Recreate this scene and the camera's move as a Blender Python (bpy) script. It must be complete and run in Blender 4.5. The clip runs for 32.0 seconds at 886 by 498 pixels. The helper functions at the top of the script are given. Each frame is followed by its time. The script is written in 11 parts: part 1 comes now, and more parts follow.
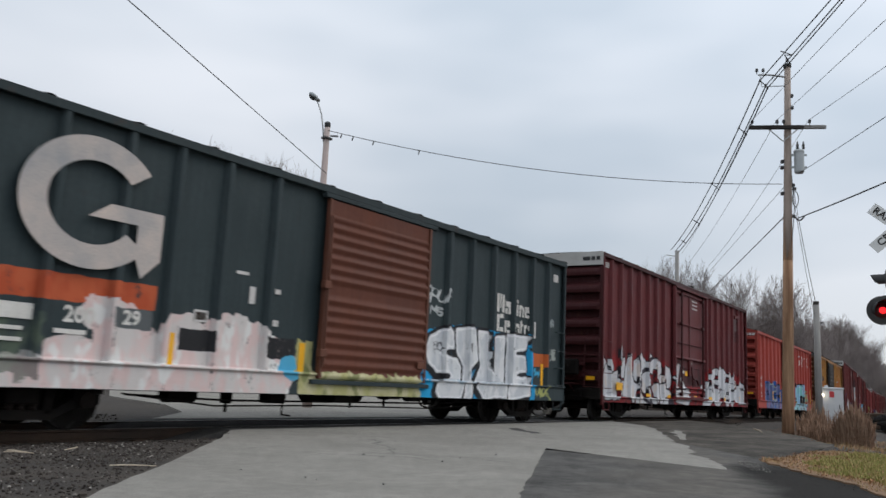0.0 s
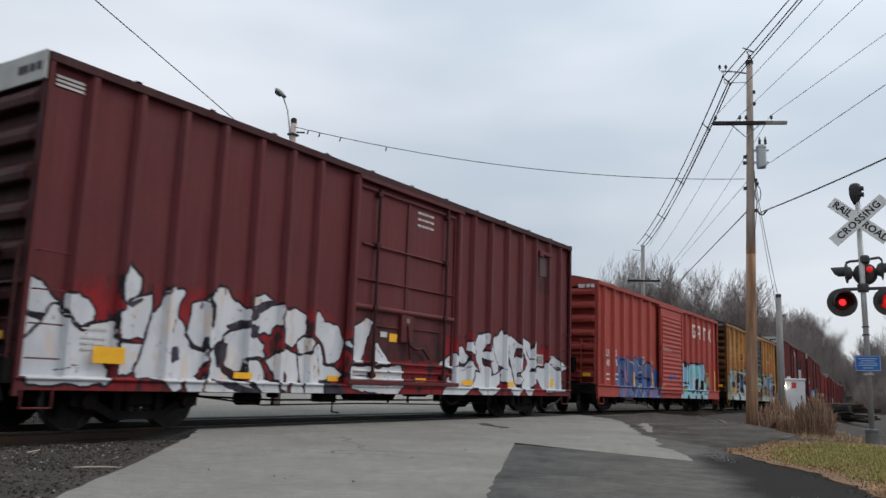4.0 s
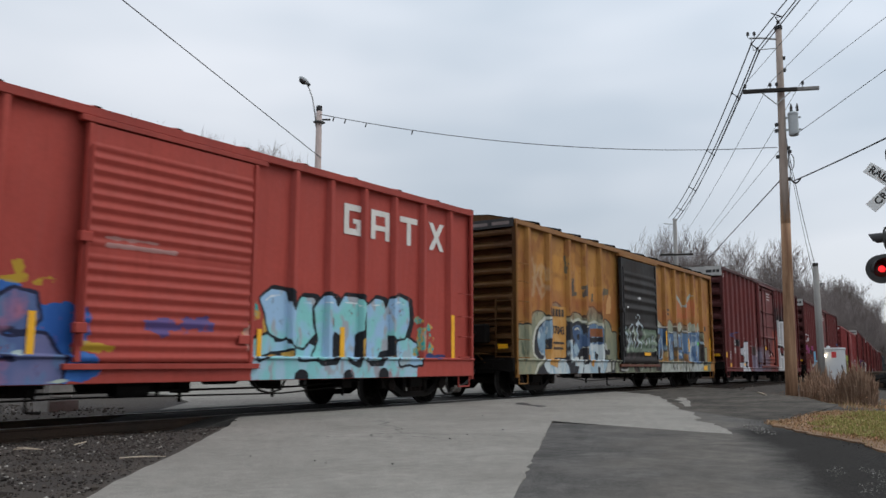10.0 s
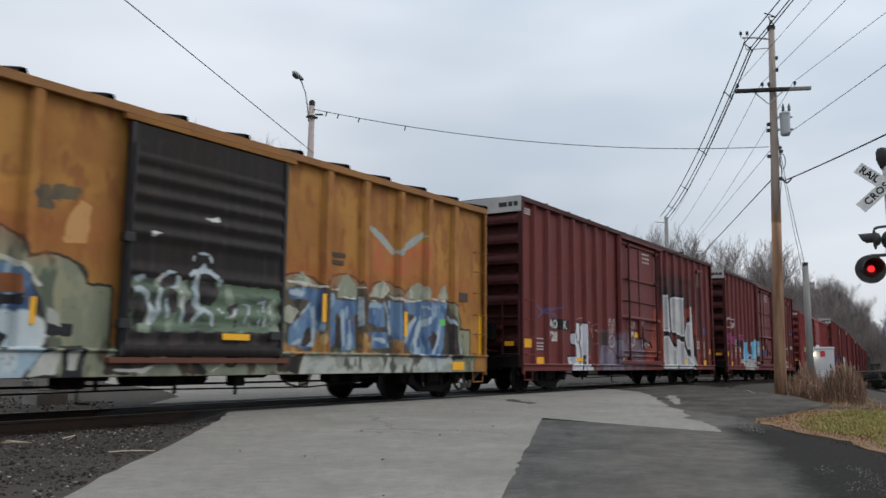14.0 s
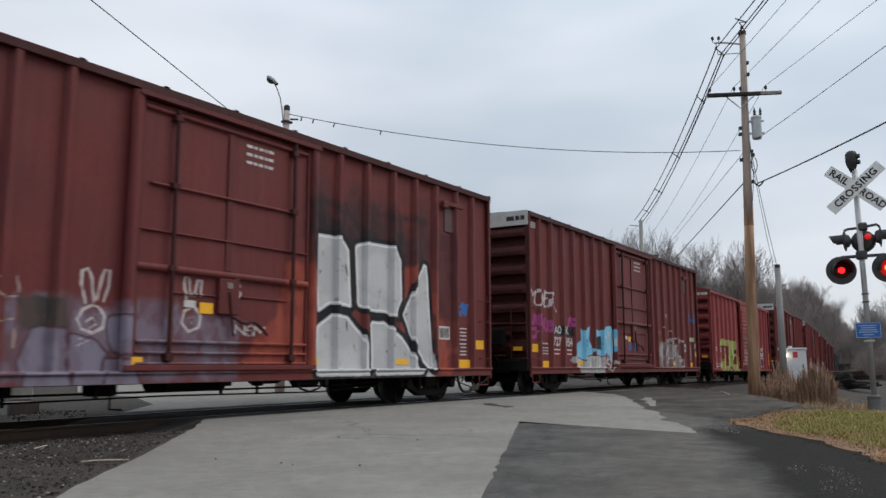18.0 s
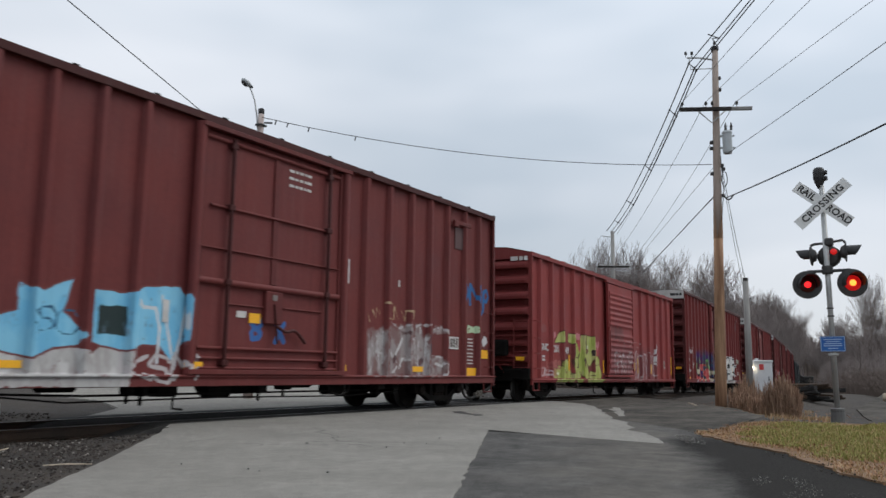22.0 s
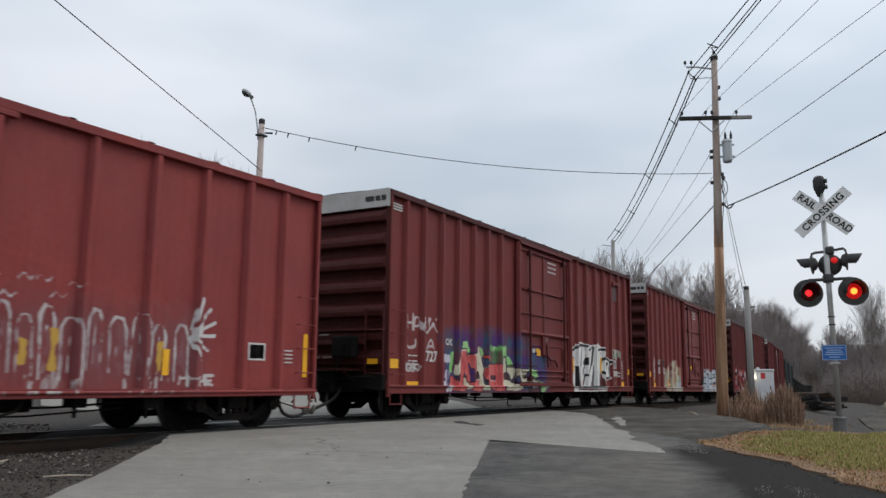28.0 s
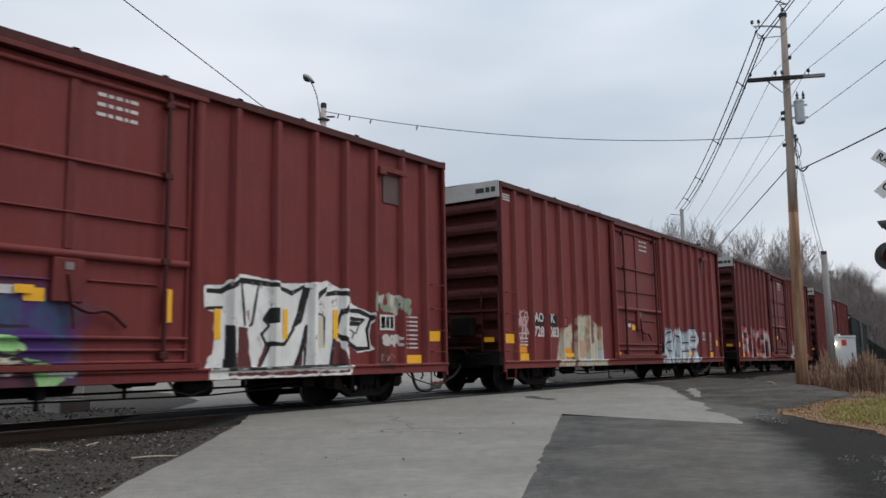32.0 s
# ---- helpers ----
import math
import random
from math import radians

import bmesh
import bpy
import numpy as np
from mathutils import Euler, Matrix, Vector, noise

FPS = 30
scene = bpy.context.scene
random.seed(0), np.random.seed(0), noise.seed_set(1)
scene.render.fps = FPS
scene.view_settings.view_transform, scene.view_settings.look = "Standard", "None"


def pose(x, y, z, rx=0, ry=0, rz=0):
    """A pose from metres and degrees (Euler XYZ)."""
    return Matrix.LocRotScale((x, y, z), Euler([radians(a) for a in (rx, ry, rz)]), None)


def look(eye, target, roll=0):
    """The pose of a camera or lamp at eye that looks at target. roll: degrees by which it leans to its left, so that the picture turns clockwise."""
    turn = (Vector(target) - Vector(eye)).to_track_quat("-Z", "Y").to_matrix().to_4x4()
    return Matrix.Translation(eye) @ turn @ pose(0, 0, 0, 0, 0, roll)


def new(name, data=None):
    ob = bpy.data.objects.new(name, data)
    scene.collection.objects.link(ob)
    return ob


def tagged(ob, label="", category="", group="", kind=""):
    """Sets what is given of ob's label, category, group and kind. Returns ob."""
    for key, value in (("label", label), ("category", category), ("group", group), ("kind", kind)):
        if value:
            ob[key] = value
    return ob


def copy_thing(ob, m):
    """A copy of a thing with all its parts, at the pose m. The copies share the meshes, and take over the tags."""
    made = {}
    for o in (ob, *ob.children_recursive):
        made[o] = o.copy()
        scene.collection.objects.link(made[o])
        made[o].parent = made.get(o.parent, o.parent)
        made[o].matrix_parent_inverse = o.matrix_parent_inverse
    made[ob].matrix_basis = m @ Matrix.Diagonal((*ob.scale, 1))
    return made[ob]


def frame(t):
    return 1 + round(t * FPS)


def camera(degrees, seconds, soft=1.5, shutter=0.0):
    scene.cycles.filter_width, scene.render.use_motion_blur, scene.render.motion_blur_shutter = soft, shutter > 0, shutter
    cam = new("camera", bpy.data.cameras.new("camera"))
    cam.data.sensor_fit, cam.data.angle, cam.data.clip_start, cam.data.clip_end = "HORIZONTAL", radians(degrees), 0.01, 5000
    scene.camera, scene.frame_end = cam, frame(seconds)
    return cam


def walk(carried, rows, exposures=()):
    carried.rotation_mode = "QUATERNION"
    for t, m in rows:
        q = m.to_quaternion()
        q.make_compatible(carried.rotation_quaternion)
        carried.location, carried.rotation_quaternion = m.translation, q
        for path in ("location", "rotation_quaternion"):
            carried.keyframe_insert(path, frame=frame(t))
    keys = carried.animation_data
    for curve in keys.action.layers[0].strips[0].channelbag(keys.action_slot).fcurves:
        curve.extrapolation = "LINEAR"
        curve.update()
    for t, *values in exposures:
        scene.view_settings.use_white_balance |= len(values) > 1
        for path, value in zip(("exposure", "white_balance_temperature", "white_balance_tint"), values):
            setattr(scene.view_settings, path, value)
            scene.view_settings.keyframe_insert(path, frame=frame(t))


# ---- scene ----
cam = camera(57.28, 32.0, soft=1.5, shutter=0.4)
EYE = (0.0, 0.0, 0.852)
walk(cam, [(t, pose(*EYE, 90 + pitch, roll, yaw)) for t, yaw, pitch, roll in [
    (0, -54.84, 9.50, -2.68), (0.5, -55.79, 9.27, -2.58), (1, -56.48, 9.27, -2.55), (1.5, -56.83, 9.27, -2.19), (2, -56.89, 9.26, -1.82),
    (2.5, -56.94, 9.19, -1.81), (3, -57.00, 9.24, -1.89), (3.5, -57.07, 9.35, -1.95), (5.5, -56.16, 8.87, -1.35), (6, -55.84, 8.67, -1.02),
    (6.5, -55.65, 8.53, -0.92), (7, -55.27, 8.32, -0.56), (7.5, -54.94, 8.06, -0.39), (8, -54.77, 7.99, -0.29), (8.5, -54.75, 8.05, -0.26),
    (9, -54.75, 8.16, -0.22), (9.5, -54.73, 8.11, -0.21), (10, -54.56, 8.00, -0.06), (10.5, -54.45, 7.98, -0.04), (11, -54.40, 7.98, 0.02),
    (11.5, -54.47, 8.03, 0.09), (12, -54.41, 7.91, 0.28), (12.5, -54.13, 7.70, 0.52), (13, -53.93, 7.38, 0.51), (13.5, -54.17, 7.34, 0.36),
    (14, -55.20, 7.74, -0.49), (14.5, -56.68, 8.08, -1.25), (15, -57.43, 8.09, -1.00), (15.5, -57.56, 8.10, -0.64), (17.5, -57.07, 8.11, -0.13),
    (18, -56.80, 8.06, 0.11), (18.5, -56.69, 8.00, 0.14), (19, -56.61, 7.91, 0.19), (19.5, -56.56, 7.74, 0.25), (20, -56.53, 7.63, 0.25),
    (20.5, -56.50, 7.72, 0.48), (21, -56.90, 7.98, 0.06), (21.5, -57.88, 8.21, -0.56), (22, -58.87, 8.59, -0.70), (22.5, -59.23, 8.85, -0.49),
    (23, -59.15, 8.91, -0.38), (23.5, -58.99, 8.87, -0.40), (24, -58.81, 8.73, -0.36), (24.5, -58.64, 8.61, -0.29), (25, -58.51, 8.61, -0.01),
    (25.5, -58.42, 8.55, -0.08), (27.5, -59.07, 9.37, -0.69), (28, -58.81, 9.26, -0.55), (28.5, -58.44, 9.08, -0.47), (29, -58.19, 8.87, -0.39),
    (29.5, -57.83, 8.49, -0.41), (30, -57.08, 7.96, 0.05), (30.5, -56.14, 7.71, 0.38), (31, -55.61, 7.82, 0.52), (31.5, -55.14, 7.76, 0.66),
    (32, -53.93, 7.65, 0.92),
]], exposures=[(0, 0.0), (32, 0.0)])

# ---- light: an overcast late-autumn afternoon ----
world = bpy.data.worlds.new("overcast")
scene.world = world
world.use_nodes = True
wn, wl = world.node_tree.nodes, world.node_tree.links
wn.clear()
w_out = wn.new("ShaderNodeOutputWorld")
w_bg = wn.new("ShaderNodeBackground")
w_sky = wn.new("ShaderNodeTexSky")
w_sky.sky_type, w_sky.sun_disc = "NISHITA", False
w_sky.sun_elevation, w_sky.sun_rotation = radians(45), radians(135)
w_co = wn.new("ShaderNodeTexCoord")
w_map = wn.new("ShaderNodeMapping")
w_map.inputs["Scale"].default_value = (1.3, 1.3, 4.0)
w_noise = wn.new("ShaderNodeTexNoise")
w_noise.inputs["Scale"].default_value, w_noise.inputs["Detail"].default_value = 1.3, 3.0
w_ramp = wn.new("ShaderNodeValToRGB")
w_ramp.color_ramp.elements[0].position, w_ramp.color_ramp.elements[0].color = 0.33, (0.490, 0.553, 0.625, 1)
w_ramp.color_ramp.elements[1].position, w_ramp.color_ramp.elements[1].color = 0.66, (0.735, 0.767, 0.822, 1)
w_sep = wn.new("ShaderNodeSeparateXYZ")
w_up = wn.new("ShaderNodeMapRange")     # a cloud sheet is brighter overhead than near the horizon
w_up.inputs["From Min"].default_value, w_up.inputs["From Max"].default_value = 0.0, 1.0
w_up.inputs["To Min"].default_value, w_up.inputs["To Max"].default_value = 0.86, 1.95
w_mul = wn.new("ShaderNodeMix")
w_mul.data_type, w_mul.blend_type = "RGBA", "MULTIPLY"
w_mul.inputs["Factor"].default_value = 1.0
w_mix = wn.new("ShaderNodeMix")
w_mix.data_type, w_mix.blend_type = "RGBA", "ADD"
w_mix.inputs["Factor"].default_value = 0.012
wl.new(w_co.outputs["Generated"], w_map.inputs["Vector"])
wl.new(w_map.outputs["Vector"], w_noise.inputs["Vector"])
wl.new(w_noise.outputs["Fac"], w_ramp.inputs["Fac"])
wl.new(w_co.outputs["Generated"], w_sep.inputs["Vector"])
wl.new(w_sep.outputs["Z"], w_up.inputs["Value"])
wl.new(w_ramp.outputs["Color"], w_mul.inputs["A"])
wl.new(w_up.outputs["Result"], w_mul.inputs["B"])
w_side = wn.new("ShaderNodeMapRange")     # the cloud is a little thinner down the line than over the crossing
w_side.inputs["From Min"].default_value, w_side.inputs["From Max"].default_value = 0.1, 0.9
w_side.inputs["To Min"].default_value, w_side.inputs["To Max"].default_value = 1.01, 0.885
w_thin = wn.new("ShaderNodeMix")
w_thin.data_type, w_thin.blend_type = "RGBA", "MULTIPLY"
w_thin.inputs["Factor"].default_value = 1.0
wl.new(w_sep.outputs["Y"], w_side.inputs["Value"])
wl.new(w_mul.outputs["Result"], w_thin.inputs["A"])
wl.new(w_side.outputs["Result"], w_thin.inputs["B"])
wl.new(w_thin.outputs["Result"], w_mix.inputs["A"])
wl.new(w_sky.outputs["Color"], w_mix.inputs["B"])
wl.new(w_mix.outputs["Result"], w_bg.inputs["Color"])
w_bg.inputs["Strength"].default_value = 0.95
wl.new(w_bg.outputs["Background"], w_out.inputs["Surface"])

sun = new("sun", bpy.data.lights.new("sun", "SUN"))
sun.data.energy, sun.data.angle, sun.data.color = 1.0, radians(32), (1.0, 0.95, 0.88)
sun.matrix_basis = look((30, -30, 42), (0, 0, 0))


# ---- materials ----
def mat(name):
    m = bpy.data.materials.new(name)
    m.use_nodes = True
    t = m.node_tree
    return m, t, t.nodes["Principled BSDF"]


def nod(t, kind, out, **vals):
    """A node with its inputs set; values may be sockets. Returns the named output."""
    n = t.nodes.new("ShaderNode" + kind)
    for k, v in vals.items():
        if k.startswith("p_"):
            set_prop(n, k[2:], v)
        else:
            s = n.inputs[int(k[1:])] if k[0] == "i" and k[1:].isdigit() else n.inputs[k.replace("_", " ")]
            if isinstance(v, bpy.types.NodeSocket):
                t.links.new(v, s)
            else:
                s.default_value = v
    return n.outputs[out]


def set_prop(n, key, v):
    if key == "operation":
        n.operation = v
    elif key == "blend":
        n.data_type, n.blend_type = "RGBA", v
    elif key == "attr":
        n.attribute_name = v
    elif key == "dims":
        n.noise_dimensions = v


def mixc(t, fac, a, b, blend="MIX"):
    n = t.nodes.new("ShaderNodeMix")
    n.data_type, n.blend_type = "RGBA", blend
    for s, v in ((n.inputs[0], fac), (n.inputs[6], a), (n.inputs[7], b)):
        if isinstance(v, bpy.types.NodeSocket):
            t.links.new(v, s)
        else:
            s.default_value = (*v, 1) if isinstance(v, tuple) and len(v) == 3 else v
    return n.outputs[2]


def span(t, v, a, b, lo=0.0, hi=1.0):
    return nod(t, "MapRange", "Result", Value=v, From_Min=a, From_Max=b, To_Min=lo, To_Max=hi)


def where(t, scale=(1, 1, 1)):
    co = t.nodes.new("ShaderNodeTexCoord").outputs["Object"]
    return nod(t, "Mapping", "Vector", Vector=co, Scale=scale)


def noi(t, vec, scale, detail=4.0, rough=0.55):
    return nod(t, "TexNoise", "Fac", Vector=vec, Scale=scale, Detail=detail, Roughness=rough)


def bumped(t, b, height, strength=0.3, dist=0.01):
    t.links.new(nod(t, "Bump", "Normal", Height=height, Strength=strength, Distance=dist), b.inputs["Normal"])


def plain(name, c1, c2, scale=3.0, rough=0.7, metal=0.0, bump=0.2, fine=40.0, stretch=(1, 1, 1), rnd=0.0, dist=0.006, spec=0.4):
    """A weathered surface: two colours in blotches, fine grain on top, optional change from piece to piece."""
    m, t, b = mat(name)
    v = where(t, stretch)
    big, small = noi(t, v, scale, 5.0), noi(t, v, fine, 3.0)
    col = mixc(t, span(t, big, 0.32, 0.68), c1, c2)
    col = mixc(t, span(t, small, 0.3, 0.7, 0.0, 0.35), col, tuple(x * 0.6 for x in c1))
    if rnd:
        r = t.nodes.new("ShaderNodeObjectInfo").outputs["Random"]
        col = mixc(t, span(t, r, 0, 1, 0, rnd), col, tuple(x * 0.45 for x in c2))
    t.links.new(col, b.inputs["Base Color"])
    t.links.new(span(t, big, 0.3, 0.7, rough - 0.08, min(1.0, rough + 0.1)), b.inputs["Roughness"])
    b.inputs["Metallic"].default_value = metal
    b.inputs["Specular IOR Level"].default_value = spec
    if bump:
        bumped(t, b, small, bump, dist)
    return m


def islands(name, stops, rough=0.9, thin=0.0):
    """Leaves, blades and stones: a colour by random island from a ramp."""
    m, t, b = mat(name)
    r = t.nodes.new("ShaderNodeNewGeometry").outputs["Random Per Island"]
    ramp = t.nodes.new("ShaderNodeValToRGB")
    e = ramp.color_ramp.elements
    while len(e) < len(stops):
        e.new(0.5)
    for i, c in enumerate(stops):
        e[i].position, e[i].color = i / (len(stops) - 1), (*c, 1)
    t.links.new(r, ramp.inputs["Fac"])
    t.links.new(ramp.outputs["Color"], b.inputs["Base Color"])
    b.inputs["Roughness"].default_value = rough
    b.inputs["Specular IOR Level"].default_value = 0.2
    return m


def glow(name, col, strength):
    m, t, b = mat(name)
    b.inputs["Base Color"].default_value = (*col, 1)
    b.inputs["Emission Color"].default_value = (*col, 1)
    b.inputs["Emission Strength"].default_value = strength
    b.inputs["Roughness"].default_value = 0.3
    return m


def asphalt(name, c1, c2, cracks, big=0.5, stretch=(1, 1, 1), spots=0.35):
    """Old asphalt: broad wear, blotches a hand wide, stones and pits, and cracks in places."""
    m, t, b = mat(name)
    v = where(t)
    a, s, g = noi(t, where(t, stretch), big, 6.0, 0.65), noi(t, v, 7.0, 5.0, 0.65), noi(t, v, 90.0, 3.0, 0.7)
    h = noi(t, v, 1.7, 6.0, 0.7)
    col = mixc(t, span(t, a, 0.34, 0.66), c1, c2)
    col = mixc(t, span(t, h, 0.50, 0.68, 0, spots), col, tuple(x * 0.66 for x in c1))
    col = mixc(t, span(t, h, 0.46, 0.32, 0, spots), col, tuple(min(1, x * 1.25) for x in c2))
    col = mixc(t, span(t, s, 0.42, 0.68, 0, 0.45), col, tuple(x * 0.62 for x in c1))
    col = mixc(t, span(t, g, 0.52, 0.70, 0, 0.55), col, tuple(min(1, x * 1.8) for x in c2))
    col = mixc(t, span(t, g, 0.46, 0.30, 0, 0.5), col, tuple(x * 0.4 for x in c1))
    if cracks:
        vor = t.nodes.new("ShaderNodeTexVoronoi")
        vor.feature = "DISTANCE_TO_EDGE"
        vor.inputs["Scale"].default_value = 0.38
        warp = nod(t, "VectorMath", "Vector", p_operation="ADD", i0=v,
                   i1=nod(t, "TexNoise", "Color", Vector=v, Scale=1.3, Detail=5.0))
        t.links.new(warp, vor.inputs["Vector"])
        hide = noi(t, v, 0.25, 2.0)
        line = nod(t, "Math", "Value", p_operation="MULTIPLY", i0=span(t, vor.outputs["Distance"], 0.006, 0.002), i1=span(t, hide, 0.5, 0.6))
        col = mixc(t, nod(t, "Math", "Value", p_operation="MULTIPLY", i0=line, i1=cracks), col, (0.025, 0.024, 0.023))
    t.links.new(col, b.inputs["Base Color"])
    b.inputs["Roughness"].default_value = 0.9
    b.inputs["Specular IOR Level"].default_value = 0.25
    bumped(t, b, nod(t, "Math", "Value", p_operation="ADD", i0=g, i1=s), 0.5, 0.006)
    return m


M = {}
M["road"] = asphalt("old_asphalt", (0.180, 0.169, 0.150), (0.242, 0.231, 0.206), 0.8)
M["dark_road"] = asphalt("dark_asphalt", (0.051, 0.050, 0.048), (0.118, 0.113, 0.106), 0.0, 0.9, (0.8, 1.1, 1), 0.8)
# the patch is rubbed pale along its middle and turns to black loose asphalt towards the verge
dt = M["dark_road"].node_tree
db = dt.nodes["Principled BSDF"]
d_sep = nod(dt, "SeparateXYZ", "X", Vector=where(dt, (0.326, -0.862, 1)))
d_y = d_sep.node.outputs["Y"]
d_off = nod(dt, "Math", "Value", p_operation="ADD", i0=nod(dt, "Math", "Value", p_operation="ADD", i0=d_sep, i1=d_y), i1=nod(dt, "Math", "Value", p_operation="MULTIPLY_ADD", i0=noi(dt, where(dt), 0.8, 6.0, 0.65), i1=1.3, i2=-0.65))
d_fine = noi(dt, where(dt), 60.0, 3.0, 0.7)
d_col = db.inputs["Base Color"].links[0].from_socket
d_rub = nod(dt, "Math", "Value", p_operation="MULTIPLY", i0=span(dt, d_off, -0.9, 0.1), i1=span(dt, d_off, 1.05, 0.7))
d_col = mixc(dt, nod(dt, "Math", "Value", p_operation="MULTIPLY", i0=d_rub, i1=span(dt, noi(dt, where(dt, (0.8, 1.0, 1)), 0.9, 5.0, 0.6), 0.34, 0.62, 0.3, 0.85)), d_col, mixc(dt, span(dt, noi(dt, where(dt), 4.0, 5.0, 0.7), 0.4, 0.62), (0.090, 0.083, 0.074), (0.135, 0.123, 0.108)))
d_black = nod(dt, "Math", "Value", p_operation="MULTIPLY", i0=span(dt, d_off, 0.70, 1.10, 0, 0.96), i1=span(dt, d_sep, 4.05, 3.55))
d_col = mixc(dt, d_black, d_col, mixc(dt, span(dt, d_fine, 0.42, 0.74), (0.007, 0.0066, 0.006), (0.046, 0.042, 0.037)))
dt.links.new(d_col, db.inputs["Base Color"])
db.inputs["Specular IOR Level"].default_value = 0.08
M["lot"] = asphalt("worn_asphalt_lot", (0.024, 0.0225, 0.0205), (0.112, 0.100, 0.085), 0.6, 0.75, (0.6, 1.4, 1), 0.6)
M["lot"].node_tree.nodes["Principled BSDF"].inputs["Specular IOR Level"].default_value = 0.08
# colour lowered to take in the shade that lies under the train
M["panel"] = asphalt("crossing_asphalt", (0.022, 0.021, 0.020), (0.055, 0.053, 0.051), 0.0, 0.8)
M["dirt"] = plain("gravelly_dirt", (0.023, 0.019, 0.0155), (0.058, 0.047, 0.037), 0.9, 0.95, bump=0.6, fine=60, dist=0.02)
M["stone"] = islands("ballast_stone", [(0.017, 0.014, 0.012), (0.038, 0.031, 0.026), (0.059, 0.049, 0.040), (0.026, 0.021, 0.019), (0.094, 0.080, 0.068), (0.034, 0.028, 0.025), (0.042, 0.035, 0.030), (0.021, 0.017, 0.015), (0.31, 0.29, 0.26)])
M["pale_stone"] = islands("pale_gravel", [(0.20, 0.19, 0.175), (0.10, 0.094, 0.085), (0.36, 0.35, 0.33), (0.05, 0.046, 0.042), (0.14, 0.13, 0.12), (0.26, 0.24, 0.21)])
M["grass"] = islands("grass_blade", [(0.18, 0.20, 0.05), (0.24, 0.25, 0.07), (0.33, 0.29, 0.10), (0.40, 0.31, 0.155), (0.19, 0.21, 0.055), (0.36, 0.27, 0.12)])
M["straw"] = islands("dry_straw", [(0.34, 0.185, 0.095), (0.42, 0.26, 0.145), (0.27, 0.14, 0.075), (0.48, 0.34, 0.21), (0.25, 0.17, 0.075), (0.31, 0.23, 0.10)])
M["leaf"] = islands("fallen_leaf", [(0.20, 0.088, 0.045), (0.30, 0.15, 0.078), (0.14, 0.068, 0.042), (0.38, 0.23, 0.135)])
M["reed"] = islands("dead_reeds", [(0.21, 0.125, 0.085), (0.31, 0.195, 0.13), (0.40, 0.275, 0.19), (0.17, 0.095, 0.065)])
M["bark"] = plain("bare_bark", (0.14, 0.118, 0.108), (0.22, 0.19, 0.178), 2.0, 0.95, fine=30)
M["twig"] = plain("bare_twigs", (0.195, 0.163, 0.150), (0.27, 0.232, 0.218), 1.0, 0.95, bump=0)
M["brush"] = plain("winter_brush", (0.13, 0.100, 0.085), (0.19, 0.152, 0.132), 0.3, 0.95, bump=0)
M["needle"] = islands("dark_needles", [(0.012, 0.022, 0.012), (0.03, 0.042, 0.02), (0.045, 0.05, 0.028)])
M["pole"] = plain("weathered_pole_wood", (0.27, 0.215, 0.18), (0.42, 0.345, 0.295), 1.6, 0.9, bump=0.6, fine=18, stretch=(3, 3, 0.35), dist=0.01)
M["pole_bare"] = plain("stripped_pole_wood", (0.155, 0.074, 0.038), (0.41, 0.25, 0.148), 2.2, 0.85, bump=0.5, fine=14, stretch=(4, 4, 0.3), dist=0.01)
M["pink_wood"] = plain("pinkish_pole_wood", (0.36, 0.29, 0.265), (0.50, 0.42, 0.39), 1.6, 0.9, bump=0.4, fine=18, stretch=(3, 3, 0.35))
M["grey_wood"] = plain("grey_old_wood", (0.20, 0.19, 0.18), (0.33, 0.32, 0.30), 1.6, 0.9, bump=0.5, fine=18, stretch=(3, 3, 0.35))
M["arm"] = plain("dark_crossarm_wood", (0.028, 0.026, 0.025), (0.07, 0.064, 0.058), 3.0, 0.9, fine=20, spec=0.08)
M["galv"] = plain("galvanised_steel", (0.40, 0.41, 0.41), (0.56, 0.57, 0.57), 3.0, 0.55, 0.5, bump=0.05)
M["can"] = plain("transformer_grey", (0.36, 0.39, 0.40), (0.47, 0.50, 0.51), 2.0, 0.45, 0.0, bump=0.03)
M["wire"] = plain("black_cable", (0.018, 0.018, 0.019), (0.04, 0.04, 0.042), 2.0, 0.6, bump=0)
M["wire_al"] = plain("aluminium_wire", (0.13, 0.135, 0.14), (0.19, 0.195, 0.20), 2.0, 0.6, bump=0)
M["mast"] = plain("aluminium_mast", (0.34, 0.35, 0.35), (0.46, 0.47, 0.46), 3.0, 0.5, 0.35, bump=0.05)
M["black"] = plain("flat_black_metal", (0.013, 0.013, 0.014), (0.03, 0.03, 0.031), 4.0, 0.6, bump=0.05)
M["cast"] = plain("dark_cast_iron", (0.035, 0.035, 0.036), (0.075, 0.074, 0.072), 4.0, 0.65, 0.1, bump=0.1)
M["white"] = plain("white_sign_sheet", (0.66, 0.68, 0.67), (0.76, 0.77, 0.76), 4.0, 0.55, bump=0.02)
M["cab"] = plain("painted_cabinet_white", (0.60, 0.62, 0.63), (0.72, 0.73, 0.73), 1.5, 0.5, bump=0.03)
M["letter"] = plain("black_lettering", (0.015, 0.015, 0.016), (0.03, 0.03, 0.03), 6.0, 0.6, bump=0)
M["blue"] = plain("blue_sign", (0.015, 0.10, 0.36), (0.02, 0.13, 0.42), 4.0, 0.5, bump=0)
M["pale_blue"] = plain("pale_blue_print", (0.35, 0.50, 0.70), (0.42, 0.56, 0.75), 4.0, 0.5, bump=0)
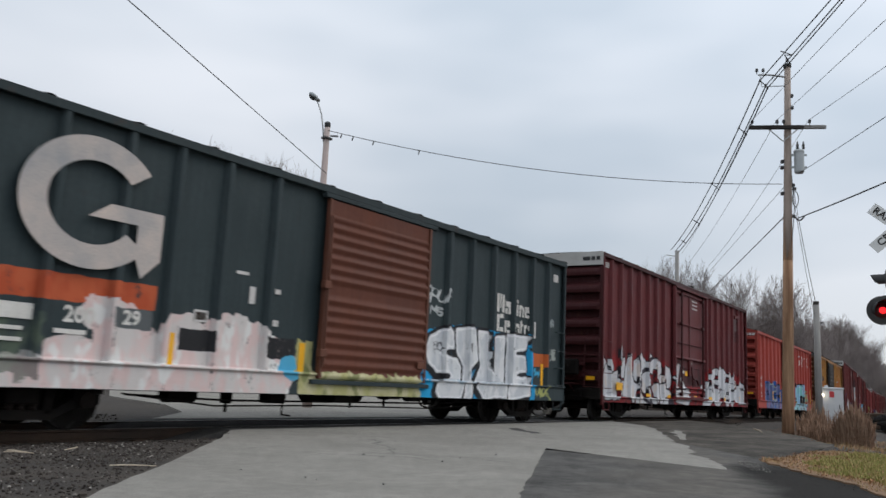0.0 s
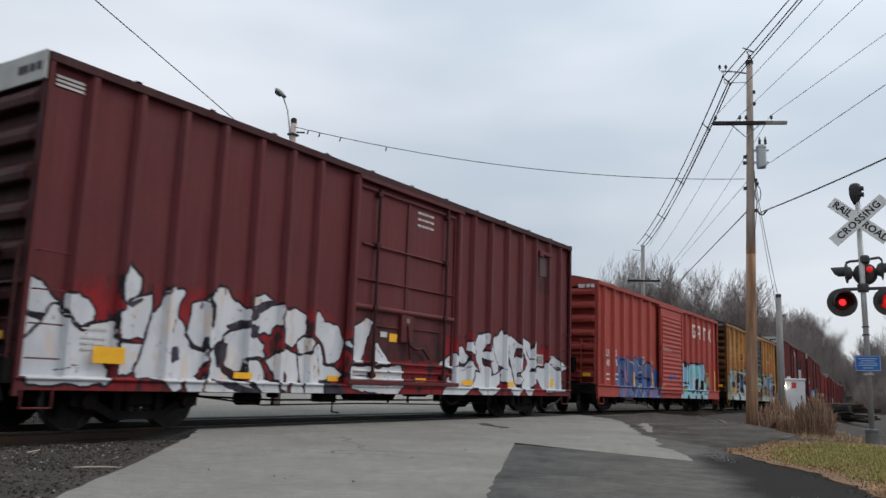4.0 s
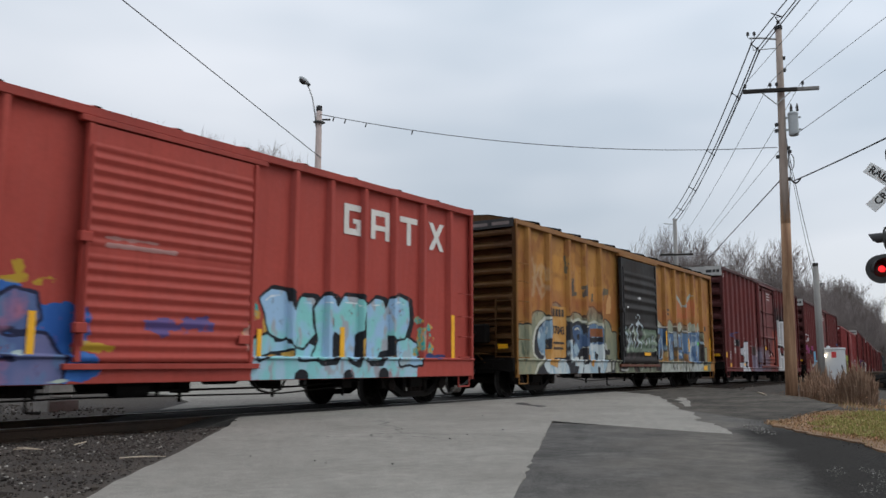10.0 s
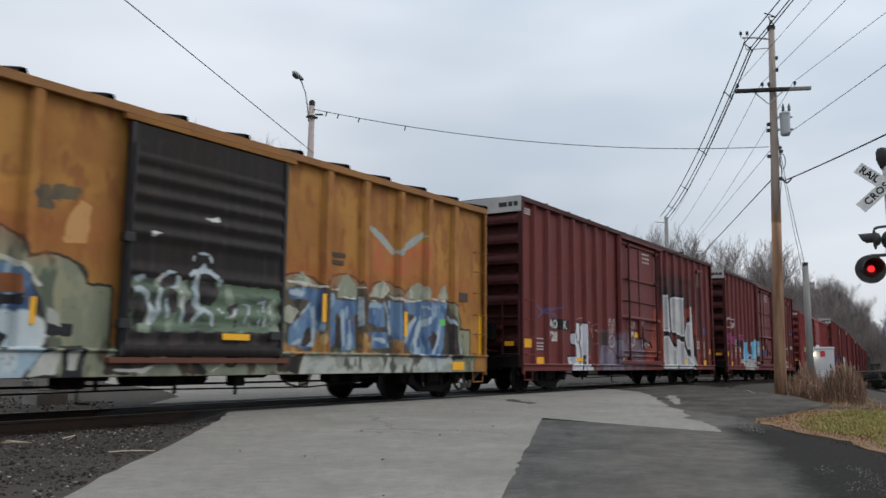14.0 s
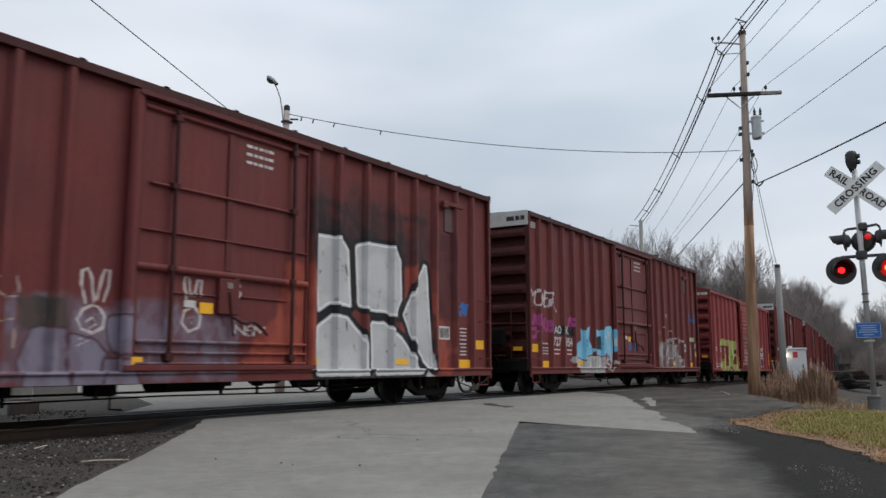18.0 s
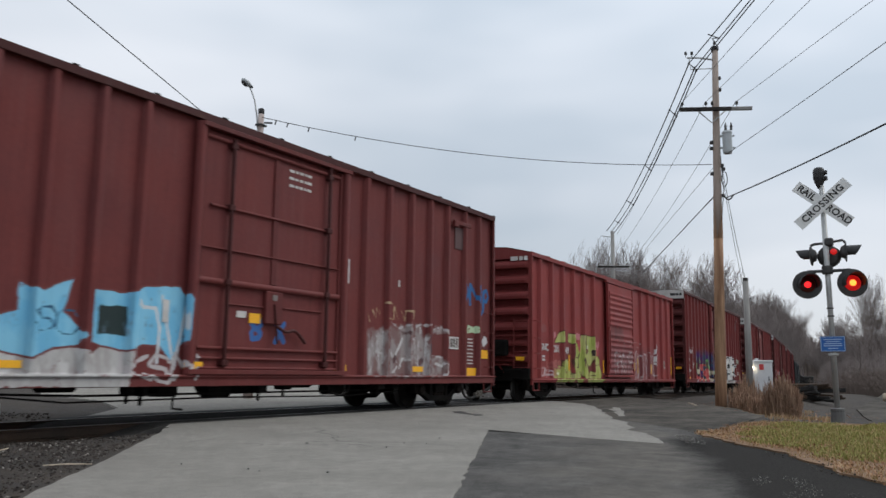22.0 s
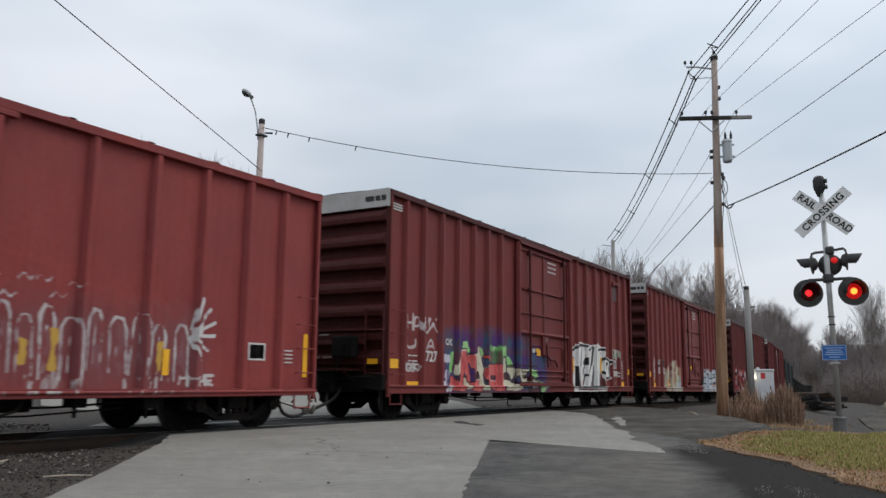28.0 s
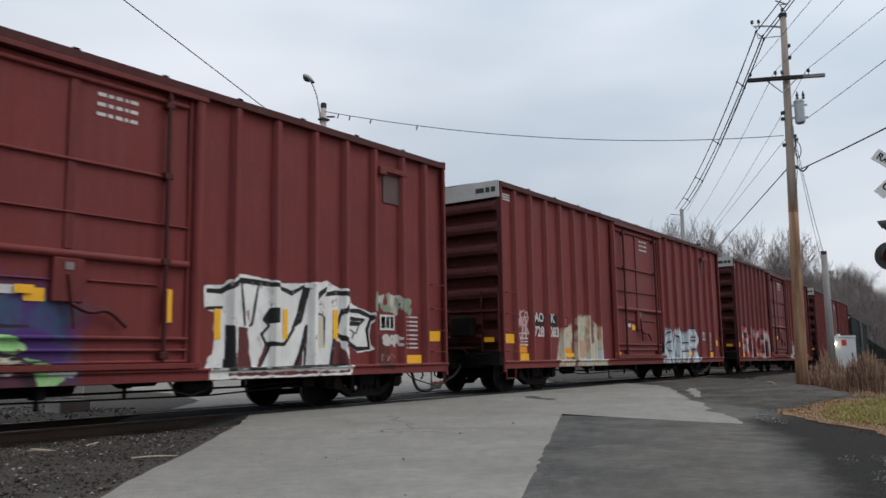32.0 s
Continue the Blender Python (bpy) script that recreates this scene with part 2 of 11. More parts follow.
M["concrete"] = plain("cast_concrete", (0.24, 0.23, 0.21), (0.36, 0.345, 0.32), 3.0, 0.9, bump=0.35, fine=50)
M["block"] = plain("dark_cast_foot", (0.09, 0.088, 0.085), (0.15, 0.147, 0.14), 3.0, 0.8, bump=0.3)
M["rail"] = plain("rusty_rail", (0.030, 0.020, 0.014), (0.070, 0.043, 0.029), 2.0, 0.75, 0.3)
M["railtop"] = plain("polished_railhead", (0.30, 0.29, 0.28), (0.42, 0.41, 0.40), 4.0, 0.35, 0.9, bump=0)
M["tie"] = plain("creosoted_tie", (0.04, 0.028, 0.02), (0.085, 0.06, 0.043), 3.0, 0.95, bump=0.6, fine=25, stretch=(4, 0.5, 4), rnd=0.5, spec=0.08)
M["log"] = plain("pale_log", (0.42, 0.34, 0.25), (0.55, 0.47, 0.36), 2.0, 0.9)
M["red_on"] = glow("lit_red_lens", (0.55, 0.008, 0.008), 0.6)
M["red_core"] = glow("lit_red_bulb", (1.0, 0.22, 0.03), 3.0)
M["red_mid"] = glow("dim_red_bulb", (1.0, 0.02, 0.025), 1.5)
M["red_dim"] = glow("afterglow_red_lens", (0.05, 0.002, 0.002), 0.12)
M["lamp_on"] = glow("lit_warm_lamp", (1.0, 0.82, 0.55), 14.0)
M["lens"] = plain("lamp_glass", (0.25, 0.26, 0.27), (0.34, 0.35, 0.36), 4.0, 0.2, bump=0)
M["red_tag"] = plain("red_label", (0.5, 0.04, 0.045), (0.6, 0.06, 0.06), 4.0, 0.6, bump=0)
M["green_box"] = plain("green_cabinet_paint", (0.23, 0.29, 0.07), (0.32, 0.38, 0.10), 2.0, 0.6, bump=0.03)
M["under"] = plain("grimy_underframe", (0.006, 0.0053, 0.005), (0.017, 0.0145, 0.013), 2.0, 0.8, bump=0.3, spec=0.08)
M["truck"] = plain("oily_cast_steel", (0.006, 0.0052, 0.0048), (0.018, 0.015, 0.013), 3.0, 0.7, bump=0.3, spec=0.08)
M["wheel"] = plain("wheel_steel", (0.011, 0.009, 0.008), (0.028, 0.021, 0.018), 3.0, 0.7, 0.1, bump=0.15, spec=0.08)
M["tread"] = plain("bright_wheel_tread", (0.07, 0.066, 0.062), (0.12, 0.115, 0.11), 4.0, 0.45, 0.6, bump=0)
M["hose"] = plain("black_rubber_hose", (0.014, 0.013, 0.012), (0.040, 0.038, 0.035), 4.0, 0.75, bump=0)
M["glad"] = plain("worn_cast_coupling", (0.10, 0.085, 0.07), (0.30, 0.27, 0.23), 9.0, 0.7, bump=0.1)
M["yellow"] = plain("yellow_reflective_tape", (0.86, 0.42, 0.012), (0.92, 0.48, 0.02), 5.0, 0.45, bump=0)
M["dim_stencil"] = plain("faint_stencil_paint", (0.16, 0.13, 0.12), (0.24, 0.20, 0.19), 5.0, 0.7, bump=0)
M["stencil"] = plain("white_stencil_paint", (0.50, 0.48, 0.46), (0.66, 0.64, 0.62), 5.0, 0.7, bump=0)
M["cream"] = plain("faded_cream_lettering", (0.62, 0.60, 0.56), (0.74, 0.72, 0.68), 3.0, 0.65, bump=0)
M["galv_roof"] = plain("galvanised_roof_sheet", (0.26, 0.255, 0.25), (0.38, 0.375, 0.37), 1.2, 0.6, 0.4)
M["coal"] = plain("sooty_black_steel", (0.010, 0.010, 0.010), (0.028, 0.025, 0.023), 1.5, 0.8)
M["turf"] = plain("turf_thatch", (0.15, 0.090, 0.050), (0.23, 0.140, 0.078), 1.6, 0.95, bump=0.6, fine=70, dist=0.015)


def paint(name, c1, c2, pieces, rust=0.25, dust=0.16):
    """Old car paint with spray-painted pieces; each piece's outline is stored on the mesh as a distance in metres."""
    m, t, b = mat(name)
    v = where(t)
    big, fine = noi(t, v, 0.9, 5.0), noi(t, v, 14.0, 4.0)
    streak = noi(t, where(t, (9.0, 9.0, 0.5)), 1.0, 6.0, 0.7)
    spots = noi(t, where(t, (1.3, 1.3, 1.0)), 2.6, 7.0, 0.7)
    col = mixc(t, span(t, big, 0.3, 0.7), c1, c2)
    col = mixc(t, span(t, streak, 0.5, 0.78, 0, dust), col, tuple(0.5 * x + 0.11 for x in c2))
    col = mixc(t, span(t, streak, 0.46, 0.25, 0, 0.35), col, tuple(x * 0.5 for x in c1))
    col = mixc(t, span(t, spots, 0.60, 0.70, 0, rust), col, (0.085, 0.035, 0.018))
    col = mixc(t, span(t, fine, 0.3, 0.7, 0.0, 0.22), col, tuple(x * 0.55 for x in c1))
    wob = nod(t, "Math", "Value", p_operation="MULTIPLY", i0=nod(t, "Math", "Value", p_operation="SUBTRACT", i0=noi(t, v, 5.0, 4.0), i1=0.5), i1=0.10)
    worn = span(t, noi(t, where(t, (2.0, 2.0, 1.2)), 3.0, 8.0, 0.72), 0.68, 0.60)
    for k, p in enumerate(pieces):
        at = t.nodes.new("ShaderNodeAttribute")
        at.attribute_name = "piece_%d" % k
        d = nod(t, "Math", "Value", p_operation="ADD", i0=at.outputs["Fac"],
                i1=nod(t, "Math", "Value", p_operation="MULTIPLY", i0=wob, i1=p.get("rough", 0.6)))
        if p.get("back"):
            far = nod(t, "Math", "Value", p_operation="ADD", i0=at.outputs["Fac"], i1=nod(t, "Math", "Value", p_operation="MULTIPLY", i0=wob, i1=p.get("fray", 2.5)))
            bc = mixc(t, span(t, noi(t, v, 1.7, 3.0), 0.42, 0.58), p["back"], p.get("back2", p["back"]))
            col = mixc(t, nod(t, "Math", "Value", p_operation="MULTIPLY", i0=span(t, far, p.get("bw", 0.2), p.get("bw", 0.2) - p.get("soft", 0.02)), i1=worn), col, bc)
        if p.get("line"):
            col = mixc(t, nod(t, "Math", "Value", p_operation="MULTIPLY", i0=span(t, d, p.get("lw", 0.045) + 0.006, p.get("lw", 0.045) - 0.006), i1=worn), col, p["line"])
        f1, f2 = p["fill"], p.get("fill2", p["fill"])
        fc = mixc(t, span(t, noi(t, where(t, p.get("grain", (2.2, 2.2, 1.2))), 1.5, 3.0), 0.44, 0.56), f1, f2)
        if "text" in p and p.get("w", 0.13) > 0.1:      # shaded rims inside fat letters
            fc = mixc(t, span(t, nod(t, "Math", "Value", p_operation="ADD", i0=d, i1=nod(t, "Math", "Value", p_operation="MULTIPLY", i0=wob, i1=1.2)), -0.085, -0.06, 0, 0.5), fc, tuple(x * 0.5 for x in f2))
        if p.get("fill3"):
            fc = mixc(t, span(t, noi(t, where(t, (2.1, 2.1, 1.0)), 1.6, 2.0), 0.56, 0.62), fc, p["fill3"])
        fc = mixc(t, span(t, streak, 0.5, 0.75, 0, 0.22), fc, tuple(x * 0.62 for x in f1))
        col = mixc(t, nod(t, "Math", "Value", p_operation="MULTIPLY", i0=span(t, d, p.get("edge", 0.006), -p.get("edge", 0.006)), i1=nod(t, "Math", "Value", p_operation="MULTIPLY", i0=worn, i1=p.get("alpha", 1.0))), col, fc)
        if p.get("shine"):
            col = mixc(t, span(t, nod(t, "Math", "Value", p_operation="ABSOLUTE", i0=nod(t, "Math", "Value", p_operation="ADD", i0=d, i1=p.get("rim", 0.045))), 0.024, 0.010), col, p["shine"])
    t.links.new(col, b.inputs["Base Color"])
    t.links.new(span(t, big, 0.3, 0.7, 0.5, 0.72), b.inputs["Roughness"])
    b.inputs["Specular IOR Level"].default_value = 0.2
    bumped(t, b, nod(t, "Math", "Value", p_operation="ADD", i0=fine, i1=nod(t, "Math", "Value", p_operation="MULTIPLY", i0=big, i1=6.0)), 0.16, 0.012)
    return m


# ---- geometry ----
class Geo:
    """Collects faces for one mesh."""

    def __init__(self):
        self.v, self.f, self.mi, self.cur = [], [], [], 0

    def add(self, vs, fs):
        n = len(self.v)
        self.v += [tuple(p) for p in vs]
        self.f += [tuple(n + i for i in q) for q in fs]
        self.mi += [self.cur] * len(fs)
        return self

    def box(self, x0, x1, y0, y1, z0, z1, c=0.0):
        """A box; with c, its edges are cut off by c."""
        if c <= 0:
            vs = [(x, y, z) for x in (x0, x1) for y in (y0, y1) for z in (z0, z1)]
            return self.add(vs, [(0, 1, 3, 2), (4, 6, 7, 5), (0, 4, 5, 1), (2, 3, 7, 6), (0, 2, 6, 4), (1, 5, 7, 3)])
        bm = bmesh.new()
        bmesh.ops.create_cube(bm, size=1.0, matrix=Matrix.Translation(((x0 + x1) / 2, (y0 + y1) / 2, (z0 + z1) / 2)) @ Matrix.Diagonal((x1 - x0, y1 - y0, z1 - z0, 1)))
        bmesh.ops.bevel(bm, geom=bm.edges[:], offset=c, segments=1, affect="EDGES")
        return self.bm(bm)

    def bm(self, bm, m=None):
        bm.verts.index_update()
        vs = [(m @ v.co) if m else v.co.copy() for v in bm.verts]
        self.add(vs, [tuple(v.index for v in f.verts) for f in bm.faces])
        bm.free()
        return self

    def tube(self, pts, radii, n=8, cap=True):
        """A round bar along points."""
        pts = [Vector(p) for p in pts]
        if not hasattr(radii, "__len__"):
            radii = [radii] * len(pts)
        rings = []
        side = None
        for i, p in enumerate(pts):
            d = (pts[min(i + 1, len(pts) - 1)] - pts[max(i - 1, 0)]).normalized()
            if side is None:
                side = d.orthogonal().normalized()
            side = (side - d * side.dot(d)).normalized()
            up = d.cross(side)
            rings.append([p + (side * math.cos(2 * math.pi * k / n) + up * math.sin(2 * math.pi * k / n)) * radii[i] for k in range(n)])
        vs = [q for r in rings for q in r]
        fs = [(i * n + k, i * n + (k + 1) % n, (i + 1) * n + (k + 1) % n, (i + 1) * n + k) for i in range(len(pts) - 1) for k in range(n)]
        if cap:
            fs += [tuple(range(n))[::-1], tuple((len(pts) - 1) * n + k for k in range(n))]
        return self.add(vs, fs)

    def lathe(self, prof, m=None, n=20):
        """A body of revolution about z from (radius, height) pairs."""
        m = m or Matrix()
        vs = [m @ Vector((r * math.cos(2 * math.pi * k / n), r * math.sin(2 * math.pi * k / n), z)) for r, z in prof for k in range(n)]
        fs = [(i * n + k, i * n + (k + 1) % n, (i + 1) * n + (k + 1) % n, (i + 1) * n + k) for i in range(len(prof) - 1) for k in range(n)]
        fs += [tuple(range(n))[::-1], tuple((len(prof) - 1) * n + k for k in range(n))]
        return self.add(vs, fs)

    def poly(self, pts, z0, z1):
        """A flat slab with the given outline (anticlockwise)."""
        n = len(pts)
        vs = [(x, y, z0) for x, y in pts] + [(x, y, z1) for x, y in pts]
        return self.add(vs, [tuple(range(n))[::-1], tuple(range(n, 2 * n))] + [(i, (i + 1) % n, n + (i + 1) % n, n + i) for i in range(n)])

    def mesh(self, name, mats, smooth=False):
        me = bpy.data.meshes.new(name)
        me.from_pydata(self.v, [], self.f)
        for q in mats if isinstance(mats, (list, tuple)) else [mats]:
            me.materials.append(q)
        if self.mi and max(self.mi) > 0:
            me.polygons.foreach_set("material_index", self.mi)
        if smooth:
            me.polygons.foreach_set("use_smooth", [True] * len(self.f))
        me.update()
        return me


def thing(name, label, category, group="", kind="", at=None):
    ob = new(name)
    ob.empty_display_size = 0.2
    if at is not None:
        ob.matrix_basis = at
    return tagged(ob, label, category, group, kind)


def part(name, geo, material, parent, label="", m=None, smooth=False):
    me = geo if isinstance(geo, bpy.types.Mesh) else geo.mesh(name, material, smooth)
    ob = new(name, me)
    ob.parent = parent
    if m is not None:
        ob.matrix_basis = m
    if label:
        ob["label"] = label
    return ob


def solo(name, geo, material, label, category, kind="", group="", smooth=False, m=None):
    me = geo if isinstance(geo, bpy.types.Mesh) else geo.mesh(name, material, smooth)
    ob = new(name, me)
    if m is not None:
        ob.matrix_basis = m
    return tagged(ob, label, category, group, kind)


def text_mesh(word, size, material, depth=0.0, shear=0.0, spread=1.0):
    """Flat lettering in the built-in font, centred, in the x-z plane, facing -y."""
    cu = bpy.data.curves.new("lettering", "FONT")
    cu.body, cu.size, cu.extrude, cu.shear, cu.space_character = word, size, depth, shear, spread
    cu.align_x, cu.align_y, cu.offset = "CENTER", "CENTER", size * 0.028
    cu.resolution_u = 3
    ob = bpy.data.objects.new("lettering", cu)
    me = bpy.data.meshes.new_from_object(ob)
    me.transform(Matrix.Rotation(radians(90), 4, "X"))
    me.materials.clear()
    me.materials.append(material)
    bpy.data.objects.remove(ob)
    return me


# strokes on a 4 x 4 grid, for spray-painted letters
GLYPH = {
    "A": ["00 13 24 33 40", "11 31"], "B": ["00 04 34 33 22 02", "22 41 30 00"], "C": ["43 34 14 03 01 10 30 41"], "D": ["00 04 24 42 41 20 00"],
    "E": ["44 04 00 40", "02 32"], "F": ["44 04 00", "02 32"], "G": ["43 34 14 03 01 10 30 42 22"], "H": ["00 04", "40 44", "02 42"],
    "I": ["20 24"], "K": ["00 04", "44 02 40"], "L": ["04 00 40"], "M": ["00 04 22 44 40"], "N": ["00 04 40 44"], "O": ["14 03 01 10 30 41 43 34 14"],
    "P": ["00 04 34 43 32 02"], "R": ["00 04 34 43 32 02", "22 40"], "S": ["43 34 14 03 12 32 41 30 10 01"], "T": ["04 44", "24 20"],
    "U": ["04 01 10 30 41 44"], "V": ["04 20 44"], "W": ["04 10 23 30 44"], "X": ["00 44", "04 40"], "Y": ["04 22 44", "22 20"], "Z": ["04 44 00 40"],
    "h": ["12 04", "32 34", "12 32 41 30 10 01 12", "11 31"], "2": ["03 14 34 43 21 00 40"], "n": ["00 04 13 33 42 40"],
    "q": ["01 04 24 33 31", "00 02 21", "31 43 40"], "u": ["01 13 24 33 41", "02 30"], "v": ["14 11 20 31 34", "01 10 30 41 31"],
}


def bar(X, Zc, ax, az, bx, bz, wa, wb, square):
    """The distance to one stroke: round-ended, or with slanted square ends."""
    ux, uz = bx - ax, bz - az
    ln = math.hypot(ux, uz) + 1e-9
    along, across = ((X - ax) * ux + (Zc - az) * uz) / ln, ((X - ax) * -uz + (Zc - az) * ux) / ln
    if square:
        k = np.clip(along / ln, -0.3, 1.3)
        return np.maximum(np.abs(across) - (wa + (wb - wa) * k), np.abs(along + 0.35 * across - ln / 2) - ln / 2 - 0.6 * (wa + wb) / 2)
    k = np.clip(along / ln, 0, 1)
    return np.hypot(along - k * ln, across) - (wa + (wb - wa) * k)


def inside(X, Zc, pts, r):
    """The distance to a closed outline with corners rounded by r."""
    d2, sign = np.full(X.shape, 99.0), np.ones(X.shape)
    for (ax, az), (bx, bz) in zip(pts, pts[1:] + pts[:1]):
        ex, ez, wx, wz = bx - ax, bz - az, X - ax, Zc - az
        k = np.clip((wx * ex + wz * ez) / (ex * ex + ez * ez + 1e-9), 0, 1)
        d2 = np.minimum(d2, (wx - k * ex) ** 2 + (wz - k * ez) ** 2)
        c1, c2, c3 = Zc >= az, Zc < bz, ex * wz > ez * wx
        sign = np.where((c1 & c2 & c3) | (~c1 & ~c2 & ~c3), -sign, sign)
    return sign * np.sqrt(d2) - r


def field(p, X, Zc):
    """The distance in metres from each point of a car side to the edge of a painted piece; later letters lie over earlier ones."""
    rnd = random.Random(p.get("seed", 1))
    layers = []
    if "text" in p:
        word = p["text"]
        w = (p["x1"] - p["x0"]) / len(word)
        square, jig = p.get("square"), p.get("jig", 0.04)
        for i, ch in enumerate(word):
            if ch == " ":
                continue
            d = np.full(X.shape, 9.0)
            hgt = (p["z1"] - p["z0"]) * rnd.uniform(0.86, 1.0)
            zb = p["z0"] + rnd.uniform(0, (p["z1"] - p["z0"]) - hgt)
            lean, ov = rnd.uniform(-0.12, 0.12) + p.get("slant", 0.0), p.get("over", 0.94)
            for line in GLYPH[ch]:
                pts = [(p["x0"] + (i + 0.5 + (int(q[0]) / 4 - 0.5) * ov + lean * (int(q[1]) / 4 - 0.5) + rnd.uniform(-jig, jig)) * w,
                        zb + hgt * (0.1 + 0.8 * int(q[1]) / 4) + rnd.uniform(-jig, jig) * hgt) for q in line.split()]
                for (ax, az), (bx, bz) in zip(pts[:-1], pts[1:]):
                    wa = p.get("w", 0.13)
                    wb = wa * (rnd.uniform(0.5, 0.8) if p.get("taper") else 1.0)
                    if square and rnd.random() < 0.5:
                        wa, wb = wb, wa
                    d = np.minimum(d, bar(X, Zc, ax, az, bx, bz, wa, wb, square))
            layers.append(d)
    for pts in p.get("polys", ()):
        layers.append(inside(X, Zc, list(pts), p.get("round", 0.0)))
    flat = np.full(X.shape, 9.0)
    for x0, x1, z0, z1 in p.get("boxes", ()):
        dx, dz = np.abs(X - (x0 + x1) / 2) - (x1 - x0) / 2, np.abs(Zc - (z0 + z1) / 2) - (z1 - z0) / 2
        flat = np.minimum(flat, np.where((dx > 0) & (dz > 0), np.hypot(dx, dz), np.maximum(dx, dz)))
    for x, z, rx, rz in p.get("blobs", ()):
        flat = np.minimum(flat, (np.hypot((X - x) / rx, (Zc - z) / rz) - 1) * min(rx, rz))
    d = flat
    gap = 1.7 * p.get("lw", 0.045) if p.get("line") else 0.0
    for q in layers:
        d = np.minimum(q, np.maximum(d, gap - q)) if gap else np.minimum(d, q)
    return d


def sheet(name, xs, zs, depth, pieces, material, parent, label="", smooth=False):
    """A dense pressed-steel sheet in the x-z plane, facing -y, with its painted pieces' distances as attributes."""
    X, Zc = np.meshgrid(np.array(xs), np.array(zs))
    Y = depth(X, Zc)
    nx, nz = len(xs), len(zs)
    co = np.stack([X, Y, Zc], -1).reshape(-1, 3)
    i = np.arange(nx * nz).reshape(nz, nx)
    quads = np.stack([i[:-1, :-1], i[:-1, 1:], i[1:, 1:], i[1:, :-1]], -1).reshape(-1, 4)
    me = bpy.data.meshes.new(name)
    me.vertices.add(len(co))
    me.vertices.foreach_set("co", co.ravel())
    me.loops.add(quads.size)
    me.loops.foreach_set("vertex_index", quads.ravel())
    me.polygons.add(len(quads))
    me.polygons.foreach_set("loop_start", np.arange(0, quads.size, 4))
    me.update(calc_edges=True)
    me.materials.append(material)
    for k, p in enumerate(pieces):
        at = me.attributes.new("piece_%d" % k, "FLOAT", "POINT")
        at.data.foreach_set("value", field(p, X, Zc).ravel().astype(np.float32))
    ob = part(name, me, material, parent, label)
    return ob


# ---- the line of the track ----
TRACK_Y, BEND, GRADE = 11.60, 0.00125, 0.0003


def rail_y(x):
    u = min(max(x - 15.0, 0.0), 80.0)
    return TRACK_Y + BEND / 2 * u * u + BEND * u * max(x - 95.0, 0.0)


def rail_z(x):
    u = min(max(x - 15.0, 0.0), 80.0)
    return -GRADE / 2 * u * u - GRADE * u * min(max(x - 95.0, 0.0), 50.0)


# ---- ground ----
def smooth01(v):
    v = min(max(v, 0.0), 1.0)
    return v * v * (3 - 2 * v)


def ground_z(x, y):
    off = abs(y - rail_y(x))
    trench = 1 - smooth01((off - 1.35) / 1.3)
    bank = 3.0 * smooth01((y - rail_y(x) - 9) / 26) * smooth01((x - 62) / 35)
    swale = 0.27 * smooth01((x - 18.6) / 3.5) * smooth01((2.9 + 0.5 * (x - 18.6) - y) / 1.0) * (1 - smooth01((x - 31) / 5) * smooth01((y - 3.5) / 2))
    return rail_z(x) + bank - swale - 0.03 - 0.15 * trench + 0.025 * noise.noise(Vector((x * 0.7, y * 0.7, 0)))


def build_ground():
    xs = [-2500, -800, -250, -90, -40, -20] + [-12 + 0.6 * i for i in range(96)] + [48 + 4 * i for i in range(28)] + [170, 210, 280, 400, 700, 1200, 2500]
    ys = [-2500, -800, -250, -90, -40, -22] + [-12 + 0.45 * i for i in range(96)] + [33, 37, 42, 50, 65, 90, 140, 250, 500, 1000, 2500]
    g = Geo()
    g.v = [(x, y, ground_z(x, y)) for y in ys for x in xs]
    n = len(xs)
    g.f = [(j * n + i, j * n + i + 1, (j + 1) * n + i + 1, (j + 1) * n + i) for j in range(len(ys) - 1) for i in range(n - 1)]
    g.mi = [0] * len(g.f)
    solo("ground", g, M["dirt"], "dark gravelly dirt ground beside the railway", "ground", "structure", smooth=True)


def ragged(a, b, n, amp, rnd):
    """Points from a to b along a broken edge."""
    ax, ay = a
    bx, by = b
    dx, dy = bx - ax, by - ay
    ln = math.hypot(dx, dy)
    return [(ax + dx * i / n - dy / ln * rnd.uniform(-amp, amp), ay + dy * i / n + dx / ln * rnd.uniform(-amp, amp)) for i in range(n)]


def slab(name, pts, z0, z1, material, label, category):
    """A ground slab with a many-sided outline."""
    bm = bmesh.new()
    vs = [bm.verts.new((x, y, z1)) for x, y in pts]
    f = bm.faces.new(vs)
    if f.normal.z < 0:
        f.normal_flip()
    r = bmesh.ops.extrude_face_region(bm, geom=[f])
    for v in r["geom"]:
        if isinstance(v, bmesh.types.BMVert):
            v.co.z = z0
    bmesh.ops.recalc_face_normals(bm, faces=bm.faces[:])
    bmesh.ops.triangulate(bm, faces=[q for q in bm.faces if len(q.verts) > 4])
    return solo(name, Geo().bm(bm), material, label, category, "structure")


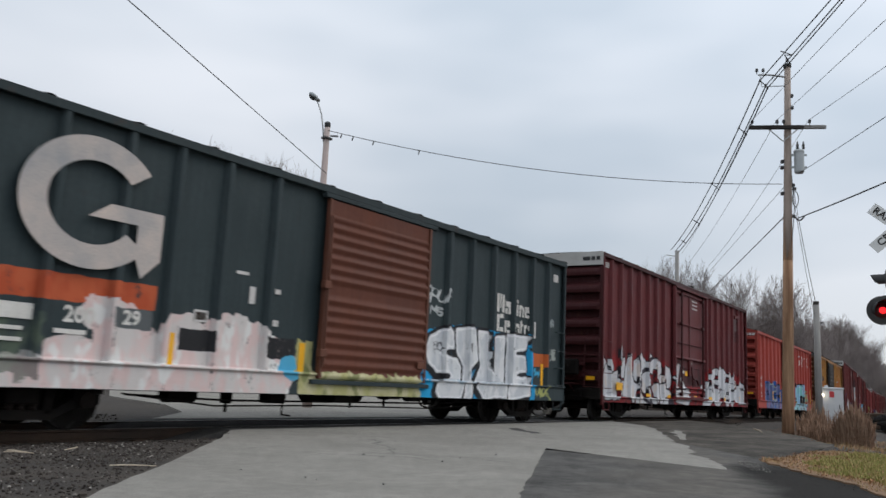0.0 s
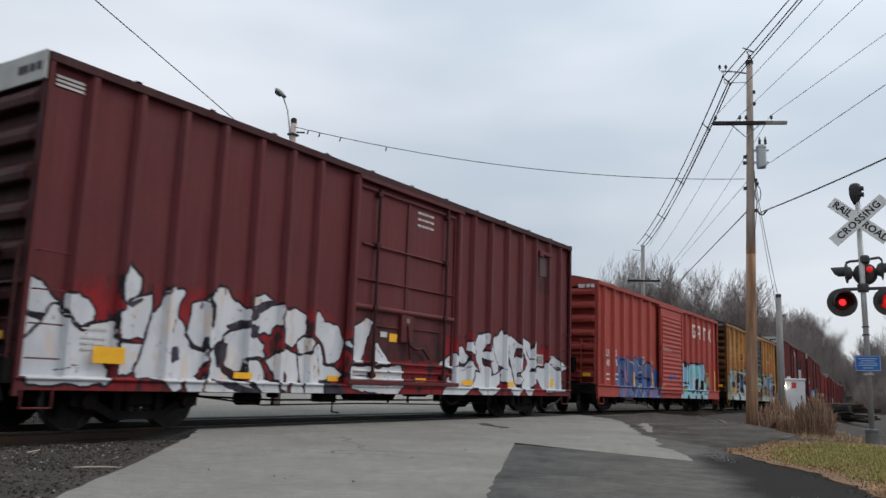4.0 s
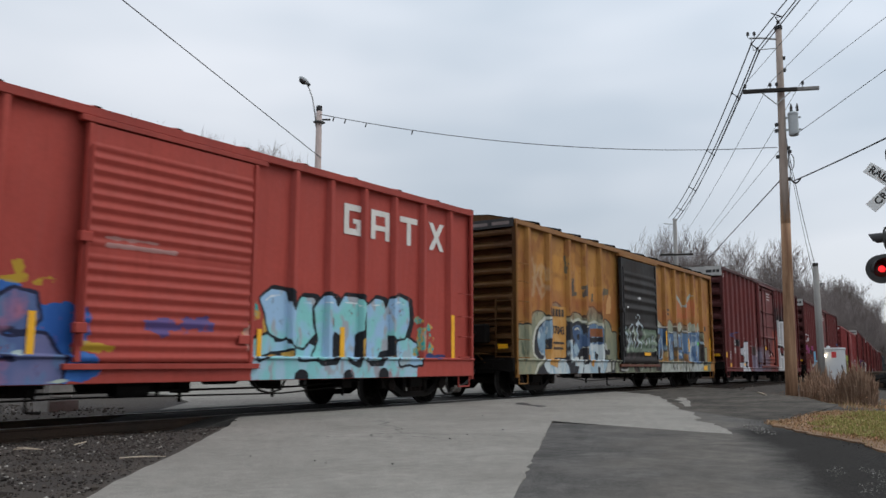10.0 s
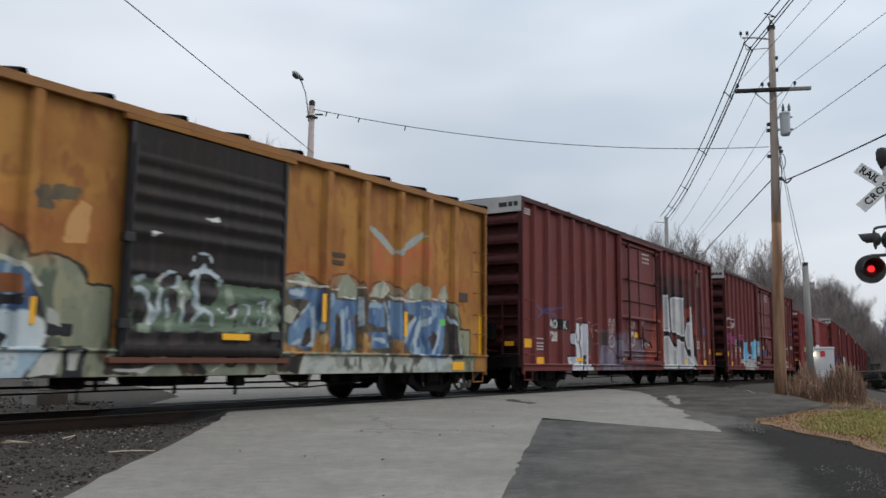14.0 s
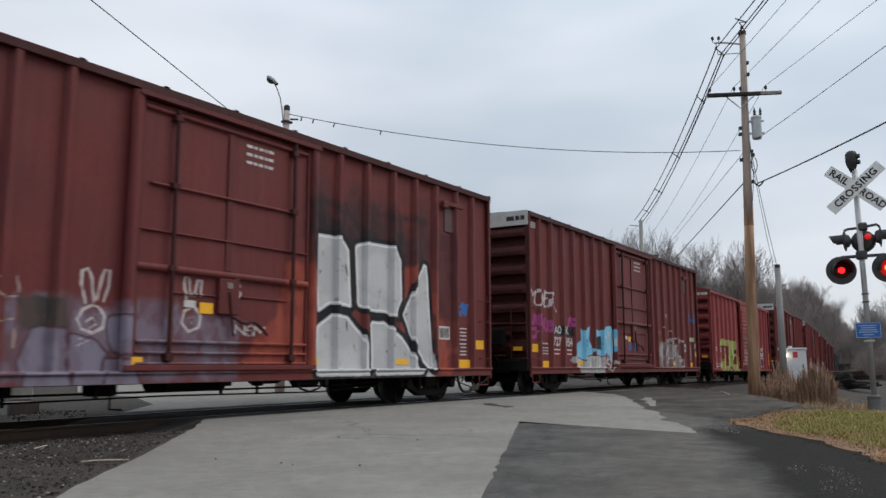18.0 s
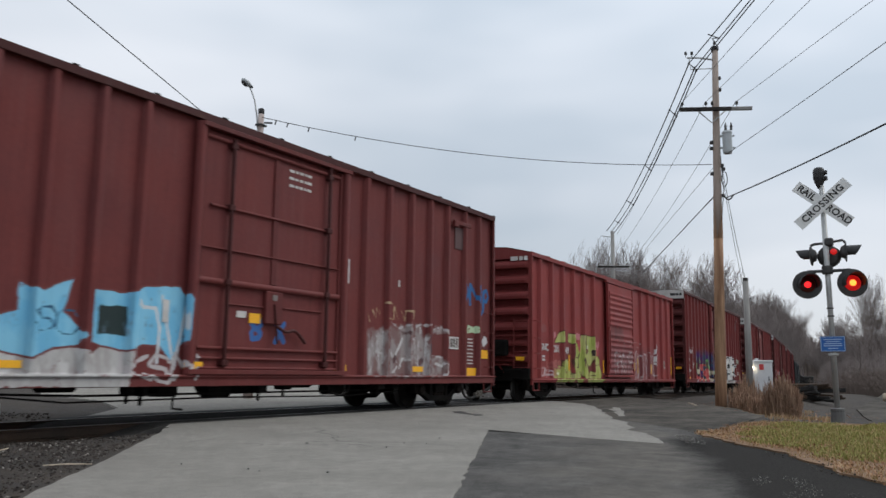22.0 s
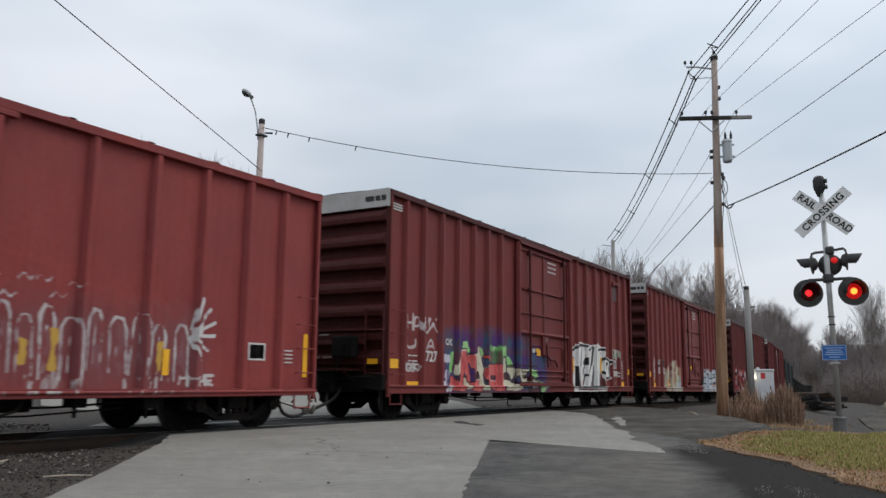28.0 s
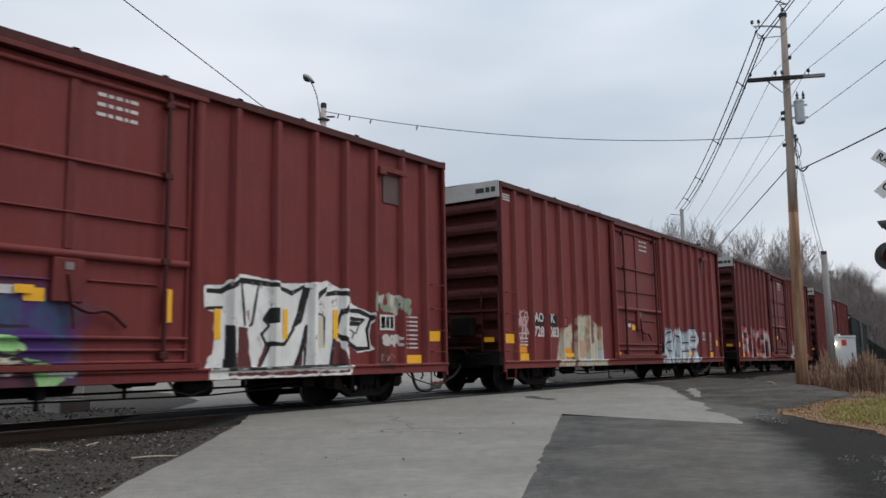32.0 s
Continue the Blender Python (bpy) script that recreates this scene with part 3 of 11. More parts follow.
def build_roads():
    rnd = random.Random(4)
    left = ragged((-3.0, -0.6), (3.57, 5.45), 16, 0.02, rnd) + ragged((3.57, 5.45), (5.08, 6.75), 8, 0.02, rnd) + ragged((5.08, 6.75), (7.93, 9.33), 14, 0.03, rnd) + ragged((7.93, 9.33), (8.8, 10.22), 6, 0.05, rnd)
    jag = ragged((23.6, 10.22), (21.75, 8.40), 8, 0.10, rnd) + ragged((21.75, 8.40), (18.9, 7.0), 10, 0.10, rnd) + ragged((18.9, 7.0), (15.85, 5.65), 8, 0.07, rnd) + ragged((15.85, 5.65), (14.75, 5.2), 4, 0.07, rnd)
    jag += [(14.3, 4.78)] + ragged((13.85, 4.70), (12.81, 4.18), 6, 0.05, rnd) + [(12.5, 4.2), (12.27, 4.06)] + ragged((11.95, 3.76), (11.26, 3.40), 5, 0.04, rnd) + ragged((11.26, 3.40), (10.4, 2.98), 6, 0.03, rnd)
    near = left + [(8.8, 10.22)] + jag + [(10.25, 2.98), (10.45, 4.0), (10.72, 4.95), (10.94, 5.80)] + ragged((10.94, 5.80), (5.18, 3.01), 60, 0.022, rnd) + [(5.18, 3.01), (-3.0, -1.0)]
    slab("road", near[::-1], -0.35, 0.0, M["road"], "light grey worn asphalt road running up to the crossing", "road")
    far = [(9.3, 12.98), (24.0, 12.98), (31.0, 18.0), (46, 30), (80, 62), (62, 74), (36, 46), (20, 31), (15.5, 24), (13.6, 18.5), (11.5, 15.0)]
    slab("road", far, -0.4, 0.0, M["road"], "light grey asphalt road beyond the tracks", "road")
    slab("road", [(20.7, 7.36), (20.3, 6.98), (19.2, 6.6), (18.6, 6.3), (17.2, 5.85), (16.5, 5.58), (16.38, 5.68), (17.3, 6.02), (18.0, 6.38), (18.4, 6.4), (19.2, 6.9), (19.9, 7.0)], -0.2, -0.005, M["road"], "leftover scrap of light asphalt in the apron", "asphalt")
    dark = [(-6, -6), (5.0, -4.0), (6.8, -1.2), (7.6, 0.1), (8.3, 0.5), (9.95, 1.2), (11.15, 2.0), (12.5, 2.75), (13.2, 3.6), (16.5, 6.4), (12.0, 6.6), (4.0, 4.0), (-6, -0.8)]
    slab("pavement", dark, -0.33, -0.006, M["dark_road"], "smooth dark asphalt repair patch and drive", "asphalt")
    lot = [(11.2, 3.0), (14.5, 3.1), (18.6, 3.25), (22.5, 4.6), (25.9, 6.6), (28.5, 8.2), (30.0, 10.1), (23.0, 10.22), (15.0, 8.0)]
    slab("pavement", lot, -0.34, -0.011, M["lot"], "cracked patchy asphalt apron beside the crossing", "asphalt")
    yard = [(20.2, -14), (60, -14), (60, 3.2), (33, 2.6), (26.5, 1.9), (22.6, 1.3), (20.6, 0.2)]
    slab("pavement", yard, -1.2, -0.288, M["lot"], "broad worn asphalt yard behind the signal", "asphalt")
    # a thin strip of asphalt between and beside the rails, crumbling away at both ends
    # its dark colour carries the band of shade below the cars
    for k, (y0, y1) in enumerate(((10.224, 10.78), (10.94, 12.26), (12.42, 12.976))):
        g = Geo()
        top = -0.012 if k == 1 else -0.004
        ends = (7.7, 7.0, 7.6)[k]
        xs = [ends + 0.13 * i for i in range(14)] + [9.6, 12, 16, 20, 23] + [23.2 + 0.13 * i for i in range(10)]
        ys = [y0 + (y1 - y0) * j / 5 for j in range(6)]
        for x in xs:
            for y in ys:
                e = smooth01((x - ends - 0.25 * noise.noise(Vector((y * 3, k, 1)))) / 1.3) * smooth01((24.4 - x) / 0.6)
                g.v.append((x, y, top - 0.19 * (1 - e) + 0.02 * (1 - e) * noise.noise(Vector((x * 6, y * 6, 2)))))
        n = len(ys)
        g.f = [(i * n + j, (i + 1) * n + j, (i + 1) * n + j + 1, i * n + j + 1) for i in range(len(xs) - 1) for j in range(n - 1)]
        low = len(g.v)
        rim = [i * n for i in range(len(xs))] + [(len(xs) - 1) * n + j for j in range(1, n)] + [i * n + n - 1 for i in range(len(xs) - 2, -1, -1)] + [j for j in range(n - 2, 0, -1)]
        g.v += [(g.v[q][0], g.v[q][1], -0.36) for q in rim]
        g.f += [(rim[(i + 1) % len(rim)], rim[i], low + i, low + (i + 1) % len(rim)) for i in range(len(rim))]
        g.mi = [0] * len(g.f)
        solo("crossing_panel", g, M["panel"], "asphalt strip along the rails, darkened for the shade under the train", "crossing", "structure")


RAIL_PROFILE = [(-0.07, -0.17), (0.07, -0.17), (0.07, -0.155), (0.012, -0.135), (0.012, -0.045), (0.036, -0.032), (0.036, -0.006), (0.026, 0.0), (-0.026, 0.0), (-0.036, -0.006), (-0.036, -0.032), (-0.012, -0.045), (-0.012, -0.135), (-0.07, -0.155)]


def build_track():
    track = thing("railway_track", "rusty steel rails on dark wooden ties in ballast", "railway track", kind="structure")
    xs = [-40 + 2.0 * i for i in range(28)] + [16 + 3.0 * i for i in range(80)]
    n = len(RAIL_PROFILE)
    for side in (-0.7525, 0.7525):
        g = Geo()
        g.v = [(x, rail_y(x) + side + a, rail_z(x) + b) for x in xs for a, b in RAIL_PROFILE]
        for i in range(len(xs) - 1):
            for k in range(n):
                g.f.append((i * n + k, (i + 1) * n + k, (i + 1) * n + (k + 1) % n, i * n + (k + 1) % n))
                g.mi.append(1 if k in (6, 7, 8) else 0)
        part("rail", g, [M["rail"], M["railtop"]], track, "rusty rail with a polished head")
    tie = Geo().box(-0.11, 0.11, -1.30, 1.30, -0.34, -0.172, 0.012).mesh("tie", M["tie"])
    plate = Geo().box(-0.10, 0.10, -0.14, 0.14, -0.172, -0.158).mesh("tie_plate", M["rail"])
    spots = [-6 + 0.52 * i for i in range(27)] + [24.6 + 0.52 * i for i in range(150)]
    rnd = random.Random(2)
    for x in spots:
        m = Matrix.Translation((x + rnd.uniform(-0.03, 0.03), rail_y(x), rail_z(x) + rnd.uniform(-0.01, 0.0))) @ Matrix.Rotation(math.atan(0.00125 * max(x - 15, 0)) + rnd.uniform(-0.01, 0.01), 4, "Z")
        ob = part("tie", tie, M["tie"], track, m=m)
        if x < 9:
            for s in (-0.7525, 0.7525):
                part("tie_plate", plate, M["rail"], ob, m=Matrix.Translation((0, s, 0)))


def stones(name, area, count, size, material, label, seed, zoff=0.0):
    """Loose stones strewn on the ground in a region given by a test."""
    rnd = random.Random(seed)
    x0, x1, y0, y1, ok = area
    V, F = [], []
    base = [Vector(p) for p in ((1, 0, 0), (-1, 0, 0), (0, 1, 0), (0, -1, 0), (0, 0, 1), (0, 0, -1))]
    tri = [(0, 2, 4), (2, 1, 4), (1, 3, 4), (3, 0, 4), (2, 0, 5), (1, 2, 5), (3, 1, 5), (0, 3, 5)]
    k = 0
    while k < count:
        x, y = rnd.uniform(x0, x1), rnd.uniform(y0, y1)
        k += 1
        if not ok(x, y):
            continue
        s = size * rnd.uniform(0.4, 1.0) ** 1.5 * (2.0 if rnd.random() < 0.03 else 1.0)
        rot = Euler((rnd.uniform(0, 6), rnd.uniform(0, 6), rnd.uniform(0, 6))).to_matrix()
        sc = Vector((rnd.uniform(0.6, 1.2), rnd.uniform(0.6, 1.2), rnd.uniform(0.45, 0.9))) * s
        z = ground_z(x, y) + zoff + s * 0.25
        n = len(V)
        for b in base:
            q = rot @ b
            V.append((x + q.x * sc.x, y + q.y * sc.y, z + q.z * sc.z))
        F += [tuple(n + i for i in t) for t in tri]
    g = Geo()
    g.v, g.f, g.mi = V, F, [0] * len(F)
    return solo(name, g, material, label, "gravel", "stuff")


def left_of_road(x, y):
    return y - (5.45 + (x - 3.57) * 0.89) > 0.12


def blades(name, area, count, height, width, material, label, seed, category="grass", lean=0.5, zf=None):
    """Grass: bent two-piece blades strewn over a region."""
    rnd = random.Random(seed)
    x0, x1, y0, y1, ok = area
    V, F = [], []
    for _ in range(count):
        x, y = rnd.uniform(x0, x1), rnd.uniform(y0, y1)
        if not ok(x, y):
            continue
        h = height * rnd.uniform(0.35, 1.0) * (0.75 + 0.7 * max(0, noise.noise(Vector((x * 0.9, y * 0.9, 3))) + 0.3))
        a = rnd.uniform(0, 6.283)
        l = rnd.uniform(0, lean) * h
        w = width * rnd.uniform(0.6, 1.3)
        cx, sx = math.cos(a), math.sin(a)
        z = (zf(x, y) if zf else ground_z(x, y)) - 0.01
        n = len(V)
        V += [(x - sx * w, y + cx * w, z), (x + sx * w, y - cx * w, z), (x + cx * l * 0.4 + sx * w * 0.7, y + sx * l * 0.4 - cx * w * 0.7, z + h * 0.6),
              (x + cx * l * 0.4 - sx * w * 0.7, y + sx * l * 0.4 + cx * w * 0.7, z + h * 0.6), (x + cx * l, y + sx * l, z + h)]
        F += [(n, n + 1, n + 2, n + 3), (n + 3, n + 2, n + 4)]
    g = Geo()
    g.v, g.f, g.mi = V, F, [0] * len(F)
    return solo(name, g, material, label, category, "stuff")


def verge(x, y):
    """The grass verge between drive and yard."""
    edge = float(np.interp(x, [7.0, 7.65, 8.11, 9.76, 10.94, 12.1, 14.2, 16.0], [0.0, 0.44, 0.76, 1.46, 2.29, 3.0, 2.98, 2.9]))
    return y < edge + 0.18 * noise.noise(Vector((x * 1.5, y * 1.5, 0))) and x < 16.5 + 0.5 * noise.noise(Vector((x * 0.5, y * 1.1, 5))) - 0.35 * max(0, y - 2) and y > -9


def build_verge():
    rnd0 = random.Random(3)
    edge = ragged((7.0, 0.0), (8.11, 0.76), 8, 0.05, rnd0) + ragged((8.11, 0.76), (9.76, 1.46), 10, 0.06, rnd0) + ragged((9.76, 1.46), (10.94, 2.29), 9, 0.06, rnd0) + ragged((10.94, 2.29), (12.1, 3.0), 8, 0.06, rnd0) + ragged((12.1, 3.0), (15.8, 2.95), 20, 0.09, rnd0) + ragged((15.8, 2.95), (16.6, 1.9), 6, 0.15, rnd0) + ragged((16.6, 1.9), (16.6, -9), 24, 0.2, rnd0) + [(16.6, -9), (7.0, -9)]
    slab("verge_soil", edge, -0.3, 0.012, M["turf"], "thatchy straw-coloured turf of the verge", "turf")
    def green(x, y):
        return verge(x, y) and verge(x, y + 0.46 + 0.6 * noise.noise(Vector((x * 1.3, y * 1.3, 4)))) and verge(x - 0.3, y) and noise.noise(Vector((x * 0.8, y * 1.1, 8))) + 0.5 * noise.noise(Vector((x * 3.5, y * 3.5, 1))) < 0.36
    blades("grass", (7.4, 19.5, -2.2, 3.4, green), 100000, 0.075, 0.008, M["grass"], "short green and yellow grass verge", 11, zf=lambda x, y: 0.012)
    blades("dry_grass", (7.4, 19.8, -2.4, 3.4, verge), 52000, 0.045, 0.008, M["straw"], "dry tan grass along the edge of the verge", 12, lean=0.9, zf=lambda x, y: 0.012)
    blades("dry_grass", (17.2, 33, 1.6, 6.8, lambda x, y: noise.noise(Vector((x * 0.5, y * 0.6, 2))) > 0.12 and abs(y - 1.6 - 0.26 * (x - 17)) < 1.2), 9000, 0.13, 0.008, M["straw"], "withered weeds at the yard's edge", 13, lean=0.9)
    rnd = random.Random(8)
    g = Geo()
    for _ in range(24000):
        x, y = rnd.uniform(7.4, 27), rnd.uniform(-4, 6.2)
        edge = verge(x, y) and not verge(x, y + (0.9 if rnd.random() < 0.85 else 3.0))
        if not (edge or (x > 19 and rnd.random() < 0.3 and abs(y - 1.2 - 0.5 * (x - 17)) < 1.3)):
            continue
        if noise.noise(Vector((x * 1.6, y * 1.6, 12))) < rnd.uniform(-0.5, 0.25):
            continue
        s, a = rnd.uniform(0.010, 0.026), rnd.uniform(0, 6.28)
        z = max(ground_z(x, y), 0.012 if edge else -0.02) + rnd.uniform(0.005, 0.04)
        ca, sa = math.cos(a) * s, math.sin(a) * s
        g.add([(x - ca, y - sa, z), (x - sa * 0.6, y + ca * 0.6, z + 0.01), (x + ca, y + sa, z + rnd.uniform(0, 0.03)), (x + sa * 0.6, y - ca * 0.6, z + 0.012)], [(0, 1, 2), (0, 2, 3)])
    solo("fallen_leaves", g, M["leaf"], "brown fallen leaves along the verge", "leaves", "stuff")
    # the far side
    blades("dry_grass", (-4, 13, 14.2, 40, lambda x, y: x < 6 + (y - 14) * 0.18), 9000, 0.22, 0.01, M["straw"], "pale dry grass beyond the tracks", 14, lean=0.8)


def reed_bush(name, x, y, r, h, count, seed, label):
    """A clump of dead upright stalks with drooping sprays."""
    rnd = random.Random(seed)
    g = Geo()
    z0 = ground_z(x, y)
    for _ in range(count):
        a, q = rnd.uniform(0, 6.283), r * math.sqrt(rnd.random())
        px, py = x + math.cos(a) * q, y + math.sin(a) * q
        hh = h * rnd.uniform(0.45, 1.0) * (1.0 - 0.35 * (q / r) ** 2) * (1.0 + 0.55 * noise.noise(Vector((px * 3.2, py * 3.2, seed))))
        l, b = rnd.uniform(0.0, 0.13) * hh * (0.4 + q / r), rnd.uniform(0, 6.283)
        lx, ly = math.cos(a) * l * 0.8 + math.cos(b) * 0.07, math.sin(a) * l * 0.8 + math.sin(b) * 0.07
        w = rnd.uniform(0.003, 0.007)
        wx, wy = -math.sin(b) * w, math.cos(b) * w
        pts = [(px, py, z0), (px + lx * 0.25, py + ly * 0.25, z0 + hh * 0.5), (px + lx * 0.7, py + ly * 0.7, z0 + hh * 0.88), (px + lx * 1.15, py + ly * 1.15, z0 + hh * (1.0 if rnd.random() < 0.5 else 0.85))]
        ws = (1, 1.2, 2.2, 0.3)
        vs = [(p[0] + s * wx * k, p[1] + s * wy * k, p[2]) for p, k in zip(pts, ws) for s in (-1, 1)]
        g.add(vs, [(2 * i, 2 * i + 1, 2 * i + 3, 2 * i + 2) for i in range(3)])
    ob = thing(name, label, "bush")
    part("foliage", g, M["reed"], ob)
    return ob


# ---- trees ----
def bare_tree_meshes(seed, h, spread=1.0, twigs=4):
    """A leafless tree: trunk and limbs in one mesh, fine branches in another."""
    rnd = random.Random(seed)
    trunk, crown = Geo(), Geo()

    def grow(p, d, length, r, level):
        n = 4 if level < 2 else (3 if level == 2 else 2)
        pts, rad = [p], [r]
        q, dd = p.copy(), d.copy()
        for i in range(n):
            dd = (dd + Vector((rnd.uniform(-1, 1), rnd.uniform(-1, 1), rnd.uniform(-0.3, 0.9))) * (0.06 if level == 0 else 0.14)).normalized()
            q = q + dd * (length / n)
            pts.append(q.copy())
            rad.append(r * (1 - 0.75 * (i + 1) / n))
        (trunk if level < 2 else crown).tube(pts, rad, 6 if level == 0 else (4 if level < 2 else 3), cap=False)
        if level >= 4 or (level == 3 and twigs < 3):
            return
        kids = (11, 8, 6, twigs)[level]
        for k in range(kids):
            t = (0.32 + 0.68 * (k + rnd.random()) / kids) if level == 0 else (0.2 + 0.8 * (k + rnd.random()) / kids)
            i = min(int(t * n), n - 1)
            base = pts[i].lerp(pts[i + 1], t * n - i)
            axis = (pts[i + 1] - pts[i]).normalized()
            side = axis.orthogonal().normalized()
            side = Matrix.Rotation(rnd.uniform(0, 6.283), 3, axis) @ side
            ang = (rnd.uniform(0.30, 0.62) if level == 0 else rnd.uniform(0.35, 0.85)) * spread
            nd = (axis * math.cos(ang) + side * math.sin(ang) + Vector((0, 0, 0.34))).normalized()
            grow(base, nd, length * rnd.uniform(0.42, 0.62) * (1.3 - 0.7 * t if level == 0 else 1.0), max(r * (1 - 0.7 * t) * 0.5, 0.013), level + 1)

    grow(Vector((0, 0, -0.3)), Vector((0, 0, 1)), h * 0.86, h * 0.017, 0)
    return trunk.mesh("trunk", M["bark"]), crown.mesh("crown", M["twig"])


def build_trees():
    kinds = []
    for i, (h, sp) in enumerate(((14, 1.0), (12, 1.15), (15, 0.85), (11, 1.2), (13, 0.95))):
        tm, cm = bare_tree_meshes(20 + i, h, sp, 5)
        ob = thing("bare_tree", "leafless grey-brown tree with fine twigs behind the train", "tree", "bare trees")
        part("trunk", tm, None, ob)
        part("crown", cm, None, ob)
        kinds.append(ob)
    rnd = random.Random(31)
    spots = []
    # behind the light pole and far along the left side of the line: bearing and distance
    for az, dist in ((60.5, 56), (58.6, 52), (57.0, 58), (55.6, 52), (54.0, 57), (52.5, 62), (50.6, 58), (49.0, 60), (47.4, 66), (62.5, 52), (45.2, 76), (64.5, 56), (66.5, 50), (69, 48), (72, 50), (57.8, 50), (56.3, 49), (55.0, 54), (53.2, 50), (51.8, 53), (48.3, 55)):
        spots.append((dist * math.cos(radians(az)), dist * math.sin(radians(az)), 0.84 if az < 59 else 0.74))
    for az, dist, k in ((21.0, 92, 1.0), (19.8, 88, 1.12), (18.6, 96, 1.0), (17.2, 90, 0.98), (16.0, 98, 1.0), (14.8, 94, 0.9), (13.6, 100, 0.85), (12.6, 96, 0.95), (11.6, 92, 0.95), (10.6, 98, 1.05), (9.9, 104, 1.08), (9.2, 112, 1.05),
                        (8.9, 130, 1.2), (8.6, 140, 1.25), (8.5, 165, 1.25), (8.3, 180, 1.25), (8.2, 205, 1.25), (8.1, 230, 1.25), (8.0, 265, 1.25), (7.8, 300, 1.25), (7.6, 340, 1.2), (7.4, 380, 1.2), (7.1, 420, 1.2), (6.8, 460, 1.2), (6.5, 480, 1.2), (6.2, 500, 1.2), (22.4, 100, 0.95), (24, 110, 0.9), (26.5, 105, 0.9), (29, 115, 0.9), (32, 110, 0.9)):
        spots.append((dist * math.cos(radians(az)), dist * math.sin(radians(az)), k * (1.25 if az < 12.5 else 1.12)))
    for i in range(16):
        az, dist = 0.2 + 5.6 * i / 16 + rnd.uniform(-0.15, 0.15), rnd.uniform(95, 170)
        spots.append((dist * math.cos(radians(az)), dist * math.sin(radians(az)), rnd.uniform(0.5, 0.85)))
    for i in range(54):
        az = 8.2 + 13.5 * (i + rnd.random()) / 54
        dist = rnd.uniform(100, 125) if az > 10 else rnd.uniform(120, 220)
        spots.append((dist * math.cos(radians(az)), dist * math.sin(radians(az)), rnd.uniform(0.95, 1.25)))
    # the woods close in on both sides where the line bends away
    for i in range(30):
        az = 7.4 + 1.6 * (i + rnd.random()) / 30
        spots.append((325 * math.cos(radians(az)), 325 * math.sin(radians(az)) + rnd.uniform(0, 8), (1.1 + 0.42 * (az - 7.4)) * rnd.uniform(1.05, 1.3)))
    for i in range(22):
        az = 5.7 + 1.1 * (i + rnd.random()) / 22
        spots.append((265 * math.cos(radians(az)), 265 * math.sin(radians(az)) - rnd.uniform(0, 6), (0.75 + 0.45 * (az - 5.7)) * rnd.uniform(0.95, 1.2)))
    # the skyline of the woods: bearing and rise in degrees
    sky_az = [9.0, 9.4, 9.9, 11.5, 13.6, 14.8, 16.2, 18.9, 20.4, 21.6, 23.0, 26.0, 34.0]
    sky_up = [6.9, 7.6, 8.0, 8.1, 8.1, 7.5, 8.6, 9.1, 8.8, 8.9, 7.6, 6.2, 5.6]
    heights = [max(v.co.z for v in [c for c in ob.children if c.name.startswith("crown")][0].data.vertices) for ob in kinds]

    def sky(x, y):
        """How high a tree may reach here above its own ground."""
        return math.hypot(x, y) * math.tan(radians(float(np.interp(math.degrees(math.atan2(y, x)), sky_az, sky_up)))) + 0.86 - ground_z(x, y)
    used = [False] * 5
    for i, (x, y, k) in enumerate(spots):
        j = i % 5
        if abs(y - rail_y(x)) < 4.2:
            continue
        k *= rnd.uniform(0.80, 0.94)
        if 9.0 < math.degrees(math.atan2(y, x)) < 34 and math.hypot(x, y) < 135:
            k = sky(x, y) / heights[j] * (rnd.uniform(0.94, 1.10) if i < 46 else rnd.uniform(0.62, 0.88))
        if 46.5 < math.degrees(math.atan2(y, x)) < 59 and math.hypot(x, y) < 70:
            k = (math.hypot(x, y) * math.tan(radians(15.6)) + 0.86) / heights[j] * rnd.uniform(0.90, 1.04)
        m = Matrix.Translation((x, y, ground_z(x, y))) @ Matrix.Rotation(rnd.uniform(0, 6.28), 4, "Z")
        if not used[j]:
            kinds[j].matrix_basis = m
            kinds[j].scale = (k, k, k)
            used[j] = True
        else:
            ob = copy_thing(kinds[j], m)
            ob.scale = (k, k, k)
    # woods and brush behind the trees: many thin stems with twigs
    for n, (name, pts, wide, count, hh, label) in enumerate((
            ("far_woods", [(84, 31), (100, 27), (112, 24.5), (128, 24), (150, 26.5), (190, 31), (260, 39), (420, 58)], 9, 6500, 12.0, "grey leafless woods along the far side of the line"),
            ("brushwood", [(60, 26), (78, 24), (95, 21.5), (112, 21.5), (140, 24.5), (200, 31)], 5, 5200, 4.6, "tangled brown winter brush along the railway"),
            ("far_woods", [(60, -16), (80, -6), (96, 1.0), (120, 5.0), (160, 9.5), (230, 17)], 8, 3800, 6.8, "thin bare scrub woods beyond the yard"),
            ("brushwood", [(52, -14), (66, -3), (80, 3.0), (105, 8.0), (150, 12.5)], 5, 3400, 2.6, "low brown scrub behind the yard"),
            ("far_woods", [(10, 48), (22, 50), (32, 50), (42, 46), (54, 42)], 6, 1300, 7.0, "thin bare woods beyond the crossing"),
            ("brushwood", [(2, 40), (14, 42), (24, 45), (36, 43), (50, 38)], 4, 1500, 2.4, "low winter brush beyond the crossing"))):
        g = Geo()
        r2 = random.Random(50 + n)
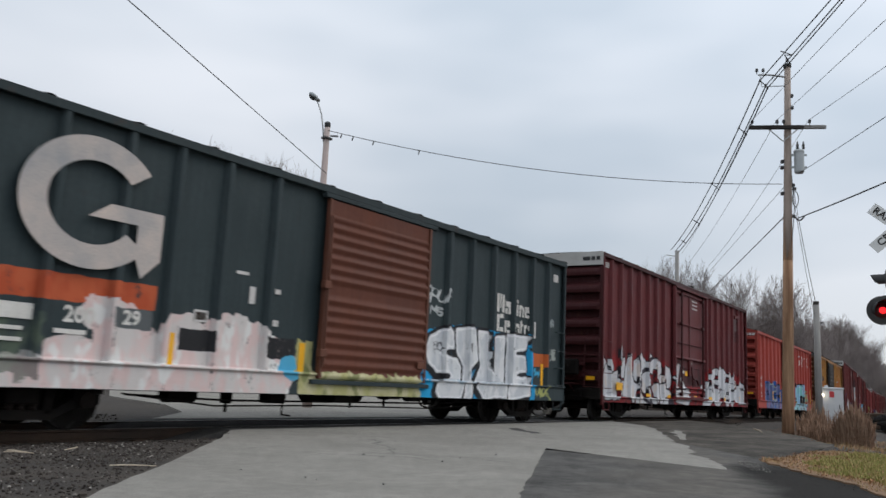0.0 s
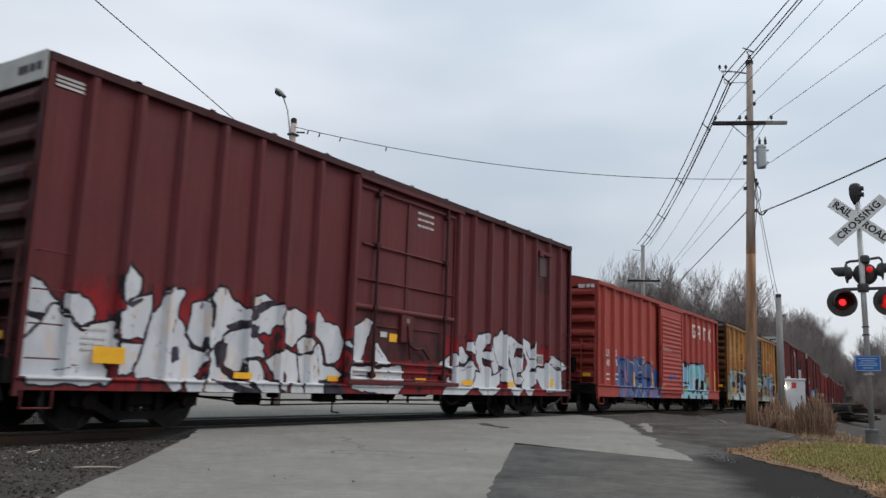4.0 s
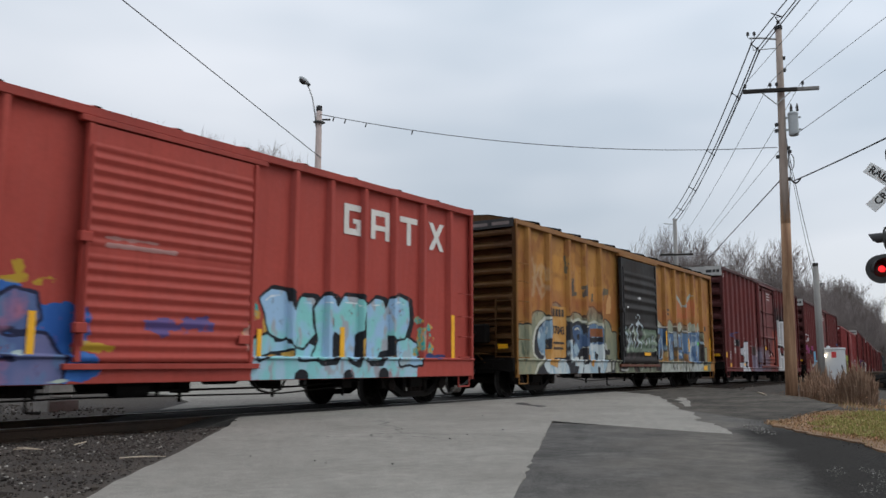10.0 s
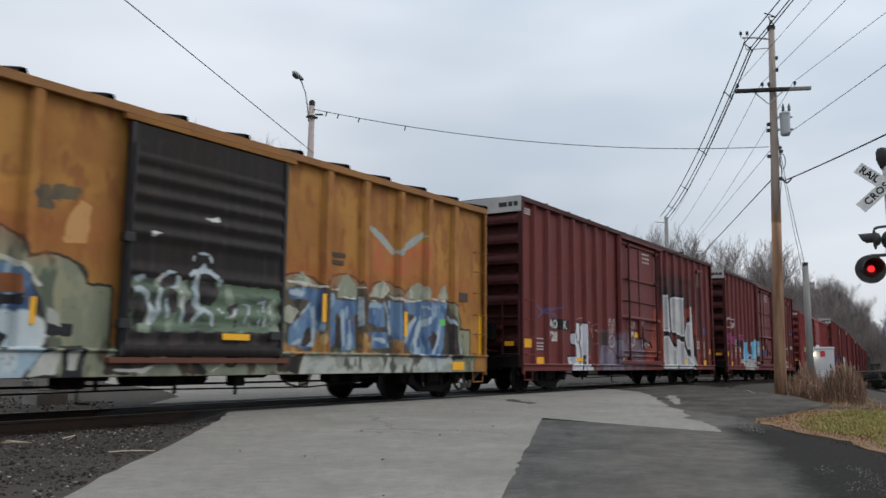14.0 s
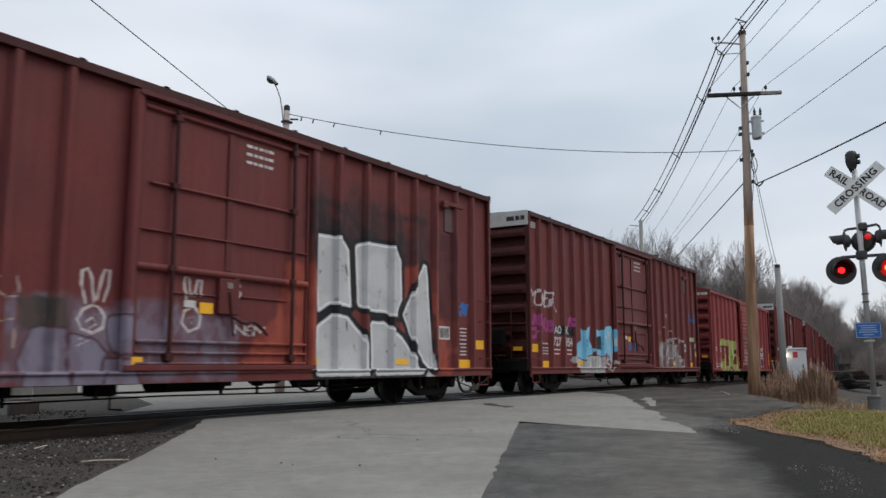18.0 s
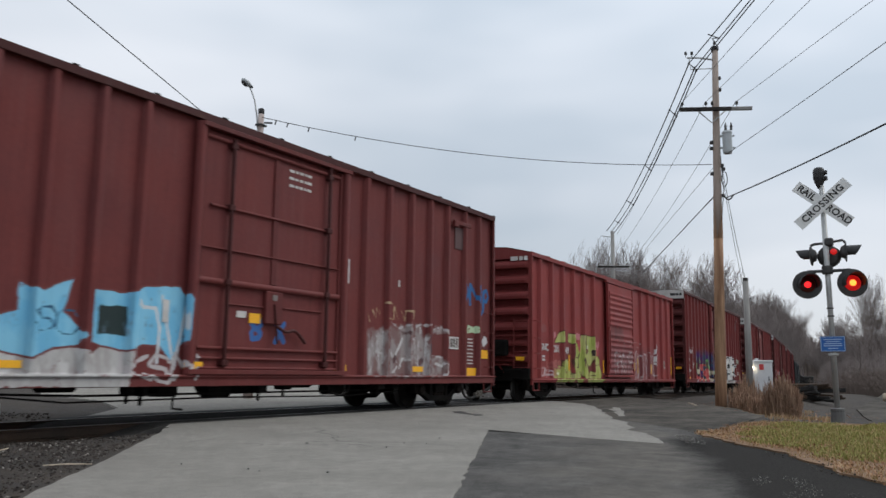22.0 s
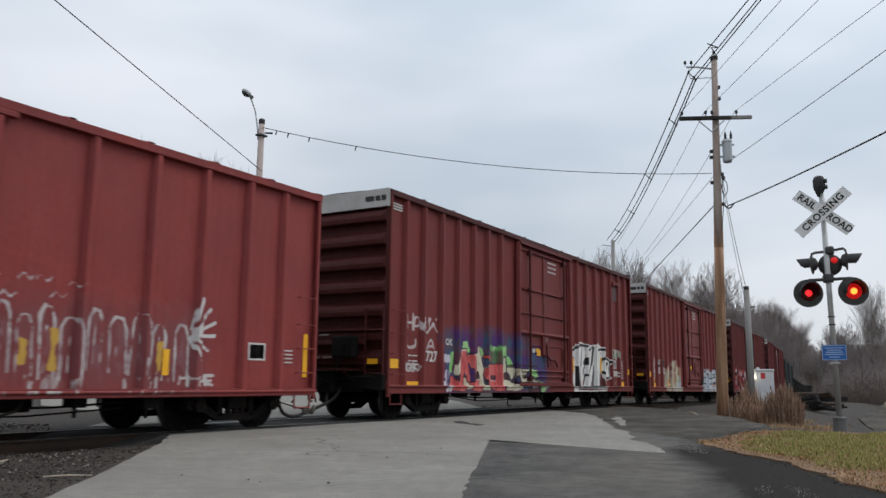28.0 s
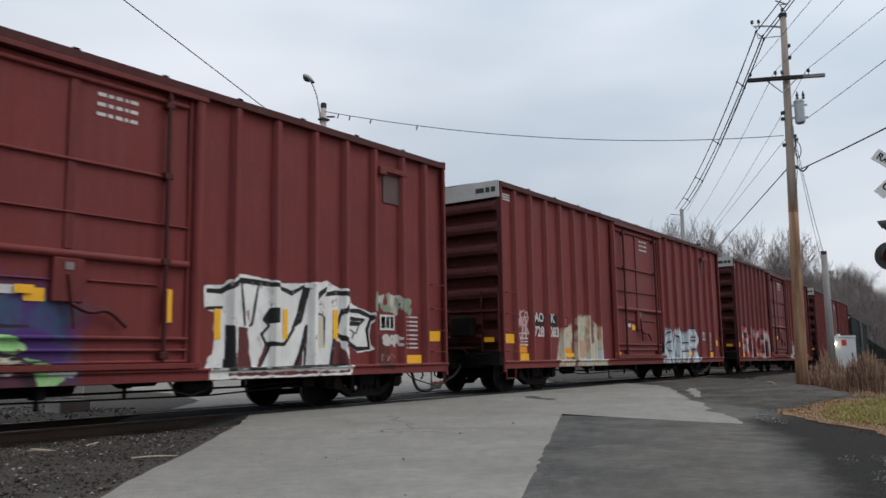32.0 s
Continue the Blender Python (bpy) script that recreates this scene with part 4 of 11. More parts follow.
        for _ in range(count):
            s = r2.random() * (len(pts) - 1)
            i = int(s)
            a, b = pts[i], pts[min(i + 1, len(pts) - 1)]
            x = a[0] + (b[0] - a[0]) * (s - i) + r2.uniform(-3, 3)
            y = a[1] + (b[1] - a[1]) * (s - i) + r2.uniform(0, wide)
            if abs(y - rail_y(x)) < 3.2:
                continue
            h = hh * r2.uniform(0.4, 1.0) * (0.75 + 0.45 * noise.noise(Vector((x * 0.06, y * 0.06, 4))))
            if 9.0 < math.degrees(math.atan2(y, x)) < 34 and math.hypot(x, y) < 150:
                h = min(h, sky(x, y) * r2.uniform(0.5, 0.8))
            q = [Vector((x, y, ground_z(x, y) - 0.1))]
            for _k in range(3):
                q.append(q[-1] + Vector((r2.uniform(-0.09, 0.09) * h, r2.uniform(-0.09, 0.09) * h, h / 3)))
            r0 = 0.006 * h + 0.012
            g.tube(q, [r0, r0 * 0.8, r0 * 0.55, 0.012], 3, cap=False)
            for _k in range(7):
                u = r2.uniform(0.9, 2.9)
                p = q[int(u)].lerp(q[int(u) + 1], u - int(u))
                e = p + Vector((r2.uniform(-1, 1), r2.uniform(-1, 1), r2.uniform(0.2, 1.2))) * h * 0.17
                g.tube([p, e], [r0 * 0.4, 0.010], 3, cap=False)
        solo(name, g, M["brush"] if name == "brushwood" else M["twig"], label, "woods" if name == "far_woods" else "brush", "stuff")
    # the far wooded rise that closes the view down the line
    g = Geo()
    n = 240
    rise_az = [0.0, 3.0, 4.8, 5.7, 6.3, 7.2, 8.3, 9.5, 12.0]
    rise_up = [2.0, 2.3, 2.2, 1.7, 1.7, 2.5, 3.8, 4.6, 4.6]
    r4 = random.Random(91)
    for i in range(n + 1):
        deg = 0.0 + 12.0 * i / n
        az, d = radians(deg), 560.0
        hh = d * math.tan(radians(float(np.interp(deg, rise_az, rise_up)))) * (0.94 + 0.10 * noise.noise(Vector((i * 0.16, 0, 0))) + 0.10 * noise.noise(Vector((i * 0.9, 3, 0))))
        for r, z in ((d - 60, -14), (d - 20, hh * 0.45 + 0.9), (d, hh + 0.9), (d + 60, -14)):
            g.v.append((r * math.cos(az), r * math.sin(az), z))
    g.f = [(4 * i + k, 4 * i + 4 + k, 4 * i + 5 + k, 4 * i + 1 + k) for i in range(n) for k in range(3)]
    g.mi = [0] * len(g.f)
    solo("backdrop", g, M["brush"], "distant brown wooded rise", "hill", "structure")
    g = Geo()
    for _ in range(2600):
        deg = r4.uniform(0.0, 12.0)
        az, d = radians(deg), r4.uniform(500, 555)
        top = d * math.tan(radians(float(np.interp(deg, rise_az, rise_up)))) + 0.9
        h = r4.uniform(5, 11)
        z = top * r4.uniform(0.5, 0.98) - h * 0.6
        x, y = d * math.cos(az), d * math.sin(az)
        q = [Vector((x, y, z)), Vector((x + r4.uniform(-0.8, 0.8), y + r4.uniform(-0.8, 0.8), z + h * 0.6)), Vector((x + r4.uniform(-1.6, 1.6), y + r4.uniform(-1.6, 1.6), z + h))]
        g.tube(q, [0.30, 0.20, 0.06], 3, cap=False)
        for _k in range(4):
            p = q[0].lerp(q[2], r4.uniform(0.4, 0.9))
            g.tube([p, p + Vector((r4.uniform(-2, 2), r4.uniform(-2, 2), r4.uniform(0.8, 2.6)))], [0.13, 0.05], 3, cap=False)
    solo("far_woods", g, M["twig"], "hazy grey bare treetops on the distant rise", "woods", "stuff")
    # a dark evergreen seen through the gaps between the cars
    ev = thing("evergreen_tree", "dark green conifer beyond the crossing", "tree", at=pose(19.0, 37.0, 0))
    part("trunk", Geo().tube([(0, 0, -0.2), (0, 0, 9.5)], [0.2, 0.03], 7), M["bark"], ev)
    g = Geo()
    r3 = random.Random(77)
    for _ in range(3800):
        z = 1.0 + 8.6 * r3.random() ** 0.8
        rad = (10.0 - z) * 0.25 * math.sqrt(r3.random()) + 0.05
        a = r3.uniform(0, 6.283)
        p = Vector((math.cos(a) * rad, math.sin(a) * rad, z - rad * 0.2))
        d = Vector((math.cos(a), math.sin(a), r3.uniform(-0.4, 0.2))) * r3.uniform(0.15, 0.35)
        w = Vector((-math.sin(a), math.cos(a), r3.uniform(-0.5, 0.5))) * 0.045
        g.add([p - w, p + w, p + d], [(0, 1, 2)])
    part("crown", g, M["needle"], ev)


# ---- line-side things ----
def wire_between(name, a, b, sag, r, material, label, n=14):
    a, b = Vector(a), Vector(b)
    pts = [a.lerp(b, i / n) - Vector((0, 0, 4 * sag * (i / n) * (1 - i / n))) for i in range(n + 1)]
    return solo(name, Geo().tube(pts, r, 5), material, label, "wire", smooth=True)


def insulator(g_at, parent, m):
    g = Geo().lathe([(0.012, 0.0), (0.012, 0.07), (0.03, 0.08), (0.05, 0.09), (0.045, 0.12), (0.03, 0.13), (0.05, 0.14), (0.04, 0.18), (0.02, 0.2)], n=10)
    part("insulator", g, M["cast"], parent, m=Matrix.Translation(g_at) if m is None else m)


def build_utility_pole():
    ux, uy = 26.70, 5.75
    base = pose(ux, uy, 0, 0, 0, -64.5)
    pole = thing("utility_pole", "tall weathered wooden utility pole with crossarm and transformer", "utility pole", at=base)
    lean = lambda z: Vector((0.020 * z - 0.155, 0, z))
    rad = lambda z: 0.178 - 0.0072 * z
    zs = [-0.6, 0.5, 1.5, 2.7, 4.0, 5.2]
    part("pole_butt", Geo().tube([lean(z) for z in zs], [rad(z) + 0.004 for z in zs], 14), M["pole_bare"], pole, "bare orange-brown lower pole", smooth=True)
    # the bare wood ends upwards in split tongues
    rt = random.Random(77)
    tongues = Geo()
    for i in range(26):
        a0, wid = 2 * math.pi * i / 26 + rt.uniform(-0.05, 0.05), rt.uniform(0.12, 0.34)
        top_z = 5.2 + (rt.uniform(0.1, 0.5) if rt.random() < 0.5 else rt.uniform(0.5, 1.9))
        vs = []
        for k in range(5):
            z, w = 5.19 + (top_z - 5.19) * k / 4, wid * (1 - 0.22 * k) * rt.uniform(0.75, 1.1)
            for s in (-1, 0, 1):
                r = rad(z) + (0.007 if s == 0 else 0.002)
                c = lean(z)
                vs.append((c.x + r * math.cos(a0 + s * w / 2), c.y + r * math.sin(a0 + s * w / 2), z))
        tongues.add(vs, [(3 * k + q, 3 * k + q + 1, 3 * k + q + 4, 3 * k + q + 3) for k in range(4) for q in (0, 1)])
    part("split_wood", tongues, M["pole_bare"], pole, "strips of bare orange-brown wood", smooth=True)
    zs = [5.2, 6.5, 8.0, 9.5, 11.6]
    part("pole", Geo().tube([lean(z) for z in zs], [rad(z) for z in zs], 14), M["pole"], pole, smooth=True)
    top = Vector((-0.15, 0, 9.47))
    part("crossarm", Geo().box(top.x - 1.02, top.x + 0.62, -0.28, -0.17, 9.41, 9.53, 0.01), M["arm"], pole, "dark wooden crossarm")
    part("crossarm_end", Geo().box(top.x + 0.62, top.x + 1.28, -0.278, -0.172, 9.415, 9.525, 0.01), M["grey_wood"], pole, "bleached end of the crossarm")
    for s in (-1, 1):
        part("brace", Geo().tube([(top.x + 0.45 * s, -0.22, 9.42), (top.x, -0.18, 9.02)], 0.018, 6), M["galv"], pole)
    for dx in (-0.94, -0.18, 0.02, 0.80):
        insulator((top.x + dx, -0.22, 9.53), pole, None)
    # bracket that holds the upper cables
    b = lean(11.3)
    e = -0.18
    part("bracket", Geo().tube([(b.x, 0, 11.24), (e - 0.3, 0, 11.33), (e - 0.66, 0, 11.34)], 0.032, 8).tube([(b.x, 0, 10.95), (e - 0.55, 0, 10.93)], 0.015, 6).tube([(e - 0.55, 0, 10.93), (e - 0.6, 0, 11.36)], 0.012, 6), M["galv"], pole)
    part("cap", Geo().lathe([(0.125, 11.58), (0.13, 11.68), (0.07, 11.70)], Matrix.Translation((b.x, 0, 0)), 12), M["black"], pole)
    for dx, dz in ((b.x, 11.7), (e - 0.7, 11.36), (e - 0.5, 11.36)):
        insulator((dx, 0, dz), pole, None)
    part("spacer_bracket", Geo().tube([(b.x + 0.05, -0.1, 11.7), (b.x - 0.05, 0.1, 12.05), (b.x + 0.16, 0.0, 12.0), (b.x - 0.2, 0.0, 12.15)], 0.02, 6), M["cast"], pole)
    # transformer
    t = Vector((-0.115, 0, 8.45))
    can = part("transformer", Geo().lathe([(0.04, 8.00), (0.13, 8.01), (0.15, 8.06), (0.15, 8.66), (0.165, 8.68), (0.165, 8.73), (0.12, 8.78), (0.05, 8.80)], Matrix.Translation((t.x + 0.46, -0.05, 0)), 22), M["can"], pole, "grey cylindrical pole transformer", smooth=False)
    for dx in (-0.08, 0.1):
        part("bushing", Geo().lathe([(0.03, 8.8), (0.05, 8.84), (0.03, 8.88), (0.05, 8.92), (0.03, 8.98), (0.012, 9.06)], Matrix.Translation((t.x + 0.5 + dx, -0.05, 0)), 10), M["cast"], can)
    for z in (8.2, 8.6):
        part("mount", Geo().box(t.x + 0.12, t.x + 0.30, -0.09, -0.01, z - 0.03, z + 0.03, 0.005), M["can"], can)
        part("lug", Geo().box(t.x + 0.62, t.x + 0.69, -0.09, -0.02, z - 0.025, z + 0.025, 0.005), M["can"], can)
    for z, dx in ((7.62, 0.16), (7.5, 0.2), (6.62, 0.17), (7.35, -0.16), (10.2, 0.13), (10.6, 0.12), (8.2, -0.17), (8.4, -0.16)):
        q = lean(z)
        part("clamp", Geo().box(q.x + dx - 0.05, q.x + dx + 0.05, -0.06, 0.06, z - 0.05, z + 0.05, 0.01), M["cast"], pole)
    part("ground_wire", Geo().tube([lean(z) + Vector((0.12 + 0.04 * math.sin(z * 3), -0.17, 0)) for z in (7.9, 7.4, 6.9, 6.4, 5.8)], 0.012, 5), M["wire"], pole)
    part("cable_loop", Geo().tube([lean(7.5) + Vector((0.2 + 0.09 * math.sin(a), -0.1, -0.25 * (1 - math.cos(a)) - 0.1)) for a in np.linspace(0, 6.1, 12)], 0.014, 5), M["wire"], pole)
    part("cable_loop", Geo().tube([lean(6.62) + Vector((0.16 + 0.32 * k, -0.1, -0.16 * math.sin(k * 3.14))) for k in np.linspace(0, 1, 8)], 0.025, 6), M["wire"], pole)


def build_second_pole():
    p2 = thing("utility_pole", "distant grey utility pole beyond the tracks", "utility pole", at=pose(54.3, 19.0, ground_z(54.3, 19.0), 0, 0, -64.5))
    part("pole", Geo().tube([(0, 0, -0.4), (0, 0, 11.0)], [0.19, 0.13], 10), M["grey_wood"], p2, smooth=True)
    part("crossarm", Geo().box(-1.1, 1.1, -0.25, -0.14, 8.42, 8.54), M["arm"], p2)
    part("bracket", Geo().tube([(0, 0, 10.6), (-0.75, 0, 10.7)], 0.03, 6), M["galv"], p2)
    for dx in (-1.0, -0.35, 0.35, 1.0):
        insulator((dx, -0.2, 8.54), p2, None)


def build_wires():
    P = lambda x, y, z: (x, y, z)
    far = {"a": P(53.86, 19.27, 10.75), "b": P(53.95, 19.02, 10.63), "c": P(54.0, 18.87, 10.5)}
    near = {"a": P(26.42, 6.47, 11.17), "b": P(26.46, 6.3, 10.98), "c": P(26.47, 6.25, 10.89)}
    over = {"a": P(7.15, -5.09, 10.77), "b": P(5.83, -5.66, 10.58), "c": P(5.28, -5.96, 10.49)}
    for k in "abc":
        wire_between("overhead_cable", near[k], far[k], 0.6, 0.022, M["wire"], "black overhead power cable sagging between the poles")
        wire_between("overhead_cable", near[k], over[k], 0.0, 0.018, M["wire"], "black overhead power cable running over the road")
    for i, s in enumerate((0.0, 0.13, 0.36, 0.6, 0.82)):
        q = [Vector(near[k]).lerp(Vector(far[k]), s) - Vector((0, 0, 4 * 0.6 * s * (1 - s))) for k in "abc"]
        g = Geo().tube([q[0], q[1]], 0.016, 5).tube([q[1], q[2]], 0.016, 5).tube([q[2], q[0]], 0.016, 5)
        for p in q:
            g.tube([p - Vector((0.07, 0.03, 0)), p + Vector((0.07, 0.03, 0))], 0.035, 6)
        solo("cable_spacer", g, M["cast"], "dark diamond spacer clamped on overhead cables", "spacer")
    arm = lambda dx: Vector((26.56, 5.85, 9.74)) + Vector((0.43, -0.9, 0)) * dx
    ends = {-0.94: (9.87, -2.77, 9.32), -0.18: (10.38, -3.58, 9.32), 0.80: (14.49, -3.21, 9.32)}
    far_end = {-0.94: (53.91, 18.52, 10.47), -0.18: (54.04, 18.13, 9.75), 0.80: (54.4, 17.03, 9.39)}
    for dx in ends:
        wire_between("overhead_wire", arm(dx), ends[dx], 0.0, 0.008, M["wire_al"], "thin overhead wire from the crossarm", 10)
        wire_between("overhead_wire", arm(dx), far_end[dx], 0.28, 0.009, M["wire_al"], "thin overhead wire to the distant pole", 10)
    wire_between("service_wire", (26.82, 5.45, 8.0), (11.58, -2.93, 7.2), 0.05, 0.009, M["wire"], "thin service wire from the transformer", 10)
    wire_between("phone_cable", (26.8, 5.5, 6.55), (12.16, -2.79, 5.65), 0.12, 0.020, M["wire"], "thick black telephone cable", 12)
    wire_between("phone_cable", (26.62, 5.85, 6.6), (54.41, 16.98, 7.68), 0.0, 0.020, M["wire"], "thick black telephone cable along the railway", 14)
    wire_between("service_wire", (26.62, 5.85, 7.55), (54.44, 16.89, 9.16), 0.0, 0.009, M["wire_al"], "thin wire along the railway", 12)
    wire_between("service_wire", (26.62, 5.9, 7.66), (17.81, 17.41, 8.57), 0.47, 0.012, M["wire"], "twisted service wire to the street lamp pole", 18)
    wire_between("service_wire", (17.84, 17.37, 7.17), (8.68, 14.03, 8.0), 0.0, 0.012, M["wire"], "slack wire rising over the train", 6)
    wire_between("service_wire", (8.68, 14.03, 8.0), (0.43, 11.03, 8.75), 0.0, 0.012, M["wire"], "slack wire rising overhead", 6)
    for k, (dx, r) in enumerate(((0.0, 0.010), (0.25, 0.008))):
        wire_between("guy_wire", (26.75, 5.6, 7.5 - 0.3 * k), (31.05 - dx, 5.86, 4.4 - 0.5 * k), 0.15, r, M["wire"], "slack guy wire to the grey post", 8)
    for s in (0.03, 0.055, 0.10, 0.2):
        q = Vector((26.62, 5.9, 7.66)).lerp(Vector((17.81, 17.41, 8.57)), 1 - s)
        q.z -= 4 * 0.47 * s * (1 - s)
        solo("wire_clip", Geo().tube([q, q - Vector((0.05, 0, 0.14))], 0.022, 6), M["cast"], "small dark clip on the service wire", "clip")


def build_street_lamp():
    lamp = thing("street_lamp", "wooden pole with a curved arm street lamp", "street lamp", at=pose(17.85, 17.5, 0))
    part("pole", Geo().tube([(0, 0, -0.3), (0, 0, 4), (0, 0, 8.75)], [0.15, 0.12, 0.088], 12), M["pink_wood"], lamp, smooth=True)
    part("pole_cap", Geo().lathe([(0.09, 8.70), (0.098, 8.72), (0.098, 8.84), (0.06, 8.88)], n=12), M["black"], lamp)
    pts = [(-0.07, 0.05, 8.2), (-0.10, 0.08, 8.6), (-0.17, 0.13, 9.1), (-0.27, 0.20, 9.42), (-0.36, 0.24, 9.56)]
    part("arm", Geo().tube(pts, [0.026, 0.024, 0.022, 0.021, 0.02], 8), M["galv"], lamp, smooth=True)
    m = Matrix.Translation((-0.43, 0.26, 9.63)) @ Matrix.Rotation(radians(147), 4, "Z") @ Matrix.Rotation(radians(-34), 4, "Y")
    bm = bmesh.new()
    bmesh.ops.create_uvsphere(bm, u_segments=16, v_segments=10, radius=1.0, matrix=m @ Matrix.Diagonal((0.19, 0.12, 0.085, 1)))
    head = part("lamp_head", Geo().bm(bm), M["can"], lamp, "grey cobra-head lamp", smooth=True)
    part("collar", Geo().tube([m @ Vector((-0.24, 0, 0)), m @ Vector((-0.12, 0, 0))], [0.035, 0.06], 10), M["cast"], head)
    bm = bmesh.new()
    bmesh.ops.create_uvsphere(bm, u_segments=14, v_segments=8, radius=1.0, matrix=m @ Matrix.Translation((0.02, 0, -0.045)) @ Matrix.Diagonal((0.135, 0.10, 0.085, 1)))
    part("lens", Geo().bm(bm), M["cast"], head, "dark lamp glass", smooth=True)
    part("clamp", Geo().box(-0.16, 0.14, -0.14, 0.1, 8.30, 8.36, 0.01), M["cast"], lamp)
    part("insulator", Geo().tube([(0.05, -0.1, 8.42), (0.2, -0.3, 8.42)], 0.03, 8), M["cast"], lamp)


def signal_head(parent, x, y, z, yaw, lit, big=0.27, size=1.0):
    """A round black background with hood and red lens, facing -y when yaw is 0."""
    m = pose(x, y, z, 0, 0, yaw) @ Matrix.Scale(size, 4)
    to_y = Matrix.Rotation(radians(90), 4, "X")
    head = part("lamp_unit", Geo().lathe([(0.06, -0.14), (0.15, -0.10), (0.19, -0.02), (big, 0.0), (big, 0.012), (0.165, 0.014)], to_y, 26), M["cast"], parent, m=m)
    g = Geo()
    n = 14
    for i in range(n + 1):
        a = radians(-20 + 220 * i / n)
        d = 0.28 + 0.10 * math.sin(a)
        g.v += [(r * math.cos(a), -0.012 - q, r * math.sin(a)) for r, q in ((0.168, 0.0), (0.168, d), (0.178, d), (0.178, 0.0))]
    g.f = [(4 * i + k, 4 * i + (k + 1) % 4, 4 * i + 4 + (k + 1) % 4, 4 * i + 4 + k) for i in range(n) for k in range(4)] + [(0, 1, 2, 3), (4 * n + 3, 4 * n + 2, 4 * n + 1, 4 * n)]
    g.mi = [0] * len(g.f)
    part("hood", g, M["black"], head)
    part("lens", Geo().lathe([(0.150, 0.014), (0.13, 0.03), (0.09, 0.042), (0.03, 0.046)], to_y, 24), M["red_on"] if lit == 2 else M["red_dim"], head, "glowing red lens" if lit else "dim red lens", smooth=True)
    if lit == 1:
        part("bulb", Geo().lathe([(0.062, 0.046), (0.045, 0.054), (0.015, 0.058)], to_y, 18), M["red_mid"], head)
    if lit == 2:
        part("bulb", Geo().lathe([(0.060, 0.049), (0.045, 0.056), (0.02, 0.06)], to_y, 18), M["red_core"], head)
    return head


def crossing_signal(x, y, yaw, lean, label, lit):
    sig = thing("crossing_signal", label, "crossing signal", "crossing signals", at=pose(x, y, 0, 0, lean, yaw))
    part("base", Geo().lathe([(0.15, -0.2), (0.15, -0.02), (0.125, 0.0), (0.12, 0.20), (0.125, 0.21), (0.125, 0.25), (0.07, 0.27)], n=14), M["block"], sig)
    part("mast", Geo().tube([(0, 0, 0.2), (0, 0, 4.55)], 0.050, 16), M["mast"], sig, smooth=True)
    for z in (1.98, 2.13):
        part("band", Geo().tube([(0, 0, z), (0, 0, z + 0.02)], 0.066, 16), M["black"], sig)
    # crossbuck: the CROSSING blade lies in front
    for k, (ang, front) in enumerate(((-41, 0.0), (41, 0.012))):
        m = Matrix.Translation((0, -0.085 - front, 4.17)) @ Matrix.Rotation(radians(-ang), 4, "Y")
        blade = part("crossbuck_blade", Geo().box(-0.61, 0.61, -0.005, 0.005, -0.115, 0.115, 0.003), M["white"], sig, "white sign blade with black letters", m=m)
        words = (("RAIL", -0.36), ("ROAD", 0.36)) if k == 0 else (("CROSSING", 0.0),)
        for wd, dx in words:
            part("lettering", text_mesh(wd, 0.185, M["letter"], spread=1.12 if k else 1.02), None, blade, m=Matrix.Translation((dx, -0.0085, 0.0)))
    part("sign_bracket", Geo().box(-0.05, 0.05, -0.08, 0.06, 4.08, 4.26, 0.01), M["cast"], sig)
    # bell
    bell = part("bell", Geo().lathe([(0.04, 4.50), (0.06, 4.55), (0.09, 4.62), (0.11, 4.70), (0.11, 4.84), (0.085, 4.90), (0.04, 4.92)], Matrix.Translation((-0.03, 0, 0)), n=18), M["black"], sig, "black warning bell", smooth=True)
    for z in (4.68, 4.80):
        part("gong", Geo().tube([(0.06, -0.03, z), (0.115, -0.04, z)], 0.045, 10), M["black"], bell)
    # two pairs of lamps on cross arms
    part("cross_arm", Geo().tube([(-0.36, -0.02, 2.86), (0.40, -0.02, 2.86)], 0.032, 10).lathe([(0.09, 2.80), (0.1, 2.83), (0.1, 2.93), (0.09, 2.96)], n=12), M["cast"], sig)
    part("cross_arm", Geo().tube([(-0.27, 0.02, 3.37), (-0.2, 0.02, 3.40), (0.0, 0.02, 3.41), (0.3, 0.02, 3.45), (0.34, 0.02, 3.40)], 0.026, 10).box(-0.02, 0.14, -0.08, 0.1, 3.34, 3.50, 0.03), M["cast"], sig)
    signal_head(sig, -0.37, -0.10, 2.60, 12, lit[0])
    signal_head(sig, 0.41, -0.10, 2.60, 12, lit[1])
    signal_head(sig, -0.26, 0.06, 3.18, -100, lit[2], size=0.72)
    signal_head(sig, 0.34, 0.06, 3.22, 95, 0, size=0.72)
    part("lamp_box", Geo().lathe([(0.05, -0.16), (0.16, -0.08), (0.215, 0.0), (0.215, 0.012), (0.15, 0.06), (0.06, 0.08)], Matrix.Translation((0.05, 0.16, 3.16)) @ Matrix.Rotation(radians(90), 4, "X"), 20), M["cast"], sig)
    part("lens", Geo().lathe([(0.06, 0.0), (0.045, 0.015), (0.015, 0.02)], Matrix.Translation((0.13, -0.08, 3.22)) @ Matrix.Rotation(radians(90), 4, "X"), 14), M["red_on"], sig, "small glowing red side lens")
    # blue notice with print too small to read
    plate = part("notice", Geo().box(-0.215, 0.215, -0.006, 0.006, -0.145, 0.145, 0.012), M["blue"], sig, "blue emergency notice with pale print", m=pose(0.0, -0.075, 1.46))
